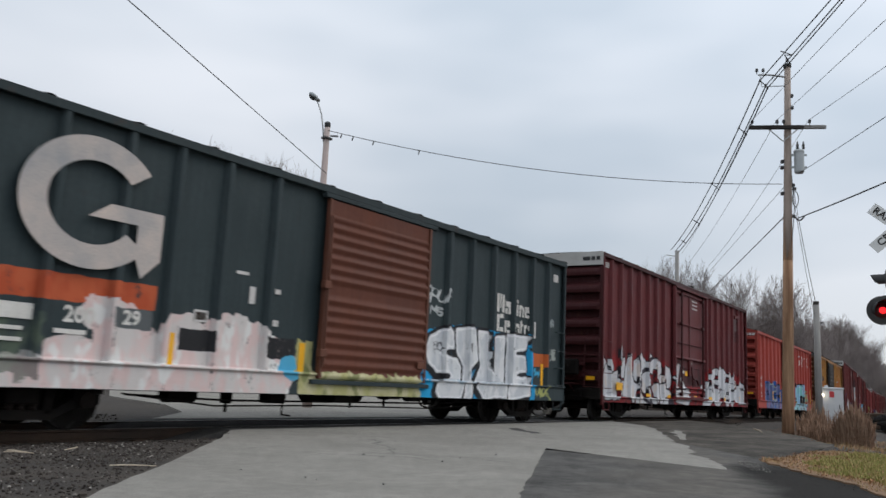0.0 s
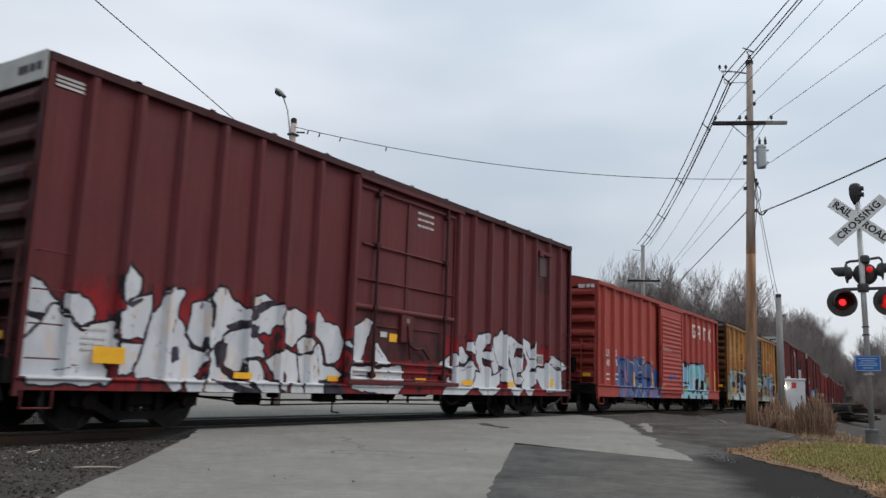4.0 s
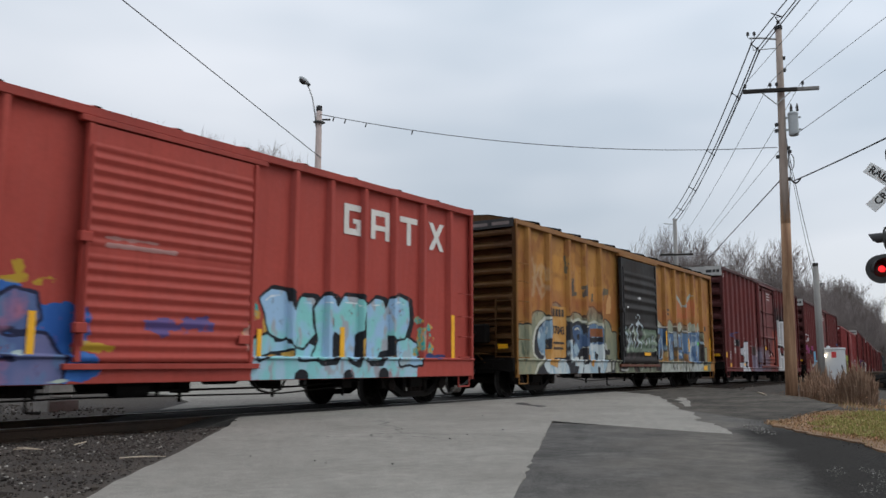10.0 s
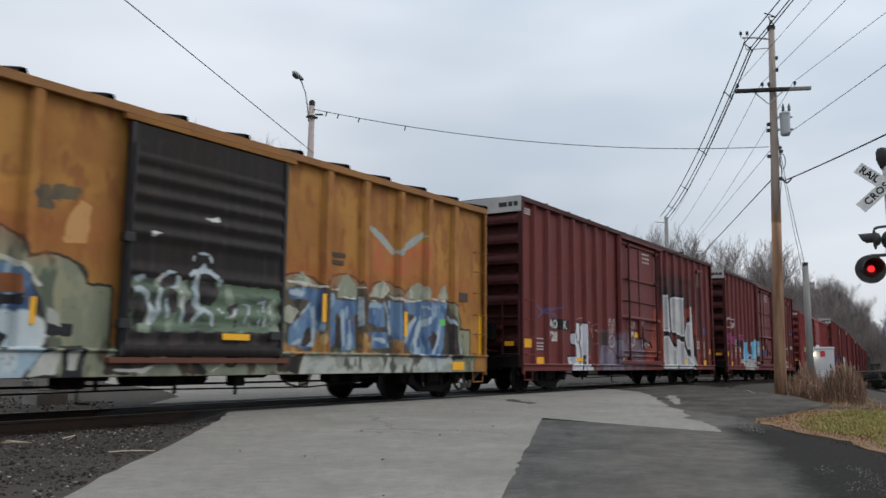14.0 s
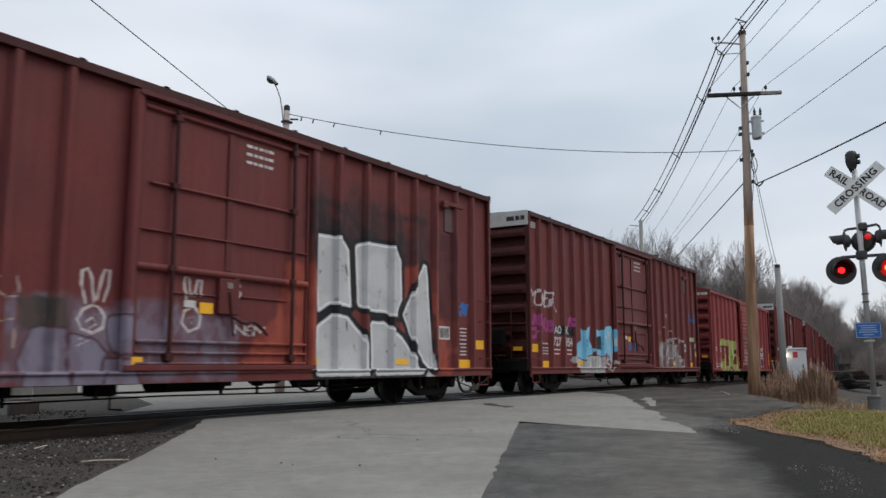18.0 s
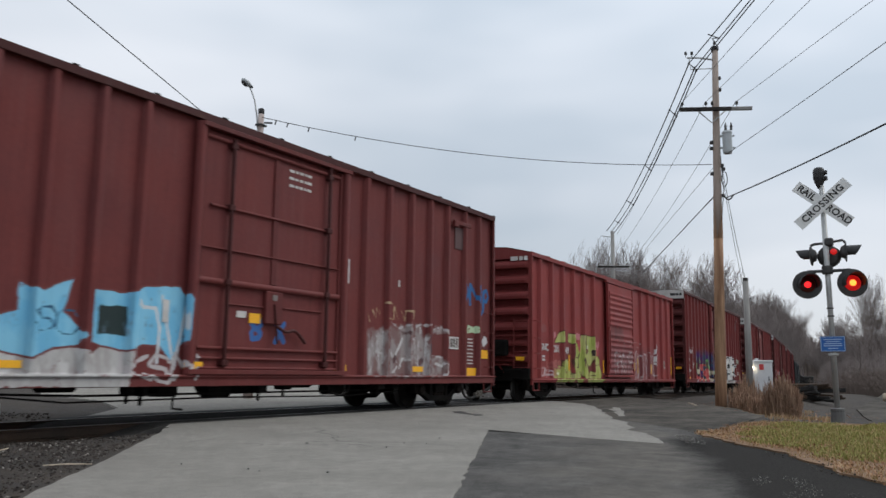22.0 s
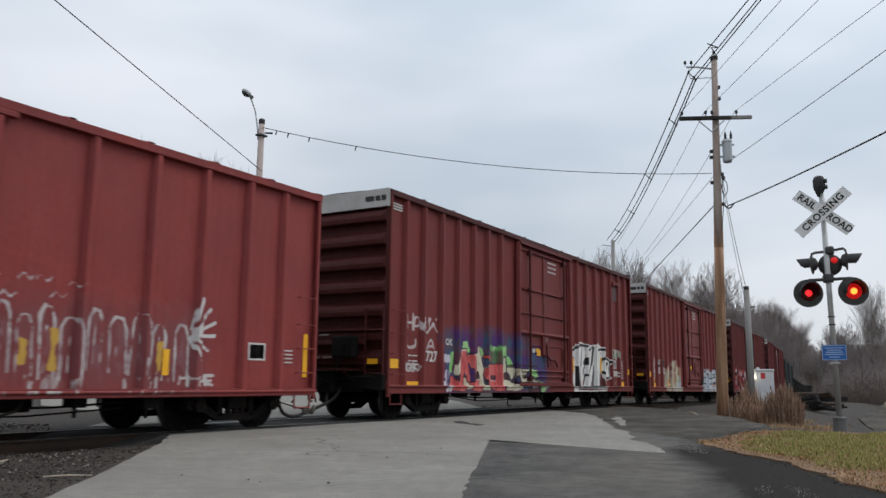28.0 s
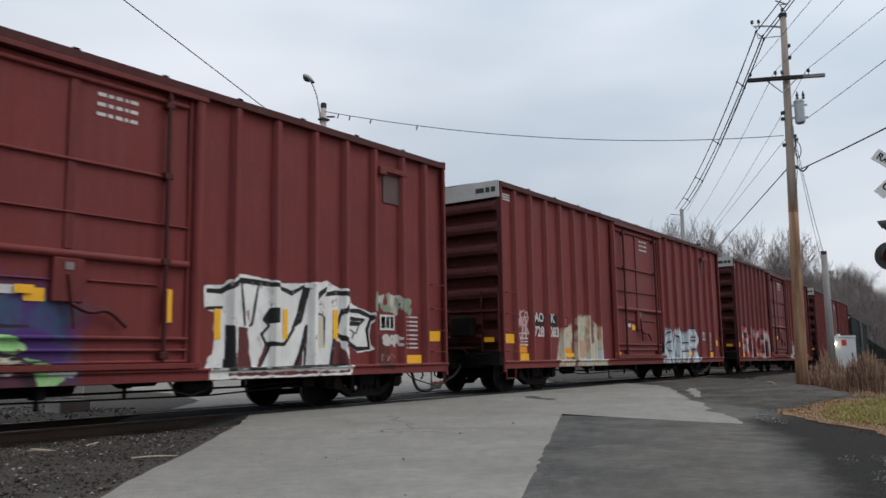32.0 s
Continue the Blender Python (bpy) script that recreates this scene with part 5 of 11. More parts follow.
    part("rim", Geo().box(-0.205, 0.205, -0.0115, -0.0095, 0.128, 0.138).box(-0.205, 0.205, -0.0115, -0.0095, -0.138, -0.128).box(-0.208, -0.198, -0.0115, -0.0095, -0.128, 0.128).box(0.198, 0.208, -0.0115, -0.0095, -0.128, 0.128), M["pale_blue"], plate)
    for z, w in ((0.085, 0.16), (0.045, 0.12), (0.005, 0.15), (-0.035, 0.16), (-0.085, 0.09)):
        part("print_bar", Geo().box(-w, w, -0.0115, -0.0095, z - 0.007, z + 0.007), M["pale_blue"], plate)
    part("notice_clamp", Geo().box(-0.09, 0.09, -0.07, 0.07, 1.24, 1.28, 0.005), M["mast"], sig)
    return sig


def build_small_things():
    # relay cabinet
    cx, cy = 36.6, 6.4
    cz = ground_z(cx, cy) - 0.11
    cab = thing("relay_cabinet", "white metal railway relay cabinet with a lit lamp", "cabinet", at=pose(cx, cy, cz, 0, 0, -80))
    part("plinth", Geo().box(-0.46, 0.46, -0.4, 0.4, -0.1, 0.12, 0.01), M["concrete"], cab)
    part("body", Geo().box(-0.43, 0.43, -0.36, 0.36, 0.12, 1.62, 0.015), M["cab"], cab)
    part("roof", Geo().box(-0.46, 0.46, -0.40, 0.40, 1.62, 1.70, 0.02), M["cab"], cab)
    door = part("door", Geo().box(-0.38, 0.38, -0.385, -0.36, 0.2, 1.56, 0.008), M["cab"], cab)
    part("handle", Geo().box(0.26, 0.30, -0.41, -0.385, 0.85, 1.02, 0.005), M["cast"], door)
    for z in (0.4, 1.35):
        part("hinge", Geo().tube([(-0.385, -0.385, z), (-0.385, -0.385, z + 0.12)], 0.018, 8), M["galv"], door)
    part("label", Geo().box(-0.08, 0.10, -0.390, -0.3855, 1.30, 1.54), M["red_tag"], door, "red warning label")
    part("vent", Geo().tube([(-0.18, 0, 1.70), (-0.18, 0, 1.78)], 0.07, 10), M["cab"], cab)
    part("lamp", Geo().lathe([(0.05, 0.0), (0.065, 0.05), (0.05, 0.09), (0.02, 0.11)], Matrix.Translation((-0.36, -0.40, 1.38)) @ Matrix.Rotation(radians(90), 4, "X"), 14), M["lamp_on"], cab, "lit warm indicator lamp", smooth=True)
    part("lamp_mount", Geo().box(-0.41, -0.31, -0.40, -0.38, 1.33, 1.43, 0.006), M["cast"], cab)
    # grey post
    post = thing("guy_post", "short grey weathered wooden post with slack wires", "post", at=pose(31.05, 5.84, ground_z(31, 5.8)))
    part("post", Geo().tube([(0.06, 0, -0.3), (0.03, 0, 2), (0, 0, 4.6)], [0.13, 0.12, 0.10], 12), M["grey_wood"], post, smooth=True)
    part("post_cap", Geo().tube([(0, 0, 4.58), (0, 0, 4.72)], 0.10, 10), M["arm"], post)
    part("bolt", Geo().tube([(-0.05, -0.16, 3.95), (0.2, -0.16, 4.0)], 0.035, 8), M["cast"], post)
    # dry stalks round the pole and cabinet
    lab = "clump of tall dead brown stalks beside the pole"
    for i, (x, y, r, h, n) in enumerate(((26.5, 5.3, 0.35, 0.65, 260), (27.3, 5.4, 0.4, 0.95, 440), (28.0, 5.5, 0.4, 1.1, 520), (27.0, 5.0, 0.36, 1.05, 480), (26.3, 4.8, 0.33, 0.75, 320), (24.9, 4.0, 0.32, 0.98, 900), (24.6, 3.70, 0.34, 1.08, 1000), (25.2, 3.72, 0.34, 1.0, 900))):
        reed_bush("dead_bush", x, y, r, h, n, 60 + i, lab)
    # heap of old ties and rail ends by the line
    rnd = random.Random(5)
    for hx, hy, ha in ((37.6, 5.0, 20), (38.6, 5.5, -15), (37.3, 4.45, 60)):
        zb = ground_z(hx, hy)
        for k in range(9):
            l, thick = rnd.uniform(0.7, 1.3), rnd.choice((0.05, 0.07, 0.10))
            m = pose(hx + rnd.uniform(-0.4, 0.4), hy + rnd.uniform(-0.45, 0.45), zb + 0.10 + 0.055 * k, rnd.uniform(-10, 10), rnd.uniform(-7, 7), ha + rnd.uniform(-50, 50))
            solo("scrap_tie", Geo().box(-l, l, -thick, thick, -thick * 0.8, thick * 0.8, 0.012), M["coal"] if k % 4 else M["tie"], "old black railway tie stacked in a heap", "railway tie", group="tie heap", m=m)
    # pale log lying at the yard's edge
    log = thing("log", "pale barkless log lying in the yard", "log", at=pose(44.0, 2.3, -0.10, 0, 0, -100))
    part("wood", Geo().tube([(0, 0, 0), (0.8, 0.02, 0.0), (2.0, 0, 0.01)], [0.19, 0.2, 0.19], 14), M["log"], log, smooth=True)
    # stick on the ground by the pole, twigs in the ballast
    solo("fallen_stick", Geo().tube([(23.2, 5.8, 0.004), (24.3, 6.2, 0.012), (25.4, 6.6, 0.002)], [0.012, 0.018, 0.01], 6), M["log"], "bleached stick lying on the asphalt", "stick")
    for i in range(7):
        x, y = rnd.uniform(3.2, 5.6), rnd.uniform(6.3, 9.3)
        if left_of_road(x, y):
            a = rnd.uniform(0, 6.28)
            l = rnd.uniform(0.08, 0.22)
            z = ground_z(x, y) + 0.03
            solo("twig", Geo().tube([(x, y, z), (x + l * math.cos(a), y + l * math.sin(a), z + 0.015), (x + 1.9 * l * math.cos(a + 0.3), y + 1.9 * l * math.sin(a + 0.3), z + 0.005)], [0.006, 0.007, 0.003], 5), M["log"], "pale dry twig lying in the gravel", "twig", group="twigs")
    # concrete block and green cabinet beyond the rails
    solo("concrete_block", Geo().box(-0.33, 0.33, -0.22, 0.22, -0.1, 0.22, 0.025), M["concrete"], "rough pale concrete block beside the track", "concrete block", m=pose(8.3, 14.7, -0.04, 0, 0, 8))
    gb = thing("green_cabinet", "yellow-green metal utility cabinet beyond the tracks", "cabinet", at=pose(11.5, 20.2, -0.02, 0, 0, -30))
    part("body", Geo().box(-0.32, 0.32, -0.25, 0.25, 0.75, 1.86, 0.02), M["green_box"], gb)
    part("stand", Geo().box(-0.27, 0.27, -0.2, 0.2, 0.0, 0.75, 0.02), M["concrete"], gb)
    part("lid", Geo().box(-0.35, 0.35, -0.28, 0.28, 1.86, 1.92, 0.015), M["green_box"], gb)
    part("seam", Geo().box(-0.006, 0.006, -0.256, -0.251, 0.8, 1.82), M["black"], gb)
    crossing_signal(10.6, 19.6, -70, 0.0, "far-side railroad crossing signal with red flashing lamps", (0, 2, 2))
    # small pebbles and litter on the light asphalt
    rnd = random.Random(15)
    for i in range(26):
        x, y = rnd.uniform(3.0, 12.5), rnd.uniform(3.0, 9.3)
        if left_of_road(x, y) or y < 3.2 + 0.49 * (x - 5.2):
            continue
        s = rnd.uniform(0.006, 0.014)
        bm = bmesh.new()
        bmesh.ops.create_icosphere(bm, subdivisions=1, radius=s, matrix=Matrix.Translation((x, y, s * 0.5)) @ Matrix.Diagonal((1, rnd.uniform(0.6, 1), 0.6, 1)))
        solo("pebble", Geo().bm(bm), M["concrete"] if i % 3 == 0 else M["cast"], "small pebble lying on the asphalt", "pebble", group="pebbles")
    # crack sealed with tar
    solo("tar_patch", Geo().poly([(14.2, 7.86), (14.5, 7.80), (14.75, 8.0), (14.9, 8.35), (15.4, 8.75), (15.6, 9.0), (15.3, 9.0), (14.9, 8.7), (14.62, 8.3), (14.5, 8.05)], 0.0005, 0.004), M["panel"], "small black tar patch on the road", "tar patch", "structure")


# ---- the train ----
HALF = 1.55
SILL = 0.60


def truck_parts():
    """Meshes of a two-axle freight truck, shared by all cars. Its origin is on the railhead, at the centre."""
    g = Geo()
    for s in (-1,):
        y0, y1 = (s * 1.02, s * 1.16)
        lo, hi = min(y0, y1), max(y0, y1)
        # arched top member, sagging bottom member, columns and axle boxes, with open windows between
        top = [(-1.12, 0.50, 0.66), (-0.72, 0.60, 0.74), (-0.34, 0.68, 0.82), (0.34, 0.68, 0.82), (0.72, 0.60, 0.74), (1.12, 0.50, 0.66)]
        low = [(-1.08, 0.36, 0.50), (-0.70, 0.30, 0.44), (-0.42, 0.16, 0.28), (0.42, 0.16, 0.28), (0.70, 0.30, 0.44), (1.08, 0.36, 0.50)]
        for line in (top, low):
            for (xa, za, zb_), (xc, zc, zd) in zip(line[:-1], line[1:]):
                g.add([(xa, lo, za), (xc, lo, zc), (xc, lo, zd), (xa, lo, zb_), (xa, hi, za), (xc, hi, zc), (xc, hi, zd), (xa, hi, zb_)], [(0, 1, 2, 3), (7, 6, 5, 4), (0, 4, 5, 1), (3, 2, 6, 7), (1, 5, 6, 2), (0, 3, 7, 4)])
        for xx in (-0.36, 0.36):
            g.box(xx - 0.06, xx + 0.06, lo, hi, 0.22, 0.72, 0.01)
        for xx in (-0.86, 0.86):
            g.box(xx - 0.16, xx + 0.16, lo - 0.02, hi, 0.40, 0.60, 0.02)
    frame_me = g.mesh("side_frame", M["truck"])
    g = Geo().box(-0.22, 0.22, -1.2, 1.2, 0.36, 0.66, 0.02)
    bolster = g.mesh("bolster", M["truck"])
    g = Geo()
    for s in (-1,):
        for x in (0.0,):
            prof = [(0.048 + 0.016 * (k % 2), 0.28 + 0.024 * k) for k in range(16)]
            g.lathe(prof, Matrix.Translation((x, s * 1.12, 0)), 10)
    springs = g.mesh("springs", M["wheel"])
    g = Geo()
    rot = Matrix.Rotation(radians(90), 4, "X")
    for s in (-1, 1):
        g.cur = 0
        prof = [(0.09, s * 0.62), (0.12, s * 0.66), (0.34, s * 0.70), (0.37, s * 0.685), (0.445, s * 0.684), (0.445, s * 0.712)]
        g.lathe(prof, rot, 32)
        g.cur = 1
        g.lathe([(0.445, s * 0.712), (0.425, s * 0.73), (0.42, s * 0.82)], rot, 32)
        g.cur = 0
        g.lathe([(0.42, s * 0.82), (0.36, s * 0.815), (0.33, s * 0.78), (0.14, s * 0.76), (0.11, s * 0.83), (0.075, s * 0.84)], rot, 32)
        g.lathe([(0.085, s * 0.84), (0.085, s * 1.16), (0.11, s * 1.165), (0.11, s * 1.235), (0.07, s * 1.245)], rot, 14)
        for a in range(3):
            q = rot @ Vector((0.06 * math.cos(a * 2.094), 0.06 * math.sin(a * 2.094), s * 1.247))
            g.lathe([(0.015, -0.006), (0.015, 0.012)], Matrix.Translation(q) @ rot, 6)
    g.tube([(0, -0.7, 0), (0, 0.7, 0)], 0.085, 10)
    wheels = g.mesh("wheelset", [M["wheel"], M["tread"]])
    return frame_me, bolster, springs, wheels


SHARED = {}
CARS, WHEELS = [], []


ORDER = [(3.9, 16.0), (22.35, 16.75), (41.2, 15.87), (58.96, 16.07), (76.71, 16.84), (95.64, 16.83), (114.81, 16.0), (133.12, 16.72), (152.04, 17.0), (171.3, 16.8), (190.4, 16.8), (209.4, 16.0)]


def half_gap(at, L, s):
    """Half the space to the next car of the train on that side."""
    if s > 0:
        gaps = [a - at - L for a, _ in ORDER if a > at + L]
    else:
        gaps = [at - a - l for a, l in ORDER if a + l < at]
    return min(gaps) / 2 if gaps else 1.0


def rounded(pts, times=2):
    """A path with its corners cut off twice."""
    pts = [Vector(p) for p in pts]
    for _ in range(times):
        pts = [pts[0]] + [q for a, b in zip(pts[:-1], pts[1:]) for q in (a.lerp(b, 0.25), a.lerp(b, 0.75))] + [pts[-1]]
    return pts


def corrugated_end(L, H, side, count, parent, material, top_mat, number, black_plate=False):
    """A pressed steel end wall; the leading one carries a white plate above its ribs on tall cars."""
    x = -L / 2 if side < 0 else L / 2
    rise = 0.06 if top_mat else 0.24
    z0, z1 = 0.98, H - (0.34 if top_mat else 0.16)
    zs, dep = [SILL + 0.25, 0.97], [0.10, 0.10]
    step = (z1 - z0) / count
    for i in range(count):
        b = z0 + i * step
        zs += [b + step * f for f in (0.03, 0.36, 0.375, 0.41, 0.58, 0.72, 0.86, 0.985)]
        dep += [-0.06, -0.06, 0.12, 0.145, 0.16, 0.145, 0.07, -0.05]
    zs += [z1 + 0.012, H - 0.001]
    dep += [0.10, 0.10]
    w = HALF - 0.05
    ys = [-w - 0.04, -w + 0.06, -w + 0.09, -w + 0.16, -0.7, 0.0, 0.7, w - 0.16, w - 0.09, w - 0.06, w + 0.04]
    k = [0.9, 0.9, None, 1, 1, 1, 1, 1, None, 0.9, 0.9]
    g = Geo()
    crown = lambda y: rise * (1 - (y / HALF) ** 2)
    def bulge(d, kk):
        return 0.10 if kk == 0.9 else ((d + 0.10) / 2 if kk is None else d)
    g.v = [(x + side * (bulge(d, kk) - 0.085), y, z + (crown(y) if i == len(zs) - 1 else 0)) for i, (z, d) in enumerate(zip(zs, dep)) for y, kk in zip(ys, k)]
    n = len(ys)
    quads = [(i * n + j, i * n + j + 1, (i + 1) * n + j + 1, (i + 1) * n + j) for i in range(len(zs) - 1) for j in range(n - 1)]
    g.f = [q if side > 0 else q[::-1] for q in quads]
    g.mi = [0] * len(g.f)
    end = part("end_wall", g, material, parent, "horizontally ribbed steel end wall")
    if side < 0:
        if top_mat:
            part("end_top_plate", Geo().box(x - 0.055, x - 0.02, -w - 0.03, w + 0.03, H - 0.36, H + 0.05, 0.004), top_mat, end, "dull white plate across the end's top")
        if number:
            part("stencil", Geo().box(x - 0.062, x - 0.057, -w + 0.06, -w + 0.18, H - 0.22, H - 0.1).box(x - 0.062, x - 0.057, -w + 0.22, -w + 0.34, H - 0.22, H - 0.1).box(x - 0.062, x - 0.057, -w + 0.38, -w + 0.62, H - 0.22, H - 0.1), M["letter"] if top_mat else M["stencil"], end, "small stencilled number")
        # ladder, brake gear and platform on the leading end
        for y in (-w + 0.03, -w + 0.50):
            part("ladder_stile", Geo().box(x - 0.11, x - 0.07, y - 0.02, y + 0.02, 0.92, 2.42, 0.005), material, end)
        for z in (1.0, 1.46, 1.92, 2.36):
            part("grab_iron", Geo().tube([(x - 0.10, -w + 0.03, z), (x - 0.13, -w + 0.05, z), (x - 0.13, -w + 0.48, z), (x - 0.10, -w + 0.50, z)], 0.014, 6), material, end)
        for z in (1.30, 1.62):
            part("brace_bar", Geo().box(x - 0.16, x - 0.07, -w + 0.5, w - 0.12, z, z + 0.09, 0.01), material, end)
        part("shelf", Geo().box(x - 0.13, x - 0.02, -w + 0.02, w - 0.02, 1.915, 1.945, 0.004), material, end)
        box = part("brake_box", Geo().box(x - 0.34, x - 0.12, -0.87, -0.25, 1.33, 1.80, 0.04), M["under"], end, "dark hand brake housing")
        part("brake_wheel", Geo().lathe([(0.05, 0.0), (0.05, 0.05)], Matrix.Translation((x - 0.34, -0.56, 1.57)) @ Matrix.Rotation(radians(-90), 4, "Y"), 12), M["under"], box)
        part("brake_platform", Geo().box(x - 0.52, x - 0.09, -0.85, 1.2, 1.06, 1.09, 0.005), material, end)
        for y in (-0.7, 0.2, 1.0):
            part("bracket", Geo().tube([(x - 0.48, y, 1.06), (x - 0.08, y, 0.84)], 0.022, 6), material, end)
        part("brake_lever", Geo().tube([(x - 0.26, -0.5, 1.36), (x - 0.34, -0.4, 1.1), (x - 0.3, -0.2, 0.86)], 0.025, 6), M["under"], end)
        part("air_pipe", Geo().tube([(x - 0.2, -1.3, 0.93), (x - 0.3, -0.5, 0.88), (x - 0.3, 0.6, 0.92), (x - 0.2, 1.3, 0.98)], 0.03, 6), M["under"], end)
        part("reflector", Geo().box(x - 0.10, x - 0.092, -1.34, -1.07, 1.20, 1.31), M["yellow"], end, "small orange reflector")
        for y, z in ((0.2, 1.345), (-0.15, 1.345), (0.35, 1.665), (-0.05, 1.84), (0.5, 1.84)):
            part("stencil", Geo().box(x - 0.166, x - 0.161, y, y + 0.26, z - 0.02, z + 0.02), M["dim_stencil"], end)
    if side < 0 and black_plate:
        part("name_plate", Geo().box(x - 0.05, x - 0.02, -w, 0.35, H - 0.17, H + 0.06, 0.004), M["black"], end, "black plate across the end's top")
        part("stencil", Geo().box(x - 0.056, x - 0.051, -w + 0.12, -w + 0.62, H - 0.10, H - 0.02).box(x - 0.056, x - 0.051, -w + 0.75, -w + 1.2, H - 0.10, H - 0.02), M["dim_stencil"], end)
    part("end_sill", Geo().box(min(x, x + side * 0.12), max(x, x + side * 0.12), -HALF + 0.05, HALF - 0.05, SILL + 0.05, SILL + 0.38, 0.015), M["under"], end)
    return end


def boxcar(spec):
    """A freight boxcar about its middle, on the railhead; the leading end points to -x and its near side faces -y."""
    L, H = spec["L"], spec["H"]
    car = thing("boxcar", spec["label"], "boxcar", "freight train")
    x0 = -L / 2
    pieces = spec.get("pieces", [])
    tone = (1.14, 0.97, 0.98) if spec.get("tall") else (1.38, 1.15, 1.15) if spec["c1"][0] > 2 * spec["c1"][1] else (0.92, 0.88, 0.92)
    spec["c1"], spec["c2"] = (tuple(q * k for q, k in zip(spec[n], tone)) for n in ("c1", "c2"))
    body = paint("body_paint", spec["c1"], spec["c2"], pieces, spec.get("rust", 0.25))
    base = paint("base_paint", spec["c1"], spec["c2"], [], spec.get("rust", 0.25))
    # darkened body paint: grime and the end walls' shade both put into the colour
    shade_grime = paint("grimy_shaded_end_paint", tuple(x * spec.get("shade_soot", 0.44) for x in spec["c1"]), tuple(x * spec.get("shade_soot", 0.44) * 0.75 for x in spec["c2"]), [], 0.6)
    trim = paint("trim_paint", tuple(x * 0.8 for x in spec["c1"]), tuple(x * 0.9 for x in spec["c2"]), [], 0.4)
    d0, d1, dtype = spec["door"]
    ribs = spec["ribs"]
    rw, rh = spec.get("rib", (0.045, 0.10))
    # columns: an even grid plus the ribs' corners
    fine = spec.get("grid", 0.032)
    cols = set(np.round(np.arange(0, L + 1e-6, fine), 3).tolist()) | {round(L, 3)}
    for r in ribs:
        for k in (-rw - 0.012, -rw, rw, rw + 0.012):
            cols = {c for c in cols if abs(c - (r + k)) > 0.009} | {round(r + k, 3)}
    cols = np.array(sorted(c for c in cols if 0 <= c <= L))
    ledge = spec.get("ledge", 0.74 if spec.get("tall") else 0.94)
    high = spec.get("high", 2.15)
    rows = np.concatenate([np.linspace(SILL - 0.02, ledge - 0.03, int((ledge - SILL) / fine) + 2), [ledge - 0.026, ledge + 0.012, ledge + 0.016], np.linspace(ledge + 0.04, high, int((high - ledge) / fine)), np.linspace(high + 0.05, H, int((H - high) / 0.09))])

    def depth(X, Zc):
        y = np.full(X.shape, -HALF + rh + 0.004)
        for r in ribs:
            y -= rh * np.clip((rw + 0.012 - np.abs(X - r)) / 0.012, 0, 1)
        y = np.where(Zc < ledge + 0.014, -HALF - 0.002, y)
        y -= np.where((Zc > ledge - 0.028) & (Zc < ledge + 0.014), 0.035, 0.0)
        y += 0.006 * np.sin(X * 2.3 + Zc * 1.7) * np.sin(Zc * 2.9 + X * 0.8)
        return y

    ob = sheet("side_panel", cols, rows, depth, pieces, body, car, spec.get("side_label", ""))
    ob.matrix_basis = Matrix.Translation((x0, 0, 0))
    # plain far side
    g = Geo().box(x0, -x0, HALF - 0.08, HALF - 0.04, SILL, H)
    for r in ribs:
        g.box(x0 + r - rw, x0 + r + rw, HALF - 0.04, HALF + 0.0, SILL + 0.1, H - 0.05)
    part("far_side_panel", g, trim, car)
    # roof: shallow peak with raised seams
    n_seam = spec.get("seams", 12)
    g = Geo()
    seg = []
    for i in range(n_seam):
        a, b = x0 + L * i / n_seam, x0 + L * (i + 1) / n_seam
        seg += [(a + 0.02, 0.0), (b - 0.12, 0.0), (b - 0.09, 1.0), (b - 0.01, 1.0)]
    seg = [(x0 - 0.03, 0.0)] + seg + [(-x0 + 0.03, 0.0)]
    ys = [-HALF - 0.015, -HALF * 0.5, 0, HALF * 0.5, HALF + 0.015]
    seam = spec.get("seam", 0.035)
    top = lambda y, k: H + 0.02 + (0.06 if spec.get('tall') else 0.24) * (1 - (y / HALF) ** 2) + k * seam
    g.v = [(x, y, top(y, k)) for x, k in seg for y in ys]
    g.f = [(i * 5 + j, (i + 1) * 5 + j, (i + 1) * 5 + j + 1, i * 5 + j + 1) for i in range(len(seg) - 1) for j in range(4)]
    g.mi = [0] * len(g.f)
    g.box(x0, -x0, -HALF, HALF, H - 0.06, H + 0.015)
    part("roof", g, spec.get("roof") or (M["galv_roof"] if spec.get("tall") else base), car, "low ridged steel roof")
    part("top_chord", Geo().box(x0 - 0.02, -x0 + 0.02, -HALF - 0.012, -HALF + 0.055, H - 0.10, H + 0.03, 0.008), spec.get("chord") or (shade_grime if spec.get("tall") else trim), car)
    part("side_sill", Geo().box(x0, -x0, -HALF + 0.012, -HALF + 0.05, SILL - 0.03, SILL + 0.10, 0.006), shade_grime, car)
    for xx in (0.0, L - 0.07):
        part("corner_post", Geo().box(x0 + xx, x0 + xx + 0.07, -HALF - 0.006, -HALF + 0.06, SILL - 0.1, H - 0.08, 0.006), trim, car)
    corrugated_end(L, H, -1, spec.get("end_ribs", 7), car, shade_grime, M["white_old"] if spec.get("tall") else None, spec.get("end_no", True), spec.get("black_plate"))
    corrugated_end(L, H, 1, spec.get("end_ribs", 7), car, shade_grime, None, False)
    # door
    dm = spec.get("door_paint") or body
    fm = spec.get("door_frame") or (trim if dtype == "plug" else base)
    body_door = trim
    zt, zb = spec.get("door_top", H - 0.22), SILL + 0.26
    dcols = np.round(np.arange(d0, d1 + 1e-6, fine), 3)
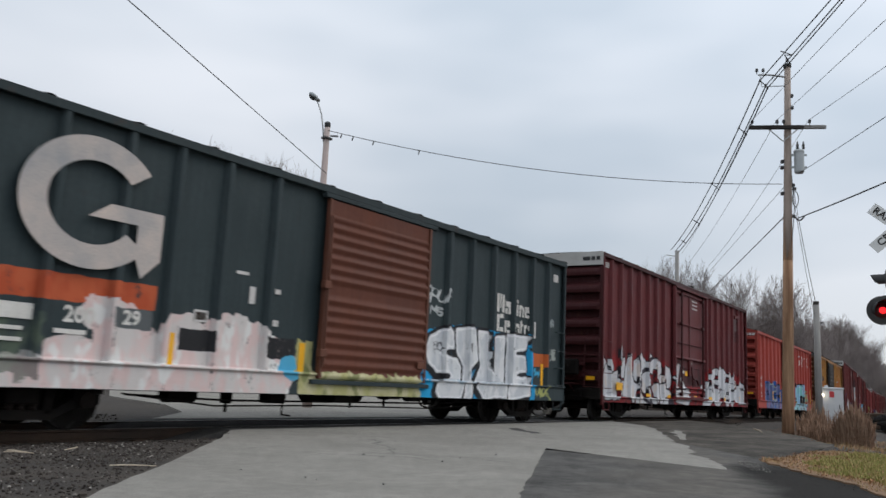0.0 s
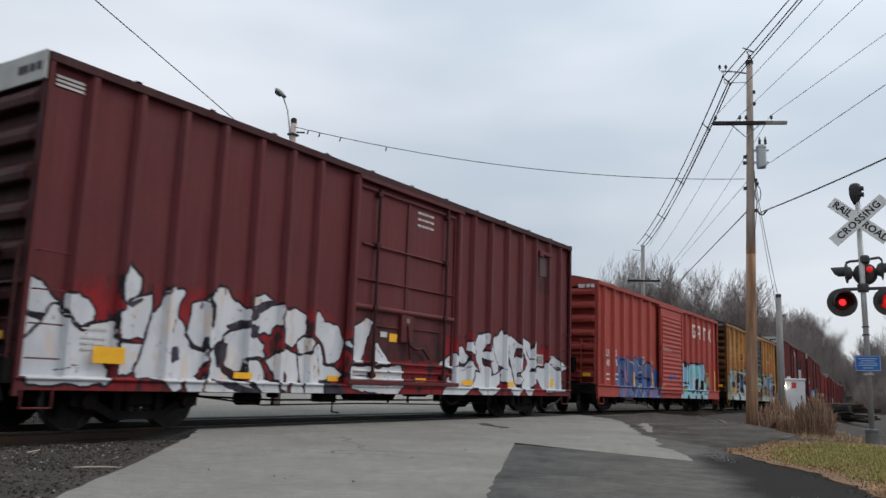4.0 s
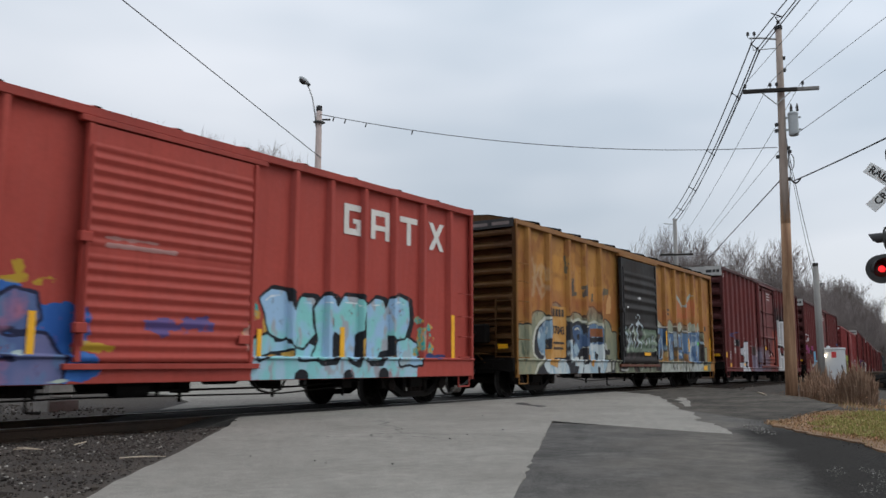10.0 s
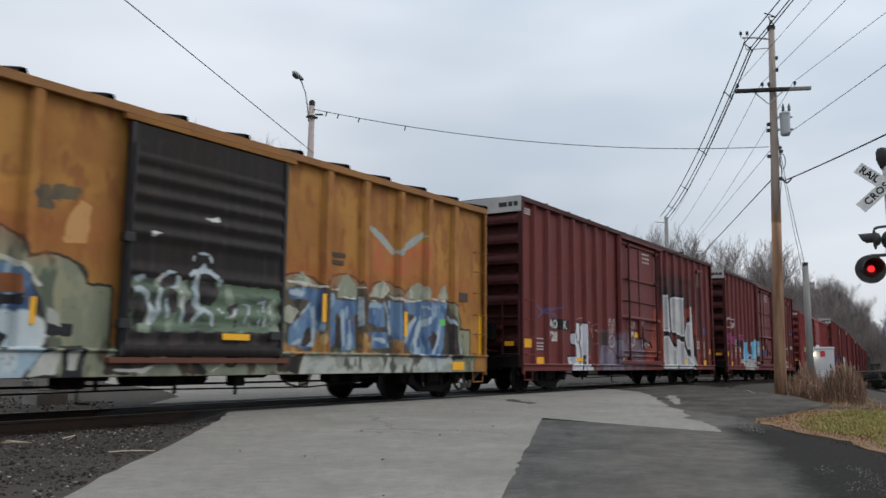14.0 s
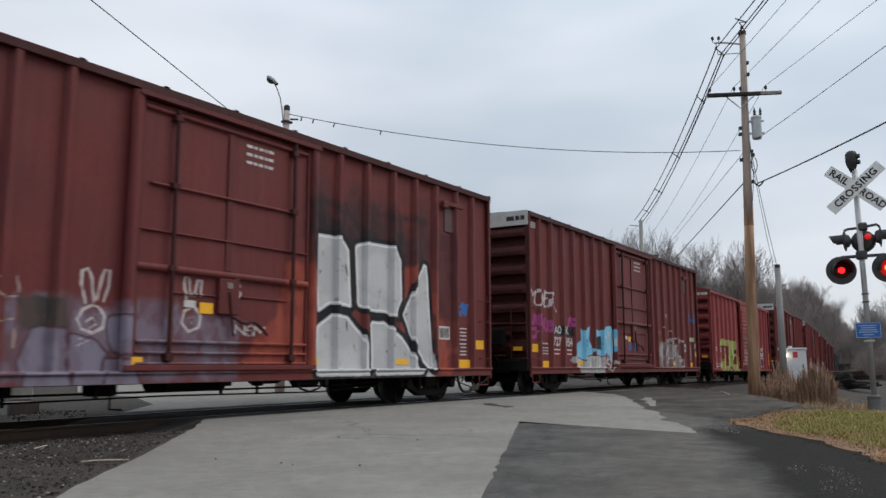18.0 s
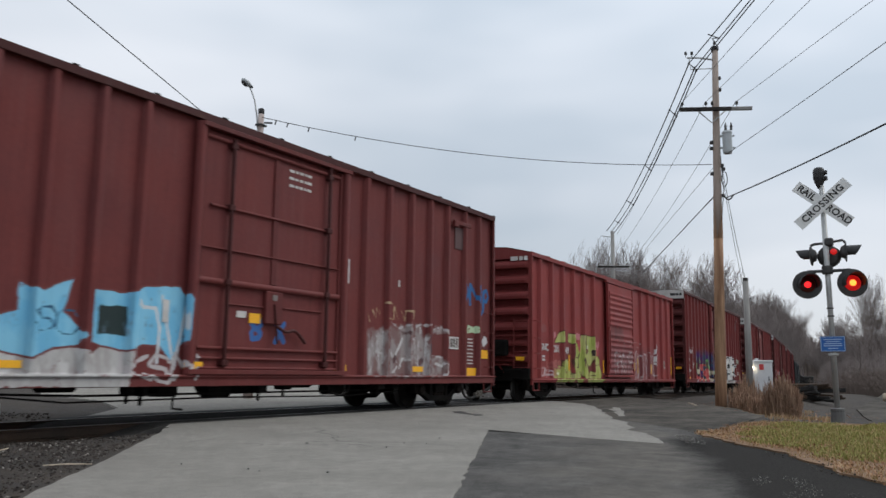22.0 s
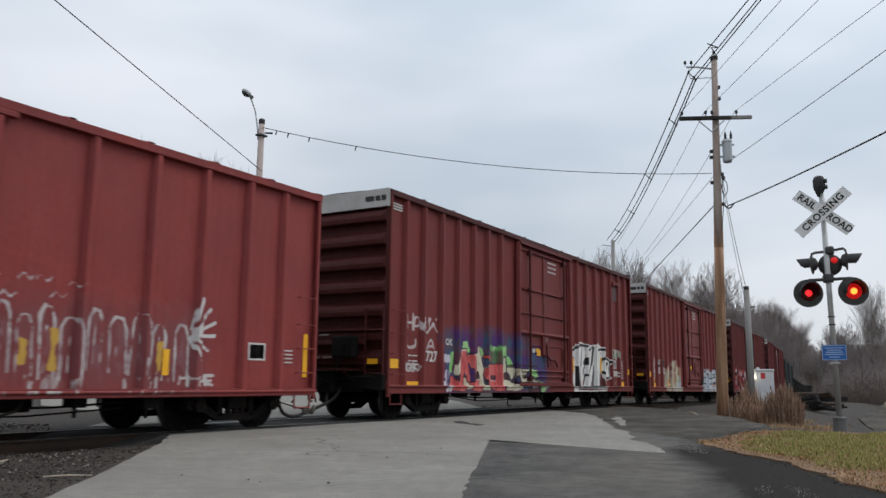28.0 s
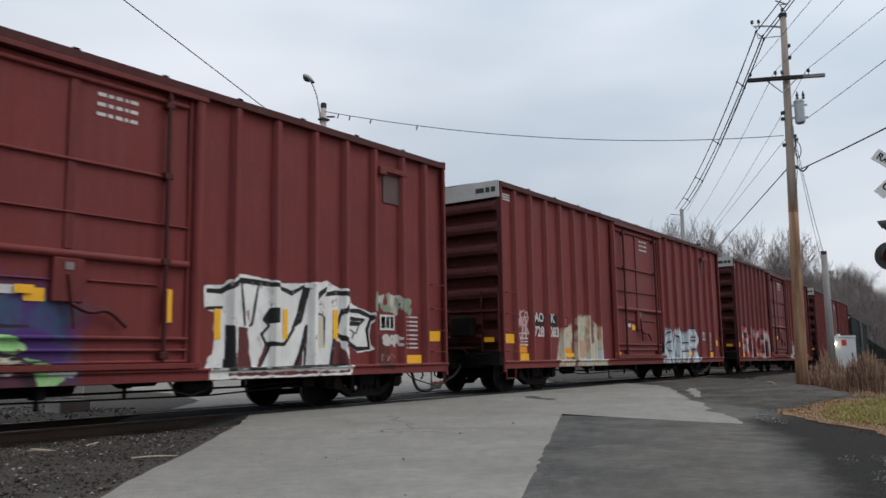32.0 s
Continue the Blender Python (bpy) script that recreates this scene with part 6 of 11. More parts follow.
    if dtype == "corrugated":
        nr = spec.get("door_ribs", 20)
        zz = np.array(sorted(set(np.round(np.concatenate([[zb + (zt - zb) * (i + f) / nr for f in (0, 0.2, 0.45, 0.65)] for i in range(nr)] + [[zt]]), 4).tolist())))

        def ddep(X, Zc):
            ph = ((Zc - zb) / (zt - zb) * nr) % 1.0
            r = np.interp(ph, [0, 0.2, 0.45, 0.65, 1.0], [0, 1, 1, 0, 0])
            plain_band = ((Zc - zb) / (zt - zb) * nr > nr - 1.6) | (np.abs((Zc - zb) / (zt - zb) * nr - nr * 0.47) < 0.5)
            return -HALF - 0.05 - 0.032 * np.where(plain_band, 0.0, r) * ((X > d0 + 0.07) & (X < d1 - 0.07))
    else:
        zz = np.concatenate([np.linspace(zb, high, int((high - zb) / fine)), np.linspace(high + 0.05, zt, int((zt - high) / 0.09))])

        def ddep(X, Zc):
            return np.full(X.shape, -HALF + 0.055) + 0.004 * np.sin(X * 3 + Zc * 2)
    door = sheet("door", dcols, zz, ddep, spec.get("door_pieces", pieces), dm, car, spec.get("door_label", ""))
    door.matrix_basis = Matrix.Translation((x0, 0, 0))
    front = -HALF - 0.05 if dtype == "corrugated" else -HALF + 0.055
    # door frame bars, rails and locks, in the door's own space
    for xx in (d0, d1 - 0.07):
        part("stile", Geo().box(xx, xx + 0.07, front - 0.035, front + 0.06, zb, zt, 0.006), fm, door)
    part("door_rail", Geo().box(x0 + d0 - 0.15, x0 + d1 + 0.15, -HALF - 0.075, -HALF + 0.05, zb - 0.10, zb - 0.02, 0.006), spec.get("rail_mat") or trim, car)
    part("door_track", Geo().box(x0 + d0 - 0.1, x0 + d1 + 0.2, -HALF - 0.075, -HALF + 0.05, zt + 0.02, zt + 0.10, 0.006), trim, car)
    if dtype == "plug":
        for xx in (d0 - 0.16, d1 + 0.02):
            post = sheet("door_post", np.array([xx, xx + 0.005, xx + 0.135, xx + 0.14]), np.arange(ledge + 0.02, zt + 0.12, 0.05), lambda X, Zc: np.where((X < xx + 0.003) | (X > xx + 0.137), -HALF + 0.06, -HALF - 0.05), pieces, body, car)
            post.matrix_basis = Matrix.Translation((x0, 0, 0))
        for z, hv, out, a, b in ((0.84, 0.05, 0.05, 0.06, 0.0), (1.0, 0.05, 0.05, 0.06, 0.0), (1.16, 0.06, 0.06, 0.06, 0.0), (1.91, 0.035, 0.035, 0.68, 2.10), (1.93, 0.035, 0.035, 2.06, 0.5), (2.22, 0.11, 0.075, 0.0, 0.0), (2.81, 0.035, 0.045, 0.0, 0.0), (3.51, 0.05, 0.05, 0.2, 0.36), (4.64, 0.07, 0.05, 0.05, 0.05)):
            sheet("rib", np.arange(d0 + a + 0.01, d1 - b, 0.05), np.array([z, z + 0.006, z + hv - 0.006, z + hv]), lambda X, Zc: np.where((Zc < z + 0.003) | (Zc > z + hv - 0.003), front + 0.01, front - out), pieces, dm, door)
        for xx, z1 in ((d0 + 0.62, zt - 0.05), (d1 - 0.46, zt + 0.06)):
            part("lock_rod", Geo().tube([(xx, front - 0.085, zb + 0.02), (xx, front - 0.085, z1)], 0.034, 8), shade_grime, door, "dark vertical lock rod")
            for z in (0.95, 2.28, 3.54, 4.60):
                part("keeper", Geo().box(xx - 0.07, xx + 0.07, front - 0.12, front + 0.01, z - 0.05, z + 0.05, 0.012), shade_grime, door)
        part("meeting_bar", Geo().box(d0 + 1.70, d0 + 1.83, front - 0.03, front + 0.01, 2.34, zt - 0.1, 0.008), fm, door)
        part("gear_box", Geo().box(d0 + 1.55, d0 + 1.98, front - 0.08, front + 0.01, 1.64, 2.22, 0.015), fm, door)
        part("handle", Geo().tube(rounded([(d0 + 1.8, front - 0.10, 1.62), (d0 + 2.05, front - 0.12, 1.50), (d0 + 2.3, front - 0.10, 1.58), (d0 + 2.6, front - 0.09, 1.34)]), 0.03, 8).tube([(d0 + 1.75, front - 0.09, 2.0), (d0 + 1.85, front - 0.1, 1.3)], 0.02, 6), shade_grime, door, "dark locking lever")
        part("placard", Geo().box(d0 + 1.22, d0 + 1.49, front - 0.012, front - 0.006, 1.64, 1.81), M["yellow"], door, "small yellow placard")
        part("placard", Geo().box(d0 + 0.92, d0 + 1.14, front - 0.012, front - 0.006, 1.72, 1.83), M["stencil"], door, "small white placard")
        part("placard", Geo().box(d0 + 1.70, d0 + 1.82, front - 0.092, front - 0.086, 2.06, 2.16), M["dim_stencil"], door)
        for z in (4.22, 4.36, 4.50):
            g = Geo()
            for o, q in ((0.0, 0.13), (0.17, 0.07), (0.28, 0.10), (0.42, 0.05), (0.50, 0.12)):
                g.box(d0 + 2.1 + o, d0 + 2.1 + o + q, front - 0.008, front - 0.004, z, z + 0.05)
            part("stencil", g, M["stencil"], door, "line of white stencilling")
    else:
        part("latch", Geo().tube([(d0 + 0.05, front - 0.07, zb + 0.2), (d0 + 0.05, front - 0.07, zt - 0.3)], 0.02, 8), fm, door)
        for z in (1.3, 2.5):
            part("keeper", Geo().box(d0 - 0.06, d0 + 0.12, front - 0.09, front + 0.02, z - 0.07, z + 0.07, 0.012), fm, door)
        part("handle", Geo().box(d1 - 0.32, d1 - 0.1, front - 0.06, front - 0.03, zb + 0.28, zb + 0.42, 0.01), fm, door)
    # roof-end vent panel on the tall cars
    if spec.get("tall"):
        part("roof_hatch_frame", Geo().box(x0 + L - 2.15, x0 + L - 1.30, -HALF - 0.01, -HALF + 0.05, H - 0.50, H - 0.40, 0.008).box(x0 + L - 2.2, x0 + L - 2.0, -HALF - 0.05, -HALF + 0.05, H - 0.58, H - 0.44, 0.01), trim, car)
        part("dark_panel", Geo().box(x0 + L - 1.98, x0 + L - 1.40, -HALF + rh - 0.020, -HALF + rh - 0.004, H - 1.10, H - 0.55, 0.004), M["panel_grey"], car, "dull grey repainted panel")
        for z in (H - 0.26, H - 0.32, H - 0.38):
            part("stencil", Geo().box(x0 + 0.16, x0 + 0.58, -HALF + rh - 0.010, -HALF + rh - 0.005, z, z + 0.035), M["stencil"], car)
    # ladder rungs at both near corners
    rung = Geo().tube([(0, 0.03, 0), (0, -0.06, 0), (0.42, -0.06, 0), (0.42, 0.03, 0)], 0.011, 6)
    rung_me = rung.mesh("grab_iron", trim)
    for xx in (0.12, L - 0.56):
        for z in (0.98, 1.42, 1.86, 2.36) + ((2.85, 3.3) if spec.get("ladder") else ()):
            part("grab_iron", rung_me, None, car, m=Matrix.Translation((x0 + xx, -HALF, z)))
        part("step", Geo().tube([(x0 + xx, -HALF + 0.02, SILL), (x0 + xx, -HALF + 0.02, SILL - 0.25), (x0 + xx + 0.42, -HALF + 0.02, SILL - 0.25), (x0 + xx + 0.42, -HALF + 0.02, SILL)], 0.018, 6), trim, car)
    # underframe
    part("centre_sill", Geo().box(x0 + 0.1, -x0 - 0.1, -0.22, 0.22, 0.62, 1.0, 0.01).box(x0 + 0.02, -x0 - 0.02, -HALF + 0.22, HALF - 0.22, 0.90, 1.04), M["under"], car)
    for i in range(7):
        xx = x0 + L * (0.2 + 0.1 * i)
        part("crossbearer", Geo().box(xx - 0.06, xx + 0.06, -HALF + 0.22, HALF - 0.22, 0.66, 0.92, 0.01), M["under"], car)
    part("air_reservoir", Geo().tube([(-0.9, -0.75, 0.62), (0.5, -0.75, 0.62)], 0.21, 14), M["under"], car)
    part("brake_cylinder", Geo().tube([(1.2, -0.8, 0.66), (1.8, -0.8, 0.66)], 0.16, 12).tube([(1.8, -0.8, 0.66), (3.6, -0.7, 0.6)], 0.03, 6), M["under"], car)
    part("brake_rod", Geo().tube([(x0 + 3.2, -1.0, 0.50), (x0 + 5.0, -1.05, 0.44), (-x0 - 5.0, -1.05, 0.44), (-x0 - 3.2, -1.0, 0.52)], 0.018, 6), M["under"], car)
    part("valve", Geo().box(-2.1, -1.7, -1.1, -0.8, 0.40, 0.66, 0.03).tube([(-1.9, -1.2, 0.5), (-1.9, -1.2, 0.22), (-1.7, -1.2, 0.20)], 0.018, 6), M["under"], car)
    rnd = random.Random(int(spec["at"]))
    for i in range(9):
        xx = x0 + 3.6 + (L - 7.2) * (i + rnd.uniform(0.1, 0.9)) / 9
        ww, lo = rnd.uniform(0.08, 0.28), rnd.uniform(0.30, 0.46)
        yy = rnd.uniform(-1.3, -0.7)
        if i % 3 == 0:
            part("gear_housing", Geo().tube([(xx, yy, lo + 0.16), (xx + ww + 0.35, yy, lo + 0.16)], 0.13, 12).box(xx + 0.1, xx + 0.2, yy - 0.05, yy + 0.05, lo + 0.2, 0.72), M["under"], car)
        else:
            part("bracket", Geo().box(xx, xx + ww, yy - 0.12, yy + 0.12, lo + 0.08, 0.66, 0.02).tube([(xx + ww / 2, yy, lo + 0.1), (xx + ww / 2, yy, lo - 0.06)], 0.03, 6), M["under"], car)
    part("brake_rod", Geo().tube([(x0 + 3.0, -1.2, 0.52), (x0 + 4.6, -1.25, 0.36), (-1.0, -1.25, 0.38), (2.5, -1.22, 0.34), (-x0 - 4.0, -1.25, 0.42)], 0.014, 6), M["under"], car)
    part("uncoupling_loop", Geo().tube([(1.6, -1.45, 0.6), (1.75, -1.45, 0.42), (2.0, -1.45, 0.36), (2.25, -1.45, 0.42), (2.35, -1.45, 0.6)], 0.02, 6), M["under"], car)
    # couplers and hoses
    for s in (-1, 1):
        e, hg = s * L / 2, half_gap(spec["at"], L, s)
        out = lambda d: e + s * d
        box = lambda g, a, b, y0, y1, z0, z1, c: g.box(min(out(a), out(b)), max(out(a), out(b)), y0, y1, z0, z1, c)
        g = box(Geo(), -0.3, hg - 0.25, -0.11, 0.11, 0.70, 0.90, 0.02)
        g = box(g, hg - 0.34, hg - 0.02, -0.2 if s > 0 else -0.12, 0.12 if s > 0 else 0.2, 0.64, 0.98, 0.05)
        cp = part("coupler", g, M["truck"], car)
        part("draft_box", box(box(Geo(), -0.25, 0.38, -0.34, 0.34, 0.58, 1.02, 0.03), 0.0, 0.14, -0.95, -0.34, 0.60, 0.86, 0.02), M["under"], car)
        if s > 0:
            path = [(0.12, -0.40, 0.74), (0.20, -0.44, 0.50), (0.26, -0.45, 0.30), (0.42, -0.44, 0.15), (hg * 0.72, -0.41, 0.12), (hg - 0.05, -0.38, 0.20)]
        else:
            path = [(0.10, -0.40, 0.74), (0.24, -0.42, 0.56), (0.48, -0.42, 0.40), (hg * 0.72, -0.40, 0.30), (hg - 0.05, -0.38, 0.22)]
        part("air_hose", Geo().tube(rounded([(out(d), y, z) for d, y, z in path]), 0.034, 8), M["hose"], cp, smooth=True)
        part("angle_cock", box(Geo(), 0.02, 0.16, -0.47, -0.33, 0.70, 0.84, 0.03).tube([(out(0.1), -0.4, 0.84), (out(0.2), -0.5, 0.92)], 0.02, 6), M["under"], cp)
        part("gladhand", box(box(Geo(), hg - 0.12, hg - 0.02, -0.46, -0.32, 0.15, 0.28, 0.03), hg - 0.1, hg - 0.04, -0.49, -0.42, 0.20, 0.34, 0.02), M["glad"], cp, "pale worn hose coupling")
        part("chain", Geo().tube(rounded([(out(0.12), -0.3, 0.66), (out(0.22), -0.32, 0.46), (out(hg * 0.5), -0.34, 0.36), (out(hg - 0.1), -0.36, 0.26)]), 0.014, 5), M["under"], cp)
        part("cut_lever", Geo().tube([(out(0.10), -HALF + 0.06, 0.44), (out(0.12), -HALF + 0.12, 0.64), (out(0.14), -1.1, 0.70), (out(0.2), -0.4, 0.72), (out(hg * 0.6), -0.15, 0.92)], 0.016, 6), M["under"], cp)
        part("release_rod", Geo().tube([(out(hg - 0.22), -0.16, 0.66), (out(hg - 0.2), -0.2, 0.45), (out(hg - 0.3), -0.22, 0.40)], 0.02, 6), M["under"], cp)
    # reflectors, stencils
    for rx0, rx1, rz0, rz1 in spec.get("tape", []):
        on = -HALF + (rh if not any(abs(r - (rx0 + rx1) / 2) < rw + (rx1 - rx0) / 2 for r in ribs) else 0.0)
        if d0 < (rx0 + rx1) / 2 < d1:
            on = front - 0.036
        part("reflector", Geo().box(x0 + rx0, x0 + rx1, on - 0.010, on - 0.004, rz0, rz1), M["yellow"], car, "yellow reflector strip")
    for rx0, rx1, rz0, rz1, mk in spec.get("marks", []):
        part("stencil", Geo().box(x0 + rx0, x0 + rx1, -HALF + rh - 0.010, -HALF + rh - 0.004, rz0, rz1), M[mk], car)
    for word, tx, tz, size, mk in spec.get("words", []):
        part("lettering", text_mesh(word, size, M[mk]), None, car, m=Matrix.Translation((x0 + tx, -HALF + rh - 0.008, tz)))
    # trucks
    if not SHARED:
        SHARED["t"] = truck_parts()
    frame_me, bolster, springs, wheels = SHARED["t"]
    for s in (-1, 1):
        tx = s * (L / 2 - spec.get("inset", 2.15 if spec.get("tall") else 1.62))
        tr = part("truck", bolster, None, car, "black two-axle truck", m=Matrix.Translation((tx, 0, 0)))
        for turn in (0, 180):
            part("side_frame", frame_me, None, tr, m=pose(0, 0, 0, 0, 0, turn))
        for x in (-0.15, 0.0, 0.15):
            part("spring", springs, None, tr, m=Matrix.Translation((x, 0, 0)))
        for w in (-0.86, 0.86):
            ws = part("wheelset", wheels, None, tr, m=Matrix.Translation((w, 0, 0.42)))
            if spec.get("rolls", True):
                WHEELS.append((ws, w))
    CARS.append((car, spec["at"], L))
    return car


def gondola(L, H, at, c1, c2, label):
    car = thing("gondola_car", label, "gondola", "freight train")
    x0 = -L / 2
    m1 = plain("gondola_paint", c1, c2, 0.8, 0.75)
    g = Geo().box(x0, -x0, -1.5, -1.44, 1.0, H, 0.01).box(x0, -x0, 1.44, 1.5, 1.0, H, 0.01).box(x0, x0 + 0.06, -1.44, 1.44, 1.0, H).box(-x0 - 0.06, -x0, -1.44, 1.44, 1.0, H).box(x0, -x0, -1.44, 1.44, 0.95, 1.05)
    part("body", g, m1, car)
    for i in range(12):
        xx = x0 + 0.4 + (L - 0.8) * i / 11
        part("side_post", Geo().box(xx - 0.07, xx + 0.07, -1.58, -1.5, 0.95, H - 0.06, 0.01), m1, car)
    part("top_rail", Geo().box(x0 - 0.03, -x0 + 0.03, -1.58, -1.42, H - 0.06, H + 0.08, 0.015), m1, car)
    part("centre_sill", Geo().box(x0 + 0.1, -x0 - 0.1, -0.25, 0.25, 0.6, 0.95), M["under"], car)
    frame_me, bolster, springs, wheels = SHARED["t"]
    for s in (-1, 1):
        tr = part("truck", bolster, None, car, m=Matrix.Translation((s * (L / 2 - 1.9), 0, 0)))
        for turn in (0, 180):
            part("side_frame", frame_me, None, tr, m=pose(0, 0, 0, 0, 0, turn))
        for w in (-0.86, 0.86):
            part("wheelset", wheels, None, tr, m=Matrix.Translation((w, 0, 0.42)))
    CARS.append((car, at, L))


M["brown_frame"] = plain("brown_door_frame", (0.105, 0.036, 0.020), (0.14, 0.05, 0.028), 2.0, 0.7)
M["white_old"] = plain("dirty_white_plate", (0.36, 0.35, 0.33), (0.52, 0.51, 0.49), 1.5, 0.7, bump=0.05)
M["panel_grey"] = plain("dull_grey_panel", (0.085, 0.045, 0.046), (0.115, 0.068, 0.068), 2.0, 0.7, bump=0)
M["orange"] = plain("orange_band_paint", (0.36, 0.075, 0.03), (0.44, 0.11, 0.045), 1.5, 0.7, bump=0)
M["pale"] = plain("pale_logo_paint", (0.30, 0.31, 0.32), (0.66, 0.54, 0.47), 1.1, 0.7, bump=0)
M["dark_bar"] = plain("dark_stencil_paint", (0.05, 0.03, 0.02), (0.09, 0.06, 0.04), 3.0, 0.7, bump=0)

WHITE, SILVER, BLACK = (0.62, 0.62, 0.62), (0.42, 0.43, 0.44), (0.02, 0.02, 0.022)
MAROON, MAROON2 = (0.112, 0.029, 0.028), (0.145, 0.039, 0.035)
PLUG_RIBS = [0.70, 1.48, 2.30, 3.10, 3.92, 4.70, 5.46, 11.10, 11.97, 12.85, 13.65, 14.45, 15.30, 16.05]


def plug_car(at, L, pieces, label, c1=MAROON, c2=MAROON2, words=(), marks=(), tape=None, **more):
    """The tall fifty-foot cars with plug doors."""
    tape = tape if tape is not None else [(0.86, 1.32, 0.72, 0.93), (0.16, 0.64, 1.17, 1.39), (3.32, 3.81, 0.83, 0.93), (6.42, 6.78, 0.85, 0.96), (10.22, 10.60, 0.84, 0.96), (12.96, 13.46, 0.84, 0.96), (15.49, 15.98, 0.74, 0.95), (16.18, 16.62, 1.20, 1.42)]
    small = [(0.92 + o, 0.92 + o + q, z, z + 0.03, "stencil") for z in (1.12, 1.20, 1.28, 1.40) for o, q in ((0, 0.13), (0.17, 0.2))] + [(15.42 + o, 15.42 + o + q, z, z + 0.03, "stencil") for z in (1.05, 1.13, 1.22, 1.30, 1.40, 1.49, 1.57, 1.66) for o, q in ((0, 0.06), (0.11, 0.28))] + [(14.64, 15.08, 1.40, 1.70, "stencil"), (14.68, 14.80, 1.44, 1.66, "dark_bar"), (14.83, 14.92, 1.44, 1.66, "dark_bar"), (14.95, 15.04, 1.44, 1.66, "dark_bar")]
    return boxcar(dict(at=at, L=L, H=5.0, c1=c1, c2=c2, ribs=PLUG_RIBS, door=(6.58, 10.24, "plug"), pieces=pieces, label=label, words=words, marks=small + list(marks), tape=tape, tall=True, end_ribs=7, seams=12, **more))


def band(pts, w):
    """A painted stroke of even width along a few points."""
    a, b = [], []
    for i, p in enumerate(pts):
        q, r = pts[max(i - 1, 0)], pts[min(i + 1, len(pts) - 1)]
        dx, dz = r[0] - q[0], r[1] - q[1]
        n = math.hypot(dx, dz) or 1.0
        h = w * (0.5 if 0 < i < len(pts) - 1 else 0.38)
        a.append((p[0] - dz / n * h, p[1] + dx / n * h))
        b.append((p[0] + dz / n * h, p[1] - dx / n * h))
    return tuple(a + b[::-1])


# rounded silver letters of the first car
LETTER_S = ((10.26, 1.95), (10.7, 2.07), (10.92, 1.94), (10.94, 1.68), (10.64, 1.69), (10.44, 1.64), (10.36, 1.53), (10.46, 1.45), (10.92, 1.41), (11.24, 1.32), (11.38, 1.04), (11.35, 0.82), (11.05, 0.6), (10.31, 0.58), (10.15, 0.71), (10.23, 0.89), (10.76, 0.94), (10.9, 1.06), (10.74, 1.14), (10.25, 1.16), (9.95, 1.34), (9.87, 1.61), (9.99, 1.82))
LETTER_P = ((10.96, 2.05), (11.66, 2.15), (11.94, 1.82), (11.96, 1.55), (11.68, 1.34), (11.49, 1.3), (11.48, 0.6), (11.22, 0.56), (11.28, 0.88), (11.3, 1.32), (11.03, 1.59))
LETTER_U = ((11.86, 2.09), (12.25, 2.09), (12.27, 1.3), (12.4, 1.16), (12.58, 1.24), (12.56, 2.0), (12.98, 2.04), (13.06, 1.27), (13.02, 0.63), (12.57, 0.66), (12.04, 0.59), (11.72, 0.84), (12.0, 1.26))
LETTER_E = ((13.16, 2.1), (14.15, 2.11), (14.07, 1.84), (13.52, 1.76), (13.52, 1.61), (14.01, 1.63), (14.08, 1.3), (13.6, 1.24), (13.6, 1.09), (14.16, 1.09), (14.13, 0.72), (13.15, 0.58), (13.15, 1.43))
SPRAY = [LETTER_S, LETTER_P, LETTER_U, LETTER_E]


# rounded aqua letters of the bright red car
AQUA_Y = ((9.74, 1.88), (9.92, 2.01), (10.21, 1.99), (10.28, 1.78), (10.4, 1.63), (10.54, 1.71), (10.65, 1.93), (10.88, 1.93), (10.98, 1.71), (10.92, 1.42), (10.66, 1.16), (10.42, 1.2), (10.29, 1.4), (10.18, 1.3), (9.93, 1.38), (9.86, 1.65))
AQUA_M = ((11.0, 1.78), (11.18, 1.98), (11.41, 1.96), (11.52, 1.71), (11.72, 2.01), (12.07, 2.01), (12.27, 1.83), (12.16, 1.52), (11.95, 1.41), (11.93, 0.93), (11.72, 1.01), (11.67, 1.4), (11.4, 1.49), (11.29, 0.98), (10.97, 0.97), (11.12, 1.24), (11.04, 1.52))
AQUA_E = ((12.4, 1.89), (12.59, 2.02), (12.78, 2.0), (12.91, 1.76), (13.06, 2.04), (13.3, 2.11), (13.57, 2.05), (13.62, 1.74), (13.48, 1.4), (13.24, 1.37), (12.91, 1.49), (12.92, 1.15), (12.69, 1.12), (12.58, 0.96), (12.32, 0.96), (12.3, 1.62))
ROUND = [AQUA_Y, AQUA_M, AQUA_E]


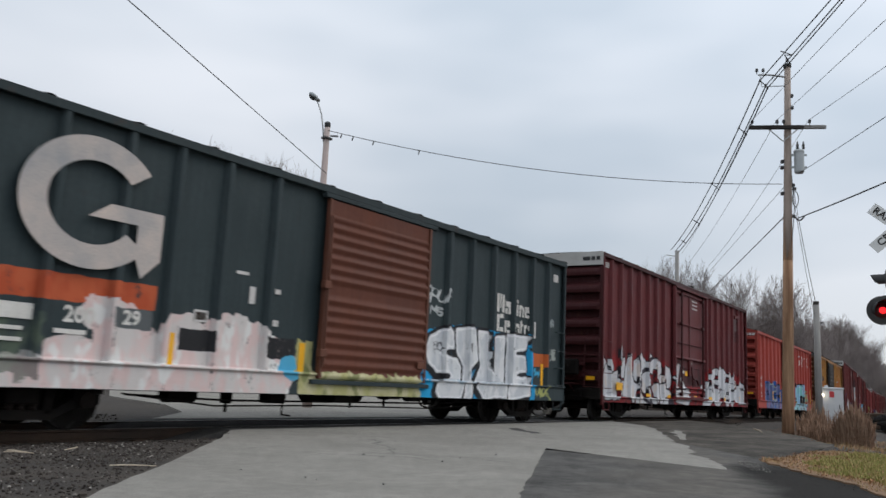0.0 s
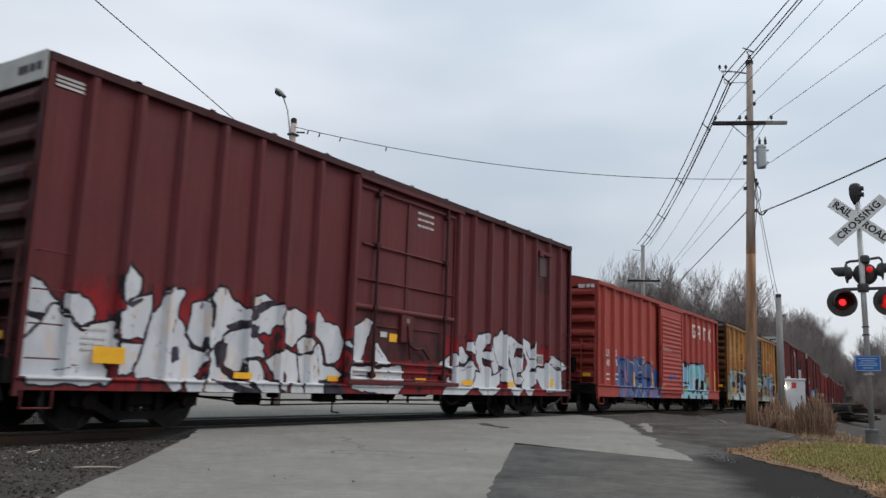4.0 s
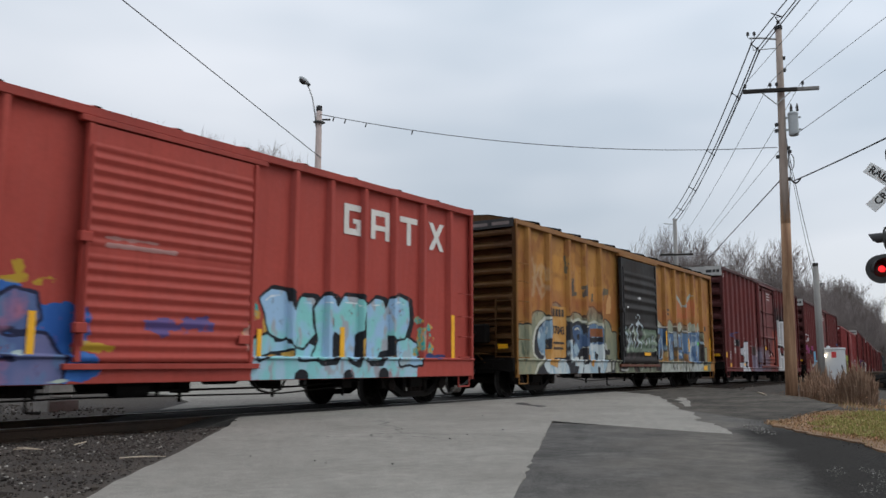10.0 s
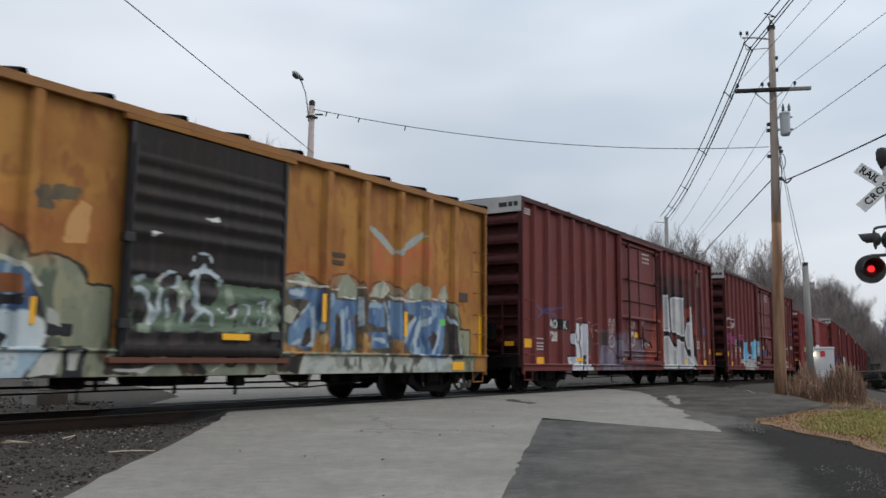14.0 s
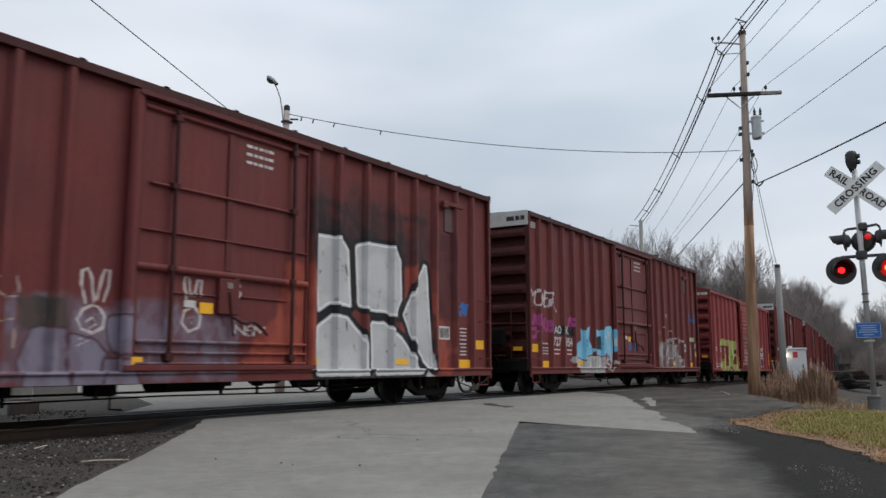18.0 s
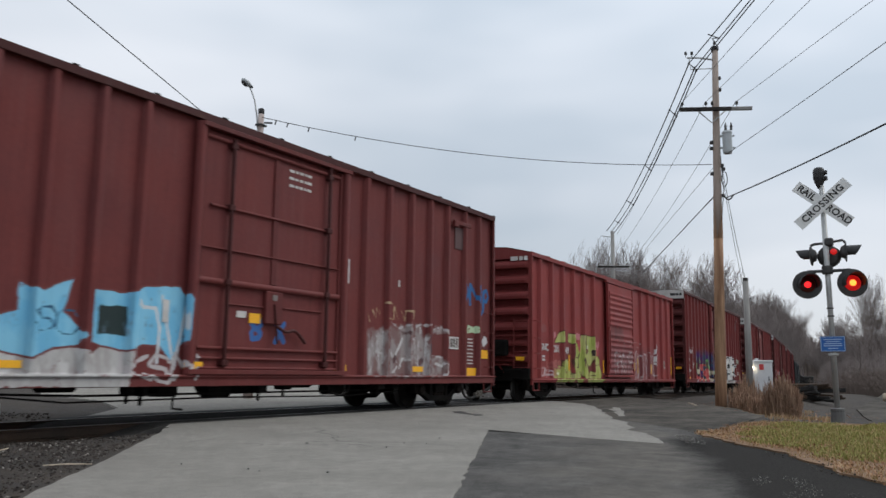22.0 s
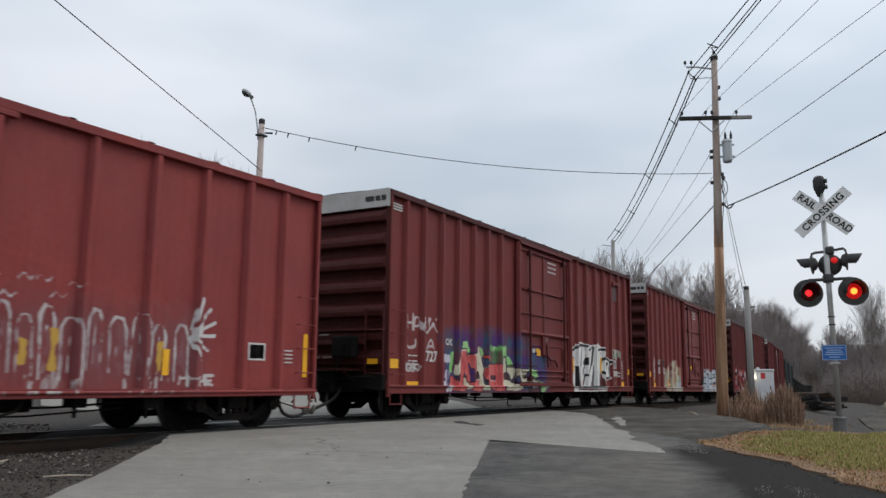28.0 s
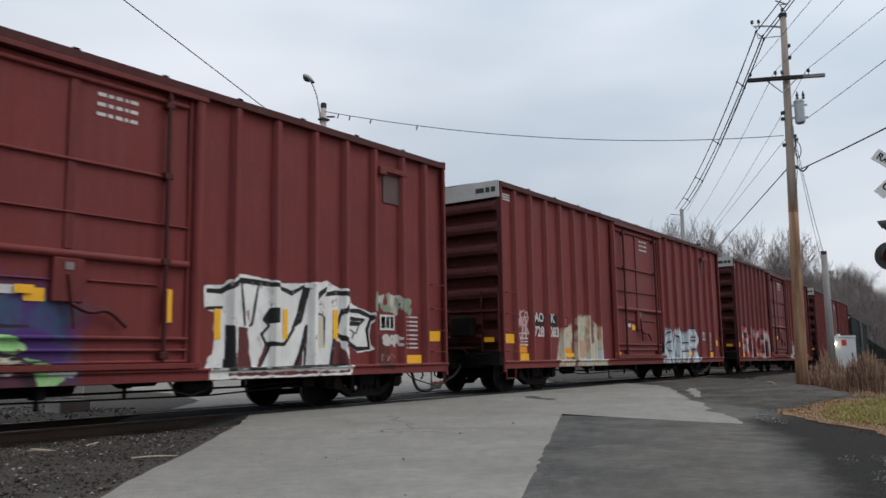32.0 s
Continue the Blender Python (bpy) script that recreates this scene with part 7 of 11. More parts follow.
def build_train():
    # 1: green car with a brown door
    cloud = [(2.35 + 0.39 * i + 0.1 * math.sin(i * 2.7), 1.46 + 0.16 * math.sin(i * 1.9 + 1) - 0.02 * i, 0.30 + 0.06 * math.sin(i * 3.1), 0.24) for i in range(9)] + [(2.6, 1.6, 0.4, 0.22), (4.7, 1.5, 0.55, 0.3), (5.4, 1.05, 0.7, 0.5), (1.35, 0.72, 0.5, 0.3), (2.0, 1.05, 0.4, 0.25)]
    p1 = [dict(boxes=[(0, 3.22, 1.70, 2.06)], fill=(0.42, 0.075, 0.028), fill2=(0.47, 0.10, 0.04)),
          dict(boxes=[(2.3, 5.9, 0.55, 1.42), (0.9, 2.4, 0.55, 0.92)], blobs=cloud, fill=(0.60, 0.56, 0.54), fill2=(0.66, 0.50, 0.48), fill3=(0.70, 0.69, 0.67), rough=2.2, alpha=0.96),
          dict(boxes=[(0.75, 1.55, 0.72, 1.5)], fill=(0.10, 0.13, 0.09), fill2=(0.045, 0.06, 0.06), rough=5.0, alpha=0.7),
          dict(boxes=[(3.68, 4.3, 1.18, 1.50), (5.35, 6.05, 1.14, 1.5)], fill=BLACK, rough=1.2),
          dict(boxes=[(2.55, 3.2, 1.42, 1.70)], fill=(0.10, 0.11, 0.115), rough=1.0),
          dict(blobs=[(5.95, 1.0, 0.22, 0.22)], fill=(0.08, 0.36, 0.55), rough=2.0),
          dict(boxes=[(6.1, 6.5, 0.55, 1.5), (6.3, 9.75, 0.50, 0.98)], fill=(0.40, 0.38, 0.17), fill2=(0.50, 0.47, 0.28), fill3=(0.22, 0.23, 0.10), rough=3.0),
          dict(polys=[((9.6, 1.96), (10.3, 2.04), (10.6, 2.13), (11.65, 2.23), (11.9, 2.16), (12.31, 2.16), (13.1, 2.12), (14.2, 2.21), (14.2, 1.79), (14.44, 1.72), (14.48, 1.25), (14.39, 0.56), (9.59, 0.52), (9.63, 0.9))], blobs=[(9.72, 2.12, 0.12, 0.10), (9.6, 1.0, 0.14, 0.3)], fill=(0.015, 0.30, 0.56), fill2=(0.012, 0.24, 0.48), rough=2.0),
          dict(polys=[tuple((x + dx, z + dz) for x, z in q) for q in SPRAY for dx, dz in ((-0.10, -0.03), (-0.04, 0.0), (-0.07, -0.07))], round=0.05, fill=(0.014, 0.014, 0.016), rough=0.3, line=(0.014, 0.014, 0.016), lw=0.06),
          dict(polys=SPRAY, round=0.05, fill=(0.60, 0.61, 0.62), fill2=(0.50, 0.52, 0.55), fill3=(0.66, 0.66, 0.67), rough=1.2, line=BLACK, lw=0.035, shine=(0.74, 0.74, 0.75)),
          dict(polys=[((11.4, 1.79), (11.58, 1.84), (11.6, 1.64), (11.44, 1.6)), ((12.32, 1.26), (12.4, 1.18), (12.52, 1.26), (12.52, 1.71), (12.34, 1.71))], fill=(0.014, 0.014, 0.016), rough=0.3),
          dict(polys=[band(((9.75, 0.94), (10.3, 0.93), (13.05, 0.95)), 0.05)], fill=(0.30, 0.38, 0.45), fill2=(0.45, 0.46, 0.48), rough=2.0), dict(text="SC", x0=10.1, x1=10.42, z0=1.55, z1=1.78, w=0.016, fill=(0.05, 0.05, 0.06), jig=0.1),
          dict(text="SPUF", x0=9.70, x1=10.72, z0=2.55, z1=2.95, w=0.020, fill=(0.48, 0.50, 0.50), jig=0.1, slant=0.25), dict(text="MS", x0=9.95, x1=10.4, z0=2.3, z1=2.52, w=0.022, fill=(0.40, 0.42, 0.42), jig=0.1),
          dict(boxes=[(14.3, 15.1, 1.42, 1.75)], fill=(0.46, 0.11, 0.03), rough=1.0),
          dict(text="ASZ", x0=15.22, x1=15.62, z0=1.62, z1=1.92, w=0.03, fill=(0.50, 0.50, 0.47), fill2=(0.30, 0.33, 0.30), rough=2.0, jig=0.1, seed=3), dict(text="VR", x0=15.32, x1=15.55, z0=2.42, z1=2.72, w=0.022, fill=(0.26, 0.29, 0.29), jig=0.1, seed=8), dict(text="WX", x0=14.42, x1=15.2, z0=0.6, z1=0.98, w=0.03, fill=(0.34, 0.35, 0.12), fill2=(0.16, 0.18, 0.08), rough=2.0, jig=0.12, seed=12), dict(text="MW", x0=14.35, x1=14.8, z0=1.15, z1=1.38, w=0.02, fill=(0.05, 0.34, 0.55), jig=0.1, seed=5)]
    brown = paint("brown_door", (0.094, 0.030, 0.018), (0.135, 0.044, 0.025), p1, 0.3, 0.12)
    ribs1 = [0.55, 1.55, 2.55, 3.40, 4.32, 5.36, 10.5, 11.42, 12.37, 13.32, 14.24, 15.1]
    car = boxcar(dict(at=3.9, L=16.0, H=4.28, c1=(0.026, 0.042, 0.044), c2=(0.039, 0.058, 0.060), ribs=ribs1, door=(6.5, 9.62, "corrugated"), door_paint=brown, door_frame=M["brown_frame"], door_ribs=17, pieces=p1, door_label="rusty brown corrugated sliding door",
                      label="dark green boxcar with a rusty brown door and graffiti", roof=M["under"], rust=0.1, high=3.1, words=[("200", 2.08, 1.53, 0.30, "cream"), ("29", 2.86, 1.56, 0.28, "cream")],
                      tape=[(3.50, 3.60, 0.95, 1.42), (6.15, 6.29, 0.92, 1.45), (14.85, 14.97, 0.72, 1.5)],
                      marks=[(0.9, 1.45, 1.42, 1.62, "cream"), (3.9, 4.16, 1.62, 1.80, "stencil"), (3.93, 4.13, 1.65, 1.77, "dark_bar"), (4.95, 5.07, 2.0, 2.28, "stencil"), (15.45, 15.7, 3.72, 3.92, "stencil"), (4.65, 4.9, 2.45, 2.5, "stencil"), (5.5, 5.62, 1.68, 1.78, "stencil"), (5.5, 5.62, 2.22, 2.3, "stencil"), (0.95, 1.35, 1.28, 1.33, "cream"), (0.95, 1.35, 1.14, 1.19, "cream"), (1.75, 2.2, 1.28, 1.34, "cream"),
                             (12.6, 12.7, 2.64, 3.08, "cream"), (12.74, 12.8, 2.74, 3.08, "cream"), (12.84, 12.94, 2.64, 3.07, "cream"), (13.01, 13.24, 2.8, 2.93, "cream"), (13.14, 13.24, 2.63, 2.8, "cream"), (13, 13.09, 2.63, 2.76, "cream"), (13.54, 13.61, 2.62, 2.9, "cream"), (13.54, 13.61, 2.94, 3.02, "cream"), (13.67, 13.74, 2.61, 2.9, "cream"), (13.74, 13.82, 2.82, 2.9, "cream"), (13.82, 13.89, 2.61, 2.86, "cream"), (13.95, 14.02, 2.61, 2.89, "cream"), (14.05, 14.15, 2.61, 2.68, "cream"), (14.05, 14.15, 2.74, 2.89, "cream"),
                             (12.62, 12.72, 2.18, 2.58, "cream"), (12.75, 12.9, 2.18, 2.28, "cream"), (12.75, 12.9, 2.5, 2.6, "cream"), (12.98, 13.05, 2.17, 2.46, "cream"), (13.08, 13.22, 2.17, 2.24, "cream"), (13.08, 13.22, 2.31, 2.46, "cream"), (13.46, 13.53, 2.2, 2.43, "cream"), (13.53, 13.66, 2.35, 2.43, "cream"), (13.62, 13.68, 2.2, 2.35, "cream"), (13.74, 13.8, 2.2, 2.52, "cream"), (13.8, 13.87, 2.38, 2.44, "cream"), (13.93, 14, 2.2, 2.42, "cream"), (14, 14.06, 2.35, 2.43, "cream"), (14.12, 14.3, 2.3, 2.42, "cream"), (14.22, 14.3, 2.16, 2.3, "cream"), (14.45, 14.52, 2.13, 2.55, "cream")]))
    # the round broken-ring emblem
    g = Geo()
    n = 44
    a0, a1 = radians(38), radians(322)
    for i in range(n):
        b0, b1 = a0 + (a1 - a0) * i / n, a0 + (a1 - a0) * (i + 1) / n
        g.add([(2.05 + r * 1.06 * math.cos(b), -HALF - 0.002, 3.05 + r * 0.92 * math.sin(b)) for b in (b0, b1) for r in (0.62, 0.98)], [(0, 2, 3, 1)])
    g.add([(x, -HALF - 0.0035, z) for x, z in ((1.98, 2.86), (2.3, 3.08), (3.15, 3.08), (3.15, 2.4), (2.86, 2.12), (2.74, 2.4), (2.74, 2.86))], [(0, 6, 5, 4, 3, 2, 1)])
    part("emblem", g, M["pale"], car, "pale broken-ring emblem", m=Matrix.Translation((-8.0, 0, 0)))

    # 2: tall maroon car covered in white letters
    red = (0.26, 0.012, 0.016)
    p2 = [dict(boxes=[(0.3, 7.2, 0.55, 1.75)], blobs=[(1.2, 1.75, 0.6, 0.35), (2.6, 1.85, 0.7, 0.3), (4.1, 1.85, 0.7, 0.3), (5.6, 1.7, 0.6, 0.4)], edge=0.12, fill=red, fill2=(0.17, 0.012, 0.015), fill3=(0.03, 0.012, 0.014), rough=5.0, alpha=0.92),
          dict(boxes=[(6.9, 10.0, 1.05, 1.75)], blobs=[(7.3, 1.8, 0.5, 0.4), (8.6, 1.75, 0.6, 0.3), (9.6, 1.6, 0.4, 0.5)], fill=(0.016, 0.010, 0.011), fill2=(0.06, 0.014, 0.016), rough=4.0, alpha=0.7, edge=0.25),
          dict(boxes=[(14.46, 15.28, 3.42, 4.45)], fill=(0.05, 0.016, 0.018), fill2=(0.07, 0.022, 0.023), rough=2.0, alpha=0.75, edge=0.04),
          dict(boxes=[(7.4, 9.9, 0.58, 1.25), (9.9, 16.2, 0.55, 1.6)], blobs=[(10.4, 1.6, 0.5, 0.35), (11.1, 1.75, 0.35, 0.3), (12.2, 1.85, 0.4, 0.3), (13.2, 1.95, 0.4, 0.2), (14.2, 1.75, 0.5, 0.3), (15.1, 1.6, 0.4, 0.4)], fill=red, fill2=(0.20, 0.012, 0.015), fill3=(0.03, 0.012, 0.014), rough=4.0, alpha=0.92),
          dict(polys=[((0.01, 2.02), (0.22, 1.97), (0.55, 1.68), (0.76, 1.45), (0.4, 1.48), (0.16, 1.65)), ((-0.02, 1.5), (0.5, 1.44), (0.35, 1.25), (-0.02, 1.32))],
               round=0.03, lw=0.04, line=(0.012, 0.010, 0.014), fill=(0.60, 0.60, 0.62), fill2=(0.53, 0.54, 0.565), rough=1.6),
          dict(polys=[((0.35, 1.46), (0.48, 1.67), (0.66, 1.68), (0.76, 1.55), (0.87, 1.38), (1.08, 1.44), (1.43, 1.51), (1.47, 1.17), (1.26, 1.13), (1.27, 0.96), (1.36, 0.87), (1.33, 0.74), (1.25, 0.69), (0.74, 0.68), (0.18, 0.68), (-0.06, 1.03), (0.2, 1.26)), ((0.65, 1.81), (0.79, 1.84), (0.95, 1.79), (1.05, 1.67), (1.04, 1.55), (0.93, 1.46), (0.78, 1.53), (0.66, 1.64)), ((1.56, 2.43), (1.61, 2.32), (1.73, 2.24), (1.8, 2.13), (1.77, 1.97), (1.68, 1.86), (1.54, 1.8), (1.48, 1.89), (1.46, 2.07), (1.51, 2.27)), ((1.47, 1.66), (1.7, 1.85), (1.98, 1.97), (2.01, 1.88), (1.96, 1.63), (1.94, 1.39), (1.88, 1.26), (1.52, 1.26)), ((1.52, 1.23), (1.89, 1.24), (1.86, 1.04), (1.83, 0.91), (1.67, 0.82), (1.51, 0.85), (1.52, 1.08))], round=0.02, lw=0.04, line=(0.012, 0.010, 0.014), fill=(0.60, 0.60, 0.62), fill2=(0.53, 0.54, 0.565), fill3=(0.60, 0.53, 0.49), rough=1.6, grain=(1.6, 1.6, 0.8)),
          dict(polys=[((2.23, 2.04), (2.33, 2.13), (2.55, 2.09), (2.48, 1.84), (2.47, 1.66), (2.56, 1.6), (2.72, 1.43), (3.05, 1.24), (3.12, 1.2), (3.02, 1.01), (2.85, 0.81), (3.09, 0.58), (2.73, 0.59), (2.59, 0.82), (2.56, 0.63), (2.45, 0.59), (2.29, 0.72), (2.12, 0.78), (1.85, 0.8), (1.83, 0.88), (1.93, 1.12), (1.99, 1.45), (2.06, 1.7), (2.22, 1.83)), ((2.76, 1.91), (3.12, 1.97), (3.14, 1.7), (3.08, 1.45), (3.05, 1.26), (2.84, 1.32), (2.72, 1.49), (2.75, 1.71)), ((3.11, 2.14), (3.22, 2.15), (3.29, 2.23), (3.41, 2.24), (3.51, 2.07), (3.74, 1.98), (3.89, 1.94), (3.9, 1.77), (3.73, 1.72), (3.49, 1.59), (3.36, 1.4), (3.25, 1.32), (3.14, 1.26), (3.09, 1.33), (3.16, 1.64), (3.17, 1.89), (3.09, 2.04)), ((4.05, 2.12), (4.25, 2.2), (4.46, 2.14), (4.16, 1.96), (4.06, 2)), ((3.95, 1.73), (4.19, 1.81), (4.26, 2.02), (4.67, 2.08), (4.73, 1.99), (4.72, 1.79), (4.48, 1.72), (4.46, 1.6), (4.21, 1.59), (4.2, 1.71), (3.97, 1.7))], round=0.02, lw=0.04, line=(0.012, 0.010, 0.014), fill=(0.60, 0.60, 0.62), fill2=(0.53, 0.54, 0.565), fill3=(0.60, 0.53, 0.49), rough=1.6, grain=(1.6, 1.6, 0.8)),
          dict(polys=[((4.73, 1.99), (5.05, 2.04), (5.31, 1.95), (5.35, 1.69), (5.16, 1.47), (5.03, 1.39), (4.87, 1.46), (4.75, 1.7)), ((3.45, 1.46), (3.59, 1.53), (3.9, 1.64), (3.91, 1.45), (4.14, 1.46), (4.32, 1.37), (4.28, 1.24), (4.49, 1.15), (4.41, 1.11), (4.18, 1.17), (3.93, 1.1), (3.94, 0.93), (3.73, 0.93), (3.5, 1.02), (3.51, 1.27)), ((3.14, 1.2), (3.32, 1.27), (3.34, 1.02), (3.4, 0.87), (3.64, 0.77), (3.96, 0.72), (4.14, 0.62), (4.19, 0.56), (3.65, 0.58), (3.18, 0.55), (3.04, 0.61), (3.12, 0.89)), ((3.94, 1.08), (4.23, 1.09), (4.38, 0.78), (4.59, 0.72), (4.65, 0.55), (4.34, 0.55), (4.13, 0.71), (3.95, 0.84)), ((4.41, 1.11), (4.66, 1.25), (4.82, 1.32), (5.15, 1.23), (5.27, 0.96), (5.2, 0.79), (5.26, 0.56), (4.97, 0.56), (4.95, 0.9), (4.84, 1), (4.76, 0.89), (4.86, 0.59), (4.75, 0.66), (4.63, 0.89), (4.52, 0.98))], round=0.02, lw=0.04, line=(0.012, 0.010, 0.014), fill=(0.60, 0.60, 0.62), fill2=(0.53, 0.54, 0.565), fill3=(0.60, 0.53, 0.49), rough=1.6, grain=(1.6, 1.6, 0.8)),
          dict(polys=[((5.2, 1.27), (5.47, 1.42), (5.7, 1.46), (5.82, 1.36), (5.83, 1.08), (6.12, 1.09), (6.37, 0.93), (6.02, 0.83), (5.76, 0.83), (5.86, 0.57), (5.35, 0.57), (5.28, 0.9)), ((5.56, 1.91), (5.67, 2.03), (5.85, 1.88), (6.24, 1.81), (6.41, 1.53), (6.35, 1.31), (6.15, 1.16), (5.97, 1.16), (5.87, 1.48), (5.63, 1.63), (5.57, 1.77)), ((5.14, 1.45), (5.36, 1.54), (5.58, 1.49), (5.42, 1.35), (5.23, 1.3)), ((6.58, 1.8), (7.04, 2.03), (7.21, 1.98), (7.03, 1.63), (6.97, 1.33), (6.86, 1.11), (6.61, 1.1)), ((6.52, 1.07), (6.98, 1.08), (7.4, 1.12), (8.25, 1.15), (8.33, 0.84), (8.09, 0.56), (7.42, 0.61), (6.62, 0.7)), ((7.29, 1.54), (7.42, 1.57), (7.83, 1.21), (7.43, 1.17))], round=0.02, lw=0.04, line=(0.012, 0.010, 0.014), fill=(0.60, 0.60, 0.62), fill2=(0.53, 0.54, 0.565), fill3=(0.60, 0.53, 0.49), rough=1.6, grain=(1.6, 1.6, 0.8)),
          dict(polys=[((11.52, 2.03), (11.63, 2.09), (11.94, 2.1), (11.87, 2.05)), ((11.91, 1.82), (11.95, 2.06), (12, 1.95), (11.85, 1.7)), ((11.79, 1.54), (11.98, 1.44), (11.92, 1.34), (11.77, 1.41)), ((12.95, 1.53), (13.17, 1.4), (13.32, 1.15), (13.1, 1.25)), ((12.56, 1.31), (12.76, 1.3), (12.86, 1.21), (12.67, 1.18)), ((14.23, 1.32), (14.53, 1.43), (14.62, 1.35), (14.38, 1.22)), ((13, 1.78), (13.06, 1.93), (13.16, 1.64), (13.08, 1.59))], round=0.02, fill=(0.013, 0.010, 0.016), fill2=(0.04, 0.02, 0.03), rough=1.0),
          dict(polys=[((9.76, 1.26), (9.9, 1.35), (10.18, 1.44), (10.34, 1.52), (10.37, 1.44), (10.47, 1.43), (10.63, 1.39), (10.74, 1.31), (10.9, 1.3), (11.06, 1.37), (11.14, 1.31), (11.23, 1.31), (11.4, 1.25), (11.58, 1.16), (11.61, 1.04), (11.42, 0.97), (11.31, 0.98), (11.2, 0.92), (11.07, 0.79), (11.05, 0.72), (10.85, 0.62), (10.75, 0.57), (9.83, 0.55), (9.91, 0.68), (9.96, 0.81), (10.08, 0.9), (10.19, 1), (10.28, 1.14), (10, 1.21)), ((10.66, 1.67), (10.74, 1.7), (10.86, 1.6), (11.02, 1.47), (10.96, 1.37), (10.85, 1.31), (10.69, 1.34), (10.6, 1.38), (10.67, 1.5))], round=0.015, lw=0.045, line=(0.012, 0.010, 0.014), fill=(0.62, 0.63, 0.655), fill2=(0.55, 0.56, 0.59), fill3=(0.60, 0.59, 0.60), rough=1.4, grain=(1.6, 1.6, 0.8)),
          dict(polys=[((10.98, 1.65), (11.02, 1.78), (11.16, 1.83), (11.28, 1.79), (11.31, 1.65), (11.39, 1.63), (11.39, 1.81), (11.52, 2), (11.94, 2.08), (11.91, 1.85), (11.75, 1.7), (11.71, 1.6), (12.09, 1.65), (12.22, 1.56), (12.29, 1.45), (12.02, 1.42), (11.91, 1.48), (11.67, 1.49), (11.74, 1.33), (11.93, 1.23), (12.06, 1.14), (12.1, 0.98), (12.63, 1.18), (12.68, 0.99), (12.59, 0.88), (12.4, 0.75), (12.34, 0.69), (12.1, 0.59), (11.62, 0.59), (11.44, 0.68), (11.32, 0.79), (11.42, 0.97), (11.46, 1.14), (11.67, 1.1), (11.57, 1.28), (11.45, 1.41), (11.39, 1.56), (11.15, 1.61))], round=0.015, lw=0.045, line=(0.012, 0.010, 0.014), fill=(0.62, 0.63, 0.655), fill2=(0.55, 0.56, 0.59), fill3=(0.60, 0.59, 0.60), rough=1.4, grain=(1.6, 1.6, 0.8)),
          dict(polys=[((12.04, 1.72), (12.14, 1.84), (12.22, 1.78), (12.34, 1.64), (12.26, 1.85), (12.29, 1.97), (12.51, 2.09), (12.68, 2.21), (12.75, 2.11), (12.89, 2.02), (12.93, 1.87), (12.85, 1.75), (13.05, 1.64), (12.97, 1.56), (12.95, 1.44), (13.1, 1.34), (13.24, 1.25), (13.4, 1.06), (13.44, 0.91), (13.5, 0.81), (13.65, 0.71), (13.52, 0.58), (13.22, 0.58), (13.14, 0.69), (12.97, 0.8), (12.92, 0.9), (12.71, 0.95), (12.7, 1.18), (12.86, 1.21), (12.75, 1.38), (12.69, 1.32), (12.5, 1.35), (12.54, 1.18), (12.31, 1.12), (12.24, 1.26), (12.11, 1.35))], round=0.015, lw=0.045, line=(0.012, 0.010, 0.014), fill=(0.62, 0.63, 0.655), fill2=(0.55, 0.56, 0.59), fill3=(0.60, 0.59, 0.60), rough=1.4, grain=(1.6, 1.6, 0.8)),
          dict(polys=[((12.98, 2.03), (13.19, 2.08), (13.43, 2.01), (13.58, 1.92), (13.68, 1.83), (13.47, 1.79), (13.39, 1.66), (13.37, 1.51), (13.52, 1.56), (13.67, 1.52), (13.69, 1.67), (13.87, 1.63), (13.91, 1.48), (13.8, 1.32), (13.63, 1.19), (13.73, 1.01), (13.56, 0.86), (13.43, 1.01), (13.32, 1.2), (13.23, 1.42), (13.15, 1.59), (13.07, 1.79)), ((14.46, 1.22), (14.79, 1.34), (15.22, 1.27), (15.23, 1.43), (15.33, 1.58), (15.48, 1.44), (15.67, 1.39), (15.77, 1.51), (16, 1.45), (16.08, 1.39), (16.17, 1.24), (16.21, 1.01), (16.32, 0.9), (16.32, 0.7), (15.13, 0.7), (14.9, 0.88), (14.74, 1.04), (14.56, 1.03))], round=0.015, lw=0.045, line=(0.012, 0.010, 0.014), fill=(0.62, 0.63, 0.655), fill2=(0.55, 0.56, 0.59), fill3=(0.60, 0.59, 0.60), rough=1.4, grain=(1.6, 1.6, 0.8)),
          dict(polys=[((13.74, 1.83), (13.75, 2.09), (13.81, 2.17), (13.91, 2.05), (14.13, 2.02), (14.29, 1.95), (14.36, 1.71), (14.5, 2.04), (14.59, 2), (14.54, 1.56), (14.41, 1.54), (14.57, 1.46), (14.38, 1.29), (14.22, 1.18), (14.38, 1.22), (14.55, 1.14), (14.51, 0.98), (14.36, 0.82), (14.26, 0.61), (14.06, 0.57), (13.83, 0.73), (13.73, 0.91), (13.85, 1.02), (13.62, 1.11), (13.81, 1.2), (14.02, 1.23), (14.17, 1.39), (14.13, 1.54), (13.9, 1.74)), ((15.55, 1.5), (15.66, 1.64), (15.94, 1.61), (16.06, 1.47), (16.05, 1.35), (15.82, 1.42)), ((16.11, 1.58), (16.33, 1.54), (16.7, 1.38), (16.4, 1.33), (16.17, 1.25))], round=0.015, lw=0.045, line=(0.012, 0.010, 0.014), fill=(0.62, 0.63, 0.655), fill2=(0.55, 0.56, 0.59), fill3=(0.60, 0.59, 0.60), rough=1.4, grain=(1.6, 1.6, 0.8)),
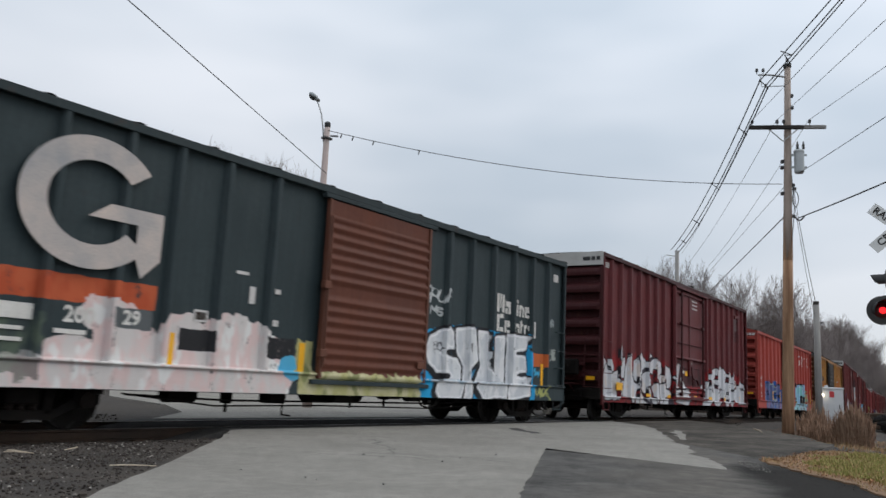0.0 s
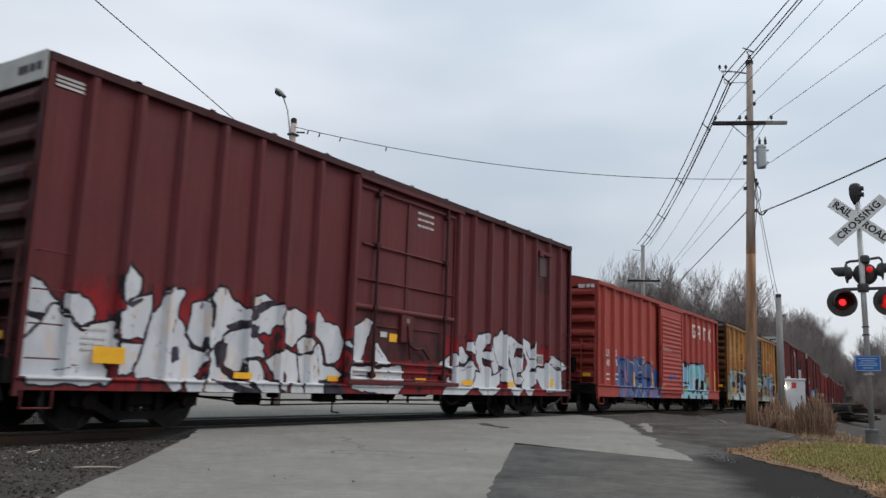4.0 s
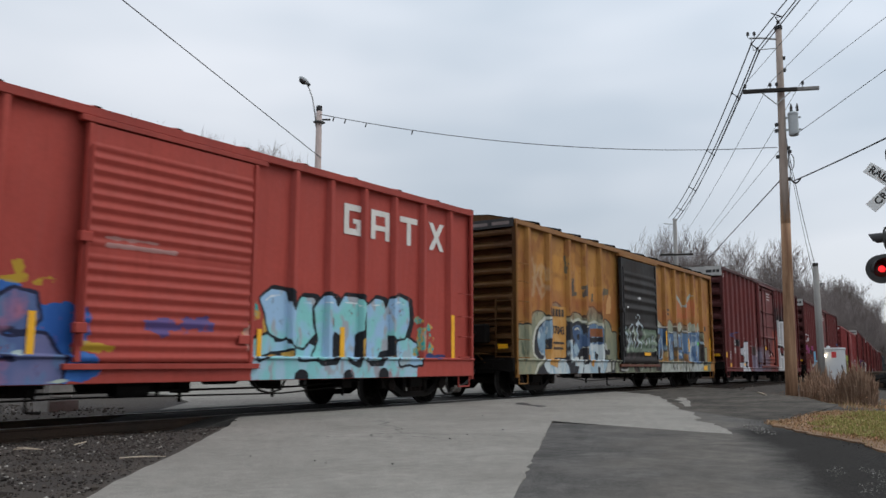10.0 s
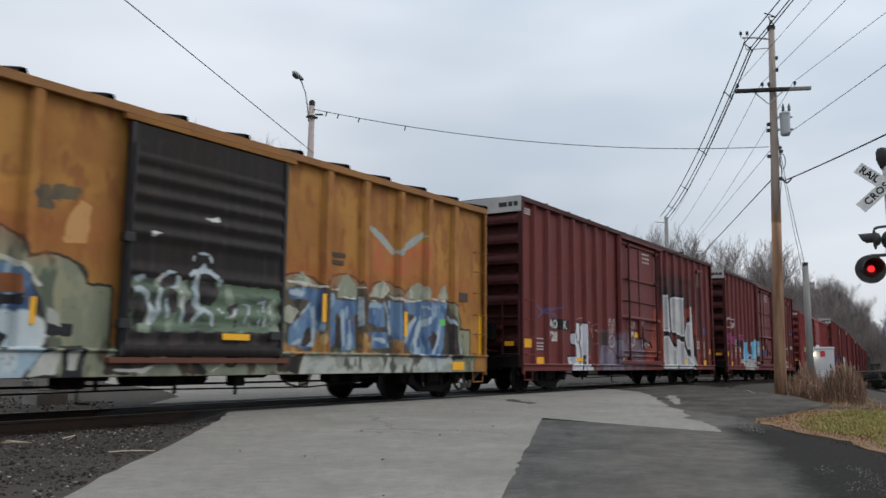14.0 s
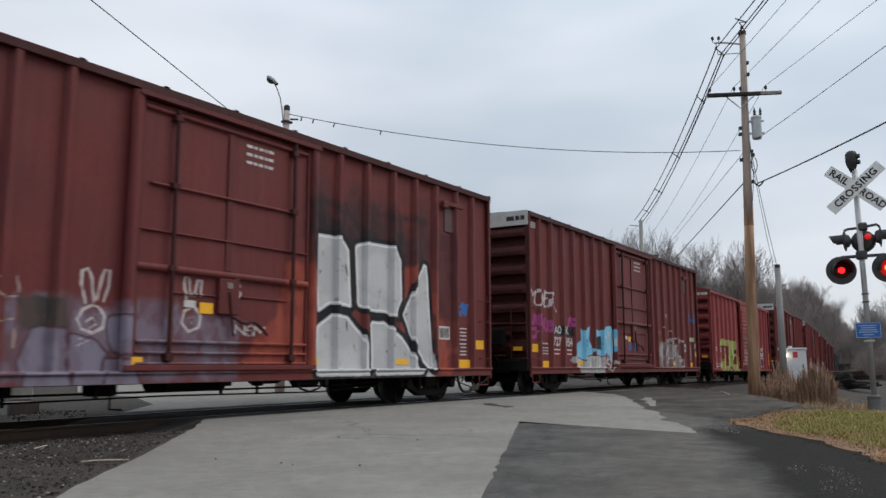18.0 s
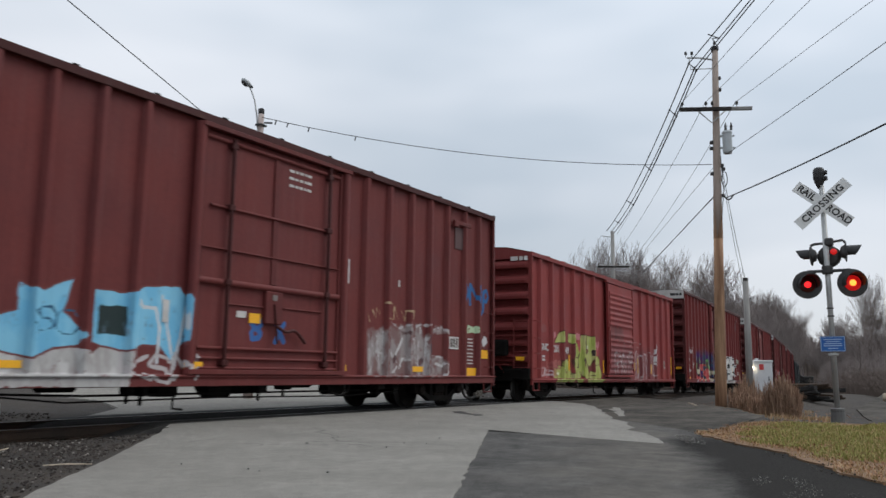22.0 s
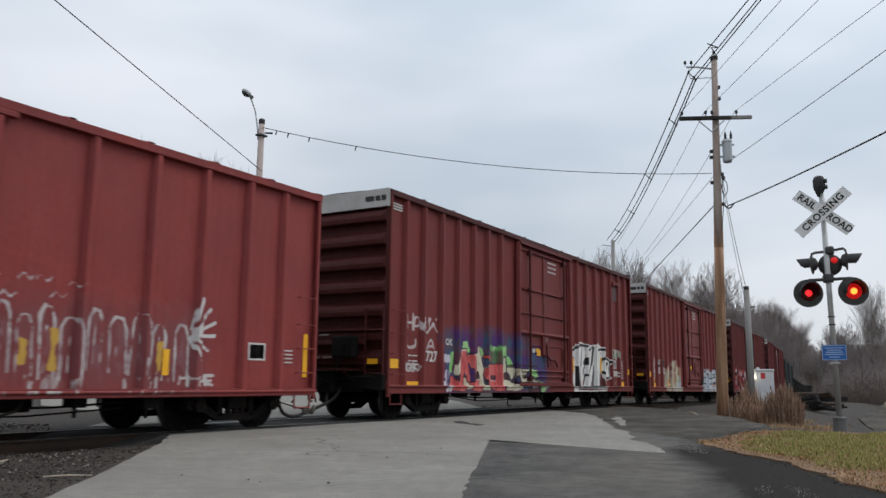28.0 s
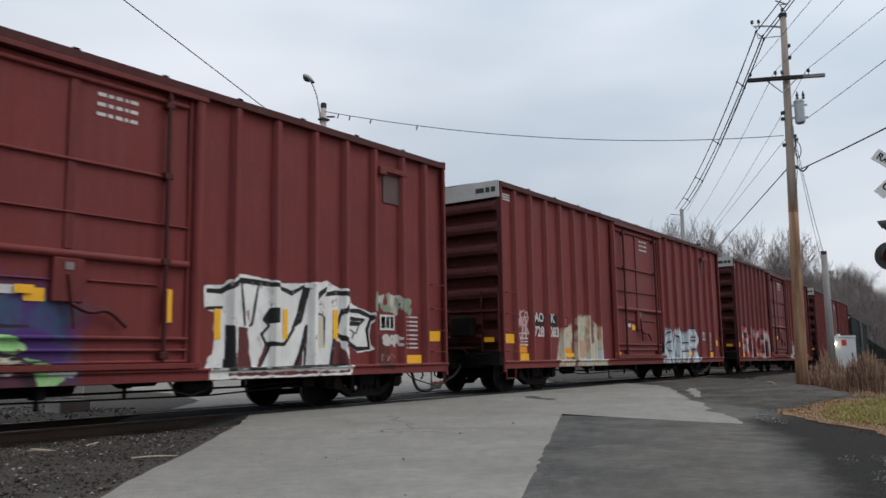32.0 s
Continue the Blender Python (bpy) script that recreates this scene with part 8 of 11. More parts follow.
          dict(polys=[band(((10.26, 1.21), (10.39, 1.24), (10.49, 1.19)), 0.04), band(((10.58, 1.37), (10.79, 1.29), (10.98, 1.33)), 0.03), band(((10.65, 1.12), (10.91, 1.16), (11.12, 1.27)), 0.025), band(((11.92, 1.41), (12.29, 1.41)), 0.04), band(((13.44, 1.77), (13.62, 1.8)), 0.05), band(((14.01, 1.85), (14.15, 1.65), (14.28, 1.55), (14.48, 1.56)), 0.04), band(((13.89, 1.53), (14.13, 1.42)), 0.04), band(((13.68, 1.32), (13.62, 1.21)), 0.03), band(((15.85, 1.46), (16.09, 1.32)), 0.05), band(((9.94, 0.81), (10.52, 0.83)), 0.018), band(((11.5, 0.68), (12.21, 0.72)), 0.018), band(((9.9, 1.29), (10.28, 1.34)), 0.025), band(((12.27, 1.73), (12.42, 1.46), (12.56, 1.32)), 0.03)], fill=(0.025, 0.02, 0.03), rough=0.5),
          dict(polys=[((3.25, 1.26), (3.51, 1.35), (3.48, 1.08), (3.34, 0.97)), ((3.19, 0.76), (3.64, 0.72), (4.14, 0.62), (4.19, 0.56), (3.89, 0.57), (3.53, 0.64)), ((2.37, 1.17), (2.52, 1.24), (2.57, 1.06), (2.45, 0.99)), ((5.76, 0.8), (6.02, 0.81), (6.38, 0.64), (6.39, 0.57), (5.83, 0.57)), ((2.17, 1.92), (2.33, 2.13), (2.21, 2.01)), ((1.6, 1.81), (1.84, 1.9), (1.69, 1.77)), ((3.49, 1.63), (3.75, 1.75), (3.9, 1.73), (3.88, 1.63), (3.64, 1.57)), ((3.93, 1.65), (4.18, 1.67), (4.14, 1.51), (3.94, 1.5)), ((3.94, 1.94), (4.16, 2.04), (4.46, 2.14), (4.62, 2.12), (4.19, 1.93), (4.07, 1.79), (3.92, 1.78))], round=0.015, fill=(0.014, 0.012, 0.018), fill2=(0.05, 0.04, 0.06), rough=1.0),
          dict(polys=[band(((7.14, 2.01), (7.25, 1.59), (7.63, 1.31)), 0.03), band(((5.63, 1.63), (5.7, 1.36), (5.78, 0.86)), 0.03), band(((3.99, 1.45), (4.41, 1.15)), 0.03), band(((0.55, 0.83), (0.86, 0.91), (1.12, 0.94)), 0.02), band(((6.61, 0.93), (8.26, 0.9)), 0.025), band(((6.62, 0.79), (8.19, 0.73)), 0.02), band(((1.99, 1.45), (1.89, 1.21)), 0.03), band(((0.76, 1.55), (0.94, 1.42)), 0.03), band(((2.47, 1.66), (2.37, 1.23)), 0.02), band(((4.61, 1.24), (4.58, 0.89)), 0.025)], fill=(0.03, 0.025, 0.03), rough=0.5)]
    plug_car(22.35, 16.75, p2, "tall maroon boxcar with white graffiti letters", (0.092, 0.021, 0.024), (0.120, 0.029, 0.030),
             tape=[(1.05, 1.55, 0.95, 1.18), (3.6, 4.0, 0.80, 0.90), (6.0, 6.3, 0.80, 0.90), (8.75, 9.15, 0.80, 0.92), (10.65, 11.1, 0.80, 0.92), (12.9, 13.4, 0.80, 0.92), (15.35, 15.75, 0.62, 0.72), (15.35, 15.75, 0.82, 1.05)])

    # 3: bright red car
    slate = dict(fill=(0.080, 0.118, 0.255), fill2=(0.14, 0.145, 0.28), fill3=(0.10, 0.16, 0.30), rough=1.2, line=(0.015, 0.018, 0.05))
    p3 = [dict(boxes=[(1.9, 6.35, 0.55, 0.95), (2.0, 6.45, 0.9, 1.6)], blobs=[(2.4, 1.75, 0.4, 0.2), (3.75, 1.95, 0.22, 0.16), (4.5, 1.85, 0.3, 0.15), (5.55, 1.72, 0.25, 0.15), (6.4, 1.35, 0.22, 0.3), (6.5, 0.8, 0.3, 0.2)], fill=(0.022, 0.095, 0.33), fill2=(0.035, 0.13, 0.40), rough=2.5),
          dict(polys=[((1.99, 1.12), (2.08, 1.44), (2.17, 1.63), (2.37, 1.78), (2.55, 1.77), (2.62, 1.57), (2.72, 1.4), (2.91, 1.17), (3.17, 1.04), (3.33, 0.86), (3.54, 0.88), (3.69, 0.88), (3.55, 0.74), (3.41, 0.55), (2.16, 0.57), (2, 0.74)), ((2.6, 1.83), (2.7, 1.86), (2.86, 1.75), (3, 1.59), (3.04, 1.3), (3.12, 1.12), (2.93, 1.19), (2.74, 1.45), (2.67, 1.61)), ((3.06, 1.92), (3.25, 1.86), (3.48, 1.69), (3.62, 1.51), (3.49, 1.39), (3.48, 1.13), (3.54, 0.88), (3.37, 0.91), (3.23, 1.18), (3.11, 1.41), (3.05, 1.68))], round=0.04, lw=0.05, grain=(0.9, 0.9, 0.6), **slate),
          dict(polys=[((3.85, 1.25), (4.17, 1.2), (4.31, 1.03), (4.17, 0.88), (4.53, 1.04), (4.73, 0.8), (5.03, 0.53), (4.44, 0.53), (4.21, 0.77), (3.94, 0.88), (3.73, 0.54), (3.46, 0.55), (3.79, 0.91)), ((3.82, 1.91), (4, 1.95), (4.19, 1.79), (4.44, 1.54), (4.32, 1.44), (4.09, 1.34), (3.89, 1.35), (3.8, 1.63)), ((4.48, 1.81), (4.62, 1.93), (4.76, 1.78), (4.83, 1.58), (4.79, 1.36), (4.57, 1.35), (4.49, 1.51))], round=0.04, lw=0.05, grain=(0.9, 0.9, 0.6), **slate),
          dict(polys=[((4.96, 1.26), (5.18, 1.23), (5.19, 0.88), (5.38, 0.68), (5.29, 0.54), (5.11, 0.68), (4.92, 1)), ((4.98, 1.73), (5.28, 1.82), (5.38, 1.55), (5.28, 1.33), (4.94, 1.36)), ((5.39, 1.19), (6.09, 1.16), (6.29, 0.89), (6.2, 0.53), (5.38, 0.52), (5.23, 0.68), (5.31, 0.84), (5.71, 0.8), (5.8, 0.93), (5.43, 1.02)), ((5.47, 1.59), (5.67, 1.72), (5.91, 1.67), (5.97, 1.42), (5.81, 1.29), (5.6, 1.3), (5.46, 1.4))], round=0.04, lw=0.05, grain=(0.9, 0.9, 0.6), **slate),
          dict(polys=[band(((2.55, 1.74), (2.65, 1.43), (2.94, 1.12)), 0.045), band(((2.73, 0.83), (2.94, 0.63), (3.2, 0.55)), 0.05), band(((2.09, 1.2), (2.22, 1.24)), 0.1), band(((2.12, 0.87), (2.21, 0.57)), 0.05), band(((2.38, 1.69), (2.47, 1.21), (2.53, 0.87)), 0.025)], fill=(0.020, 0.028, 0.075), rough=1.0),
          dict(polys=[band(((3.28, 1.88), (3.5, 1.69), (3.61, 1.56), (3.49, 1.41)), 0.06), band(((4.14, 1.89), (4.43, 1.6), (4.28, 1.42)), 0.06), band(((3.88, 1.08), (3.92, 0.88)), 0.08), band(((3.69, 0.56), (3.9, 0.8)), 0.06), band(((4.55, 1.1), (4.63, 0.92)), 0.07)], fill=(0.44, 0.50, 0.36), fill2=(0.36, 0.44, 0.42), rough=0.8),
          dict(polys=[band(((4.39, 0.55), (4.63, 0.78)), 0.05), band(((4.22, 1.22), (4.36, 1.03), (4.21, 0.83), (4.32, 0.74)), 0.04), band(((2.1, 0.97), (2.29, 0.99)), 0.03), band(((5.71, 0.97), (5.83, 0.99)), 0.06), band(((6.07, 0.59), (6.4, 0.63)), 0.03)], fill=(0.44, 0.50, 0.36), fill2=(0.36, 0.44, 0.42), rough=0.8),
          dict(polys=[band(((4.43, 1.35), (4.88, 1.32), (5.36, 1.29)), 0.03), band(((3.97, 1.26), (4.23, 1.21), (4.5, 1.27)), 0.07), band(((4.39, 1), (4.45, 0.74)), 0.09), band(((5.51, 1.26), (5.73, 1.28)), 0.08)], fill=(0.012, 0.014, 0.03), rough=0.8),
          dict(blobs=[(2.88, 1.35, 0.14, 0.168), (3, 1.21, 0.12, 0.144), (2.73, 1.15, 0.15, 0.18), (2.64, 0.87, 0.13, 0.156), (2.46, 0.68, 0.15, 0.18), (2.57, 0.74, 0.1, 0.12), (5.69, 1.51, 0.15, 0.18), (5.57, 1.34, 0.08, 0.096), (4.65, 1.52, 0.1, 0.12), (5.44, 0.73, 0.13, 0.156), (5.29, 0.6, 0.12, 0.144), (2.32, 1.55, 0.06, 0.072)], fill=(0.40, 0.14, 0.21), fill2=(0.30, 0.14, 0.24), rough=4.0, alpha=0.75, edge=0.06),
          dict(blobs=[(5.75, 1.9, 0.32, 0.05), (5.7, 2.0, 0.06, 0.12), (6.7, 1.05, 0.25, 0.06)], fill=(0.42, 0.30, 0.02), rough=3.0, alpha=0.8),
          dict(blobs=[(7.75, 1.37, 0.28, 0.12), (8.35, 1.42, 0.3, 0.1)], fill=(0.035, 0.07, 0.24), rough=4.0, alpha=0.8),
          dict(boxes=[(9.75, 13.6, 0.9, 1.65)], fill=(0.50, 0.30, 0.07), fill2=(0.012, 0.012, 0.016), fill3=(0.40, 0.17, 0.03), rough=1.0),
          dict(boxes=[(9.45, 13.8, 0.55, 0.97)], fill=(0.22, 0.50, 0.52), fill2=(0.32, 0.48, 0.58), fill3=(0.30, 0.30, 0.33), rough=1.0),
          dict(polys=[tuple((x + dx, z + dz) for x, z in q) for q in ROUND for dx, dz in ((0.10, 0.02), (0.05, 0.03), (0.09, -0.06))], round=0.06, fill=(0.010, 0.012, 0.016), rough=0.3, line=(0.010, 0.012, 0.016), lw=0.05),
          dict(polys=[((13.32, 1.24), (13.61, 1.31), (13.89, 1.22), (13.94, 0.86), (13.25, 0.86)), ((9.59, 1.2), (9.93, 1.31), (9.99, 1.14), (10.65, 1.28), (10.71, 1.18), (10.25, 1.12), (9.94, 1.07), (9.6, 0.95)), ((10.54, 1.09), (10.78, 1.16), (11.01, 1.09), (10.97, 0.95), (10.52, 0.96))], round=0.04, fill=(0.24, 0.52, 0.54), fill2=(0.30, 0.48, 0.64), fill3=(0.32, 0.40, 0.44), line=(0.010, 0.012, 0.016), lw=0.05, rough=1.2),
          dict(polys=ROUND, round=0.06, fill=(0.22, 0.54, 0.53), fill2=(0.30, 0.47, 0.66), fill3=(0.33, 0.35, 0.38), line=(0.010, 0.012, 0.016), lw=0.04, grain=(0.9, 0.9, 0.9), rough=0.8),
          dict(polys=[band(((9.79, 1.87), (9.92, 1.96), (10.12, 1.98)), 0.03), band(((10.68, 1.9), (10.86, 1.89)), 0.03), band(((11.19, 1.93), (11.38, 1.92)), 0.03), band(((11.72, 1.96), (12.06, 1.96), (12.21, 1.85)), 0.03), band(((12.46, 1.94), (12.74, 1.97)), 0.03), band(((13.08, 2.0), (13.3, 2.06), (13.51, 2.01)), 0.03)], fill=(0.66, 0.70, 0.72), rough=0.4), dict(blobs=[(10.55, 0.60, 0.17, 0.14), (11.75, 0.60, 0.15, 0.14), (12.75, 0.62, 0.15, 0.14)], fill=(0.012, 0.012, 0.016), rough=0.5),
          dict(blobs=[(9.45, 1.5, 0.12, 0.12), (9.35, 1.25, 0.16, 0.2), (9.6, 1.72, 0.08, 0.12), (13.95, 1.72, 0.12, 0.1), (14.05, 1.35, 0.18, 0.22), (13.9, 1.05, 0.12, 0.14), (14.4, 1.2, 0.1, 0.22), (14.35, 1.6, 0.1, 0.06)], fill=(0.52, 0.30, 0.05), fill2=(0.05, 0.32, 0.30), fill3=(0.48, 0.25, 0.22), grain=(9, 9, 6), rough=3.0),
          dict(boxes=[(14.2, 14.95, 0.95, 1.04)], fill=(0.03, 0.05, 0.15), rough=2.0), dict(boxes=[(6.75, 7.9, 2.40, 2.46), (6.75, 7.6, 2.50, 2.55)], fill=(0.45, 0.30, 0.28), rough=0.6, alpha=0.7)]
    car = boxcar(dict(at=41.2, L=15.87, H=4.27, c1=(0.245, 0.045, 0.034), c2=(0.295, 0.060, 0.045), shade_soot=0.85, ribs=[0.63, 1.57, 2.49, 3.42, 4.38, 5.36, 10.36, 11.26, 12.18, 13.10, 14.06, 15.04], door=(6.42, 9.40, "corrugated"), pieces=p3, door_ribs=19,
                label="bright red boxcar with blue and teal graffiti", rust=0.15, end_ribs=7, words=[("LR", 1.12, 2.0, 0.30, "stencil"), ("S", 1.92, 2.02, 0.30, "stencil"), ("48", 1.15, 1.68, 0.30, "stencil"), ("76", 1.92, 1.70, 0.30, "stencil")],
                marks=[(1.0, 1.3, 1.28, 1.34, "stencil"), (1.0, 1.3, 1.12, 1.18, "stencil"), (1.8, 2.1, 1.3, 1.36, "stencil"), (1.8, 2.1, 1.14, 1.2, "stencil"), (4.65, 4.93, 1.80, 2.05, "stencil"), (4.68, 4.90, 1.83, 2.02, "dark_bar"),
                       (11.65, 11.78, 3.24, 3.82, "cream"), (11.78, 12.12, 3.70, 3.82, "cream"), (11.78, 12.12, 3.24, 3.36, "cream"), (12.0, 12.12, 3.36, 3.55, "cream"), (11.9, 12.0, 3.46, 3.55, "cream"),
                       (12.42, 12.55, 3.24, 3.82, "cream"), (12.85, 12.98, 3.24, 3.82, "cream"), (12.55, 12.85, 3.71, 3.82, "cream"), (12.55, 12.85, 3.42, 3.52, "cream"), (13.32, 13.90, 3.70, 3.82, "cream"), (13.55, 13.68, 3.24, 3.70, "cream")],
                tape=[(0.72, 0.84, 0.9, 1.82), (3.42, 3.54, 0.98, 1.45), (5.86, 5.96, 0.95, 1.5), (9.62, 9.72, 0.95, 1.4), (11.6, 11.72, 0.95, 1.5), (15.0, 15.12, 0.95, 1.88)]))

    g = Geo()
    for k, (x, y) in enumerate(((-1, 1), (1, 1))):
        g.add([(6.64 + x * q + o, -HALF + 0.091 - 0.001 * k, z) for q, z in ((-0.20, 3.24), (0.20, 3.83)) for o in (-0.075, 0.075)], [(0, 1, 3, 2)])
    part("stencil", g, M["cream"], car, "crossed cream bars")

    # 4: yellow car with a black door
    moss = dict(fill=(0.20, 0.215, 0.15), fill2=(0.27, 0.26, 0.17), fill3=(0.10, 0.12, 0.085))
    p4 = [dict(boxes=[(0.0, 16.0, 0.95, 4.3)], fill=(0.33, 0.145, 0.040), fill2=(0.46, 0.225, 0.055), fill3=(0.27, 0.10, 0.035), rough=1.0, alpha=0.6, grain=(0.8, 0.8, 0.7)),
          dict(boxes=[(0.0, 6.4, 0.55, 1.8), (9.5, 15.5, 0.55, 1.5), (6.4, 9.6, 0.55, 0.9)], blobs=[(1.4, 1.85, 0.55, 0.32), (2.3, 2.2, 0.4, 0.25), (3.5, 1.95, 0.6, 0.3), (4.6, 2.1, 0.55, 0.38), (5.5, 1.85, 0.5, 0.3), (10.0, 2.0, 0.6, 0.3), (11.2, 2.1, 0.5, 0.3), (12.4, 2.05, 0.5, 0.3), (13.5, 2.0, 0.5, 0.35), (14.6, 1.6, 0.5, 0.5)], line=(0.03, 0.03, 0.025), lw=0.04, rough=1.2, **moss),
          dict(boxes=[(0.2, 6.4, 2.35, 2.75), (9.6, 15.6, 2.2, 2.6)], fill=(0.30, 0.085, 0.030), fill2=(0.36, 0.12, 0.04), rough=3.0, alpha=0.6, edge=0.28, grain=(1.5, 1.5, 0.6)),
          dict(polys=[((0.99, 0.58), (1.12, 0.75), (1.45, 0.89), (1.1, 1.07), (1.08, 1.38), (1.19, 1.67), (1.41, 1.85), (1.73, 1.98), (2.02, 2.03), (3, 1.98), (3.3, 2), (3.64, 2.07), (4.07, 1.95), (4.53, 1.99), (4.9, 2.02), (5.16, 1.94), (5.38, 1.66), (5.5, 1.32), (5.61, 0.75), (5.66, 0.52), (1, 0.55))], fill=(0.028, 0.028, 0.033), rough=1.0, edge=0.02),
          dict(polys=[((1.4, 1.74), (1.69, 1.91), (2, 2), (1.99, 1.55), (1.75, 1.53), (1.64, 1.45), (1.66, 1.3), (1.63, 1.09), (1.49, 1.11), (1.35, 1.24), (1.29, 1.46), (1.34, 1.64))], round=0.03, fill=(0.055, 0.105, 0.20), fill2=(0.20, 0.30, 0.38), fill3=(0.48, 0.54, 0.56), rough=1.5, grain=(1.2, 1.2, 1.1), edge=0.02),
          dict(polys=[((3.31, 1.82), (3.57, 1.91), (3.82, 1.89), (3.96, 1.73), (4.03, 1.56), (4.2, 1.39), (3.97, 1.34), (3.71, 1.2), (3.6, 1.1), (3.24, 1.04), (3.21, 1.19), (3.39, 1.32), (3.53, 1.49), (3.37, 1.57)), ((4.18, 1.85), (4.53, 1.96), (4.9, 2), (5.16, 1.89), (5.3, 1.66), (5.31, 1.42), (4.41, 1.37), (4.17, 1.48), (4.1, 1.65))], round=0.03, fill=(0.05, 0.09, 0.175), fill2=(0.11, 0.18, 0.28), fill3=(0.30, 0.40, 0.46), rough=1.5, grain=(0.9, 0.9, 1.1), edge=0.02),
          dict(polys=[((1.43, 0.82), (1.66, 1), (1.84, 0.79), (2.17, 0.7), (2.23, 0.88), (2.44, 0.96), (2.76, 0.78), (2.88, 0.55), (1.8, 0.57), (1.55, 0.68)), ((2.98, 1.44), (3.12, 1.42), (3.16, 0.91), (2.98, 0.91)), ((3.98, 0.89), (4.31, 1.28), (4.49, 1.38), (5.17, 1.39), (5.44, 1.3), (5.52, 1.13), (5.39, 0.89), (5.21, 0.66), (5.09, 0.55), (4.22, 0.55), (3.77, 0.6), (3.81, 0.8)), ((3.2, 0.61), (3.26, 0.94), (3.46, 1.01), (3.68, 0.98), (3.75, 0.77), (3.61, 0.57))], round=0.03, fill=(0.47, 0.53, 0.54), fill2=(0.29, 0.40, 0.48), fill3=(0.53, 0.56, 0.55), rough=1.5, grain=(1.6, 1.6, 0.8), edge=0.02),
          dict(polys=[band(((0.91, 0.58), (1.08, 0.8), (1.38, 0.93), (1.07, 1.07), (1.04, 1.3), (1.07, 1.48), (1.17, 1.71), (1.37, 1.87), (1.69, 2.02), (2, 2.05)), 0.085), band(((3, 2.04), (3.2, 1.95), (3.46, 2.03), (3.73, 2.09), (4.06, 2.01)), 0.075), band(((4.05, 1.87), (4.3, 1.96), (4.65, 2.05), (4.9, 2.06), (5.09, 2), (5.29, 1.85), (5.4, 1.74)), 0.075), band(((3.44, 1.78), (3.63, 1.84), (3.78, 1.78)), 0.05), band(((1.45, 1.11), (1.29, 1.18)), 0.04), band(((3.7, 1.2), (3.97, 1.31), (4.15, 1.31)), 0.03)], fill=(0.52, 0.52, 0.45), fill2=(0.44, 0.44, 0.36), rough=0.8),
          dict(polys=[((3.67, 1.1), (3.78, 1.24), (3.97, 1.29), (4.13, 1.19), (4.21, 1.01), (4.1, 0.84), (3.82, 0.82), (3.72, 0.94)), ((4.8, 1.2), (5, 1.09), (4.93, 0.92), (4.76, 1.01)), ((4.73, 0.76), (4.88, 0.71), (4.86, 0.55), (4.74, 0.56)), ((4.45, 1.59), (5.14, 1.6), (5.12, 1.49), (4.48, 1.45)), ((5.54, 1.28), (5.87, 1.27), (5.85, 1.12), (5.52, 1.13)), ((5.71, 0.96), (6.02, 0.98), (5.97, 0.55), (5.69, 0.55)), ((3.57, 1.65), (3.72, 1.67), (3.74, 1.53), (3.59, 1.51)), ((3.2, 0.78), (3.47, 0.77), (3.35, 0.59), (3.15, 0.58))], round=0.01, fill=(0.022, 0.022, 0.026), rough=1.0),
          dict(polys=[((3.8, 1.03), (3.98, 1.05), (3.92, 0.91), (3.81, 0.89)), ((5.78, 0.9), (5.92, 0.92), (5.88, 0.67), (5.77, 0.67)), ((5.44, 0.88), (5.66, 0.92), (5.61, 0.63), (5.26, 0.6)), ((5.49, 1.5), (5.65, 1.41), (5.71, 1.23), (5.54, 1.29))], round=0.01, fill=(0.46, 0.46, 0.42), fill2=(0.36, 0.37, 0.33), rough=1.0), dict(polys=[((4.48, 1.85), (5.11, 1.87), (5.13, 1.64), (4.47, 1.61))], fill=(0.21, 0.075, 0.03), fill2=(0.27, 0.10, 0.04), rough=0.8),
          dict(polys=[((1.91, 2.35), (2.92, 2.36), (2.88, 1.02), (2.17, 1), (2.15, 0.74), (1.75, 0.82), (1.67, 1.2), (1.88, 1.21), (1.9, 1.52), (1.98, 1.87))], round=0.01, fill=(0.47, 0.23, 0.055), fill2=(0.52, 0.29, 0.10), rough=0.5), dict(polys=[((4.28, 1.12), (4.47, 1.1), (4.46, 0.76), (4.28, 0.78))], fill=(0.50, 0.24, 0.06), rough=1.0),
          dict(polys=[((9.74, 0.93), (9.64, 1.99), (10.01, 2.14), (10.65, 2.1), (11.09, 2.15), (11.69, 2.22), (11.78, 1.97), (12.48, 2.13), (13.05, 2.05), (14.59, 2.12), (14.91, 1.66), (15.17, 0.86), (13.14, 0.83), (11.74, 0.98))], fill=(0.040, 0.036, 0.032), fill2=(0.085, 0.06, 0.04), rough=2.5, alpha=0.9, edge=0.04),
          dict(polys=[((9.79, 2.04), (10.56, 2.07), (10.59, 1.4), (10.48, 1.11), (10.19, 1.01), (9.99, 1.09), (9.82, 1.07), (9.82, 1.36), (10.13, 1.61), (10.31, 1.87), (10.11, 1.89), (9.84, 1.88)), ((10.75, 2.02), (10.92, 2.03), (10.96, 1.78), (10.95, 1.11), (10.81, 1.11), (10.78, 1.42), (10.86, 1.73)), ((10.97, 1.9), (11.59, 1.91), (11.59, 1.71), (11.47, 1.68), (11.55, 1.04), (11.18, 1.01), (11.11, 1.66), (10.99, 1.73))], round=0.02, fill=(0.060, 0.115, 0.23), fill2=(0.13, 0.215, 0.34), fill3=(0.25, 0.35, 0.44), rough=1.2, grain=(2.0, 2.0, 0.7), edge=0.015),
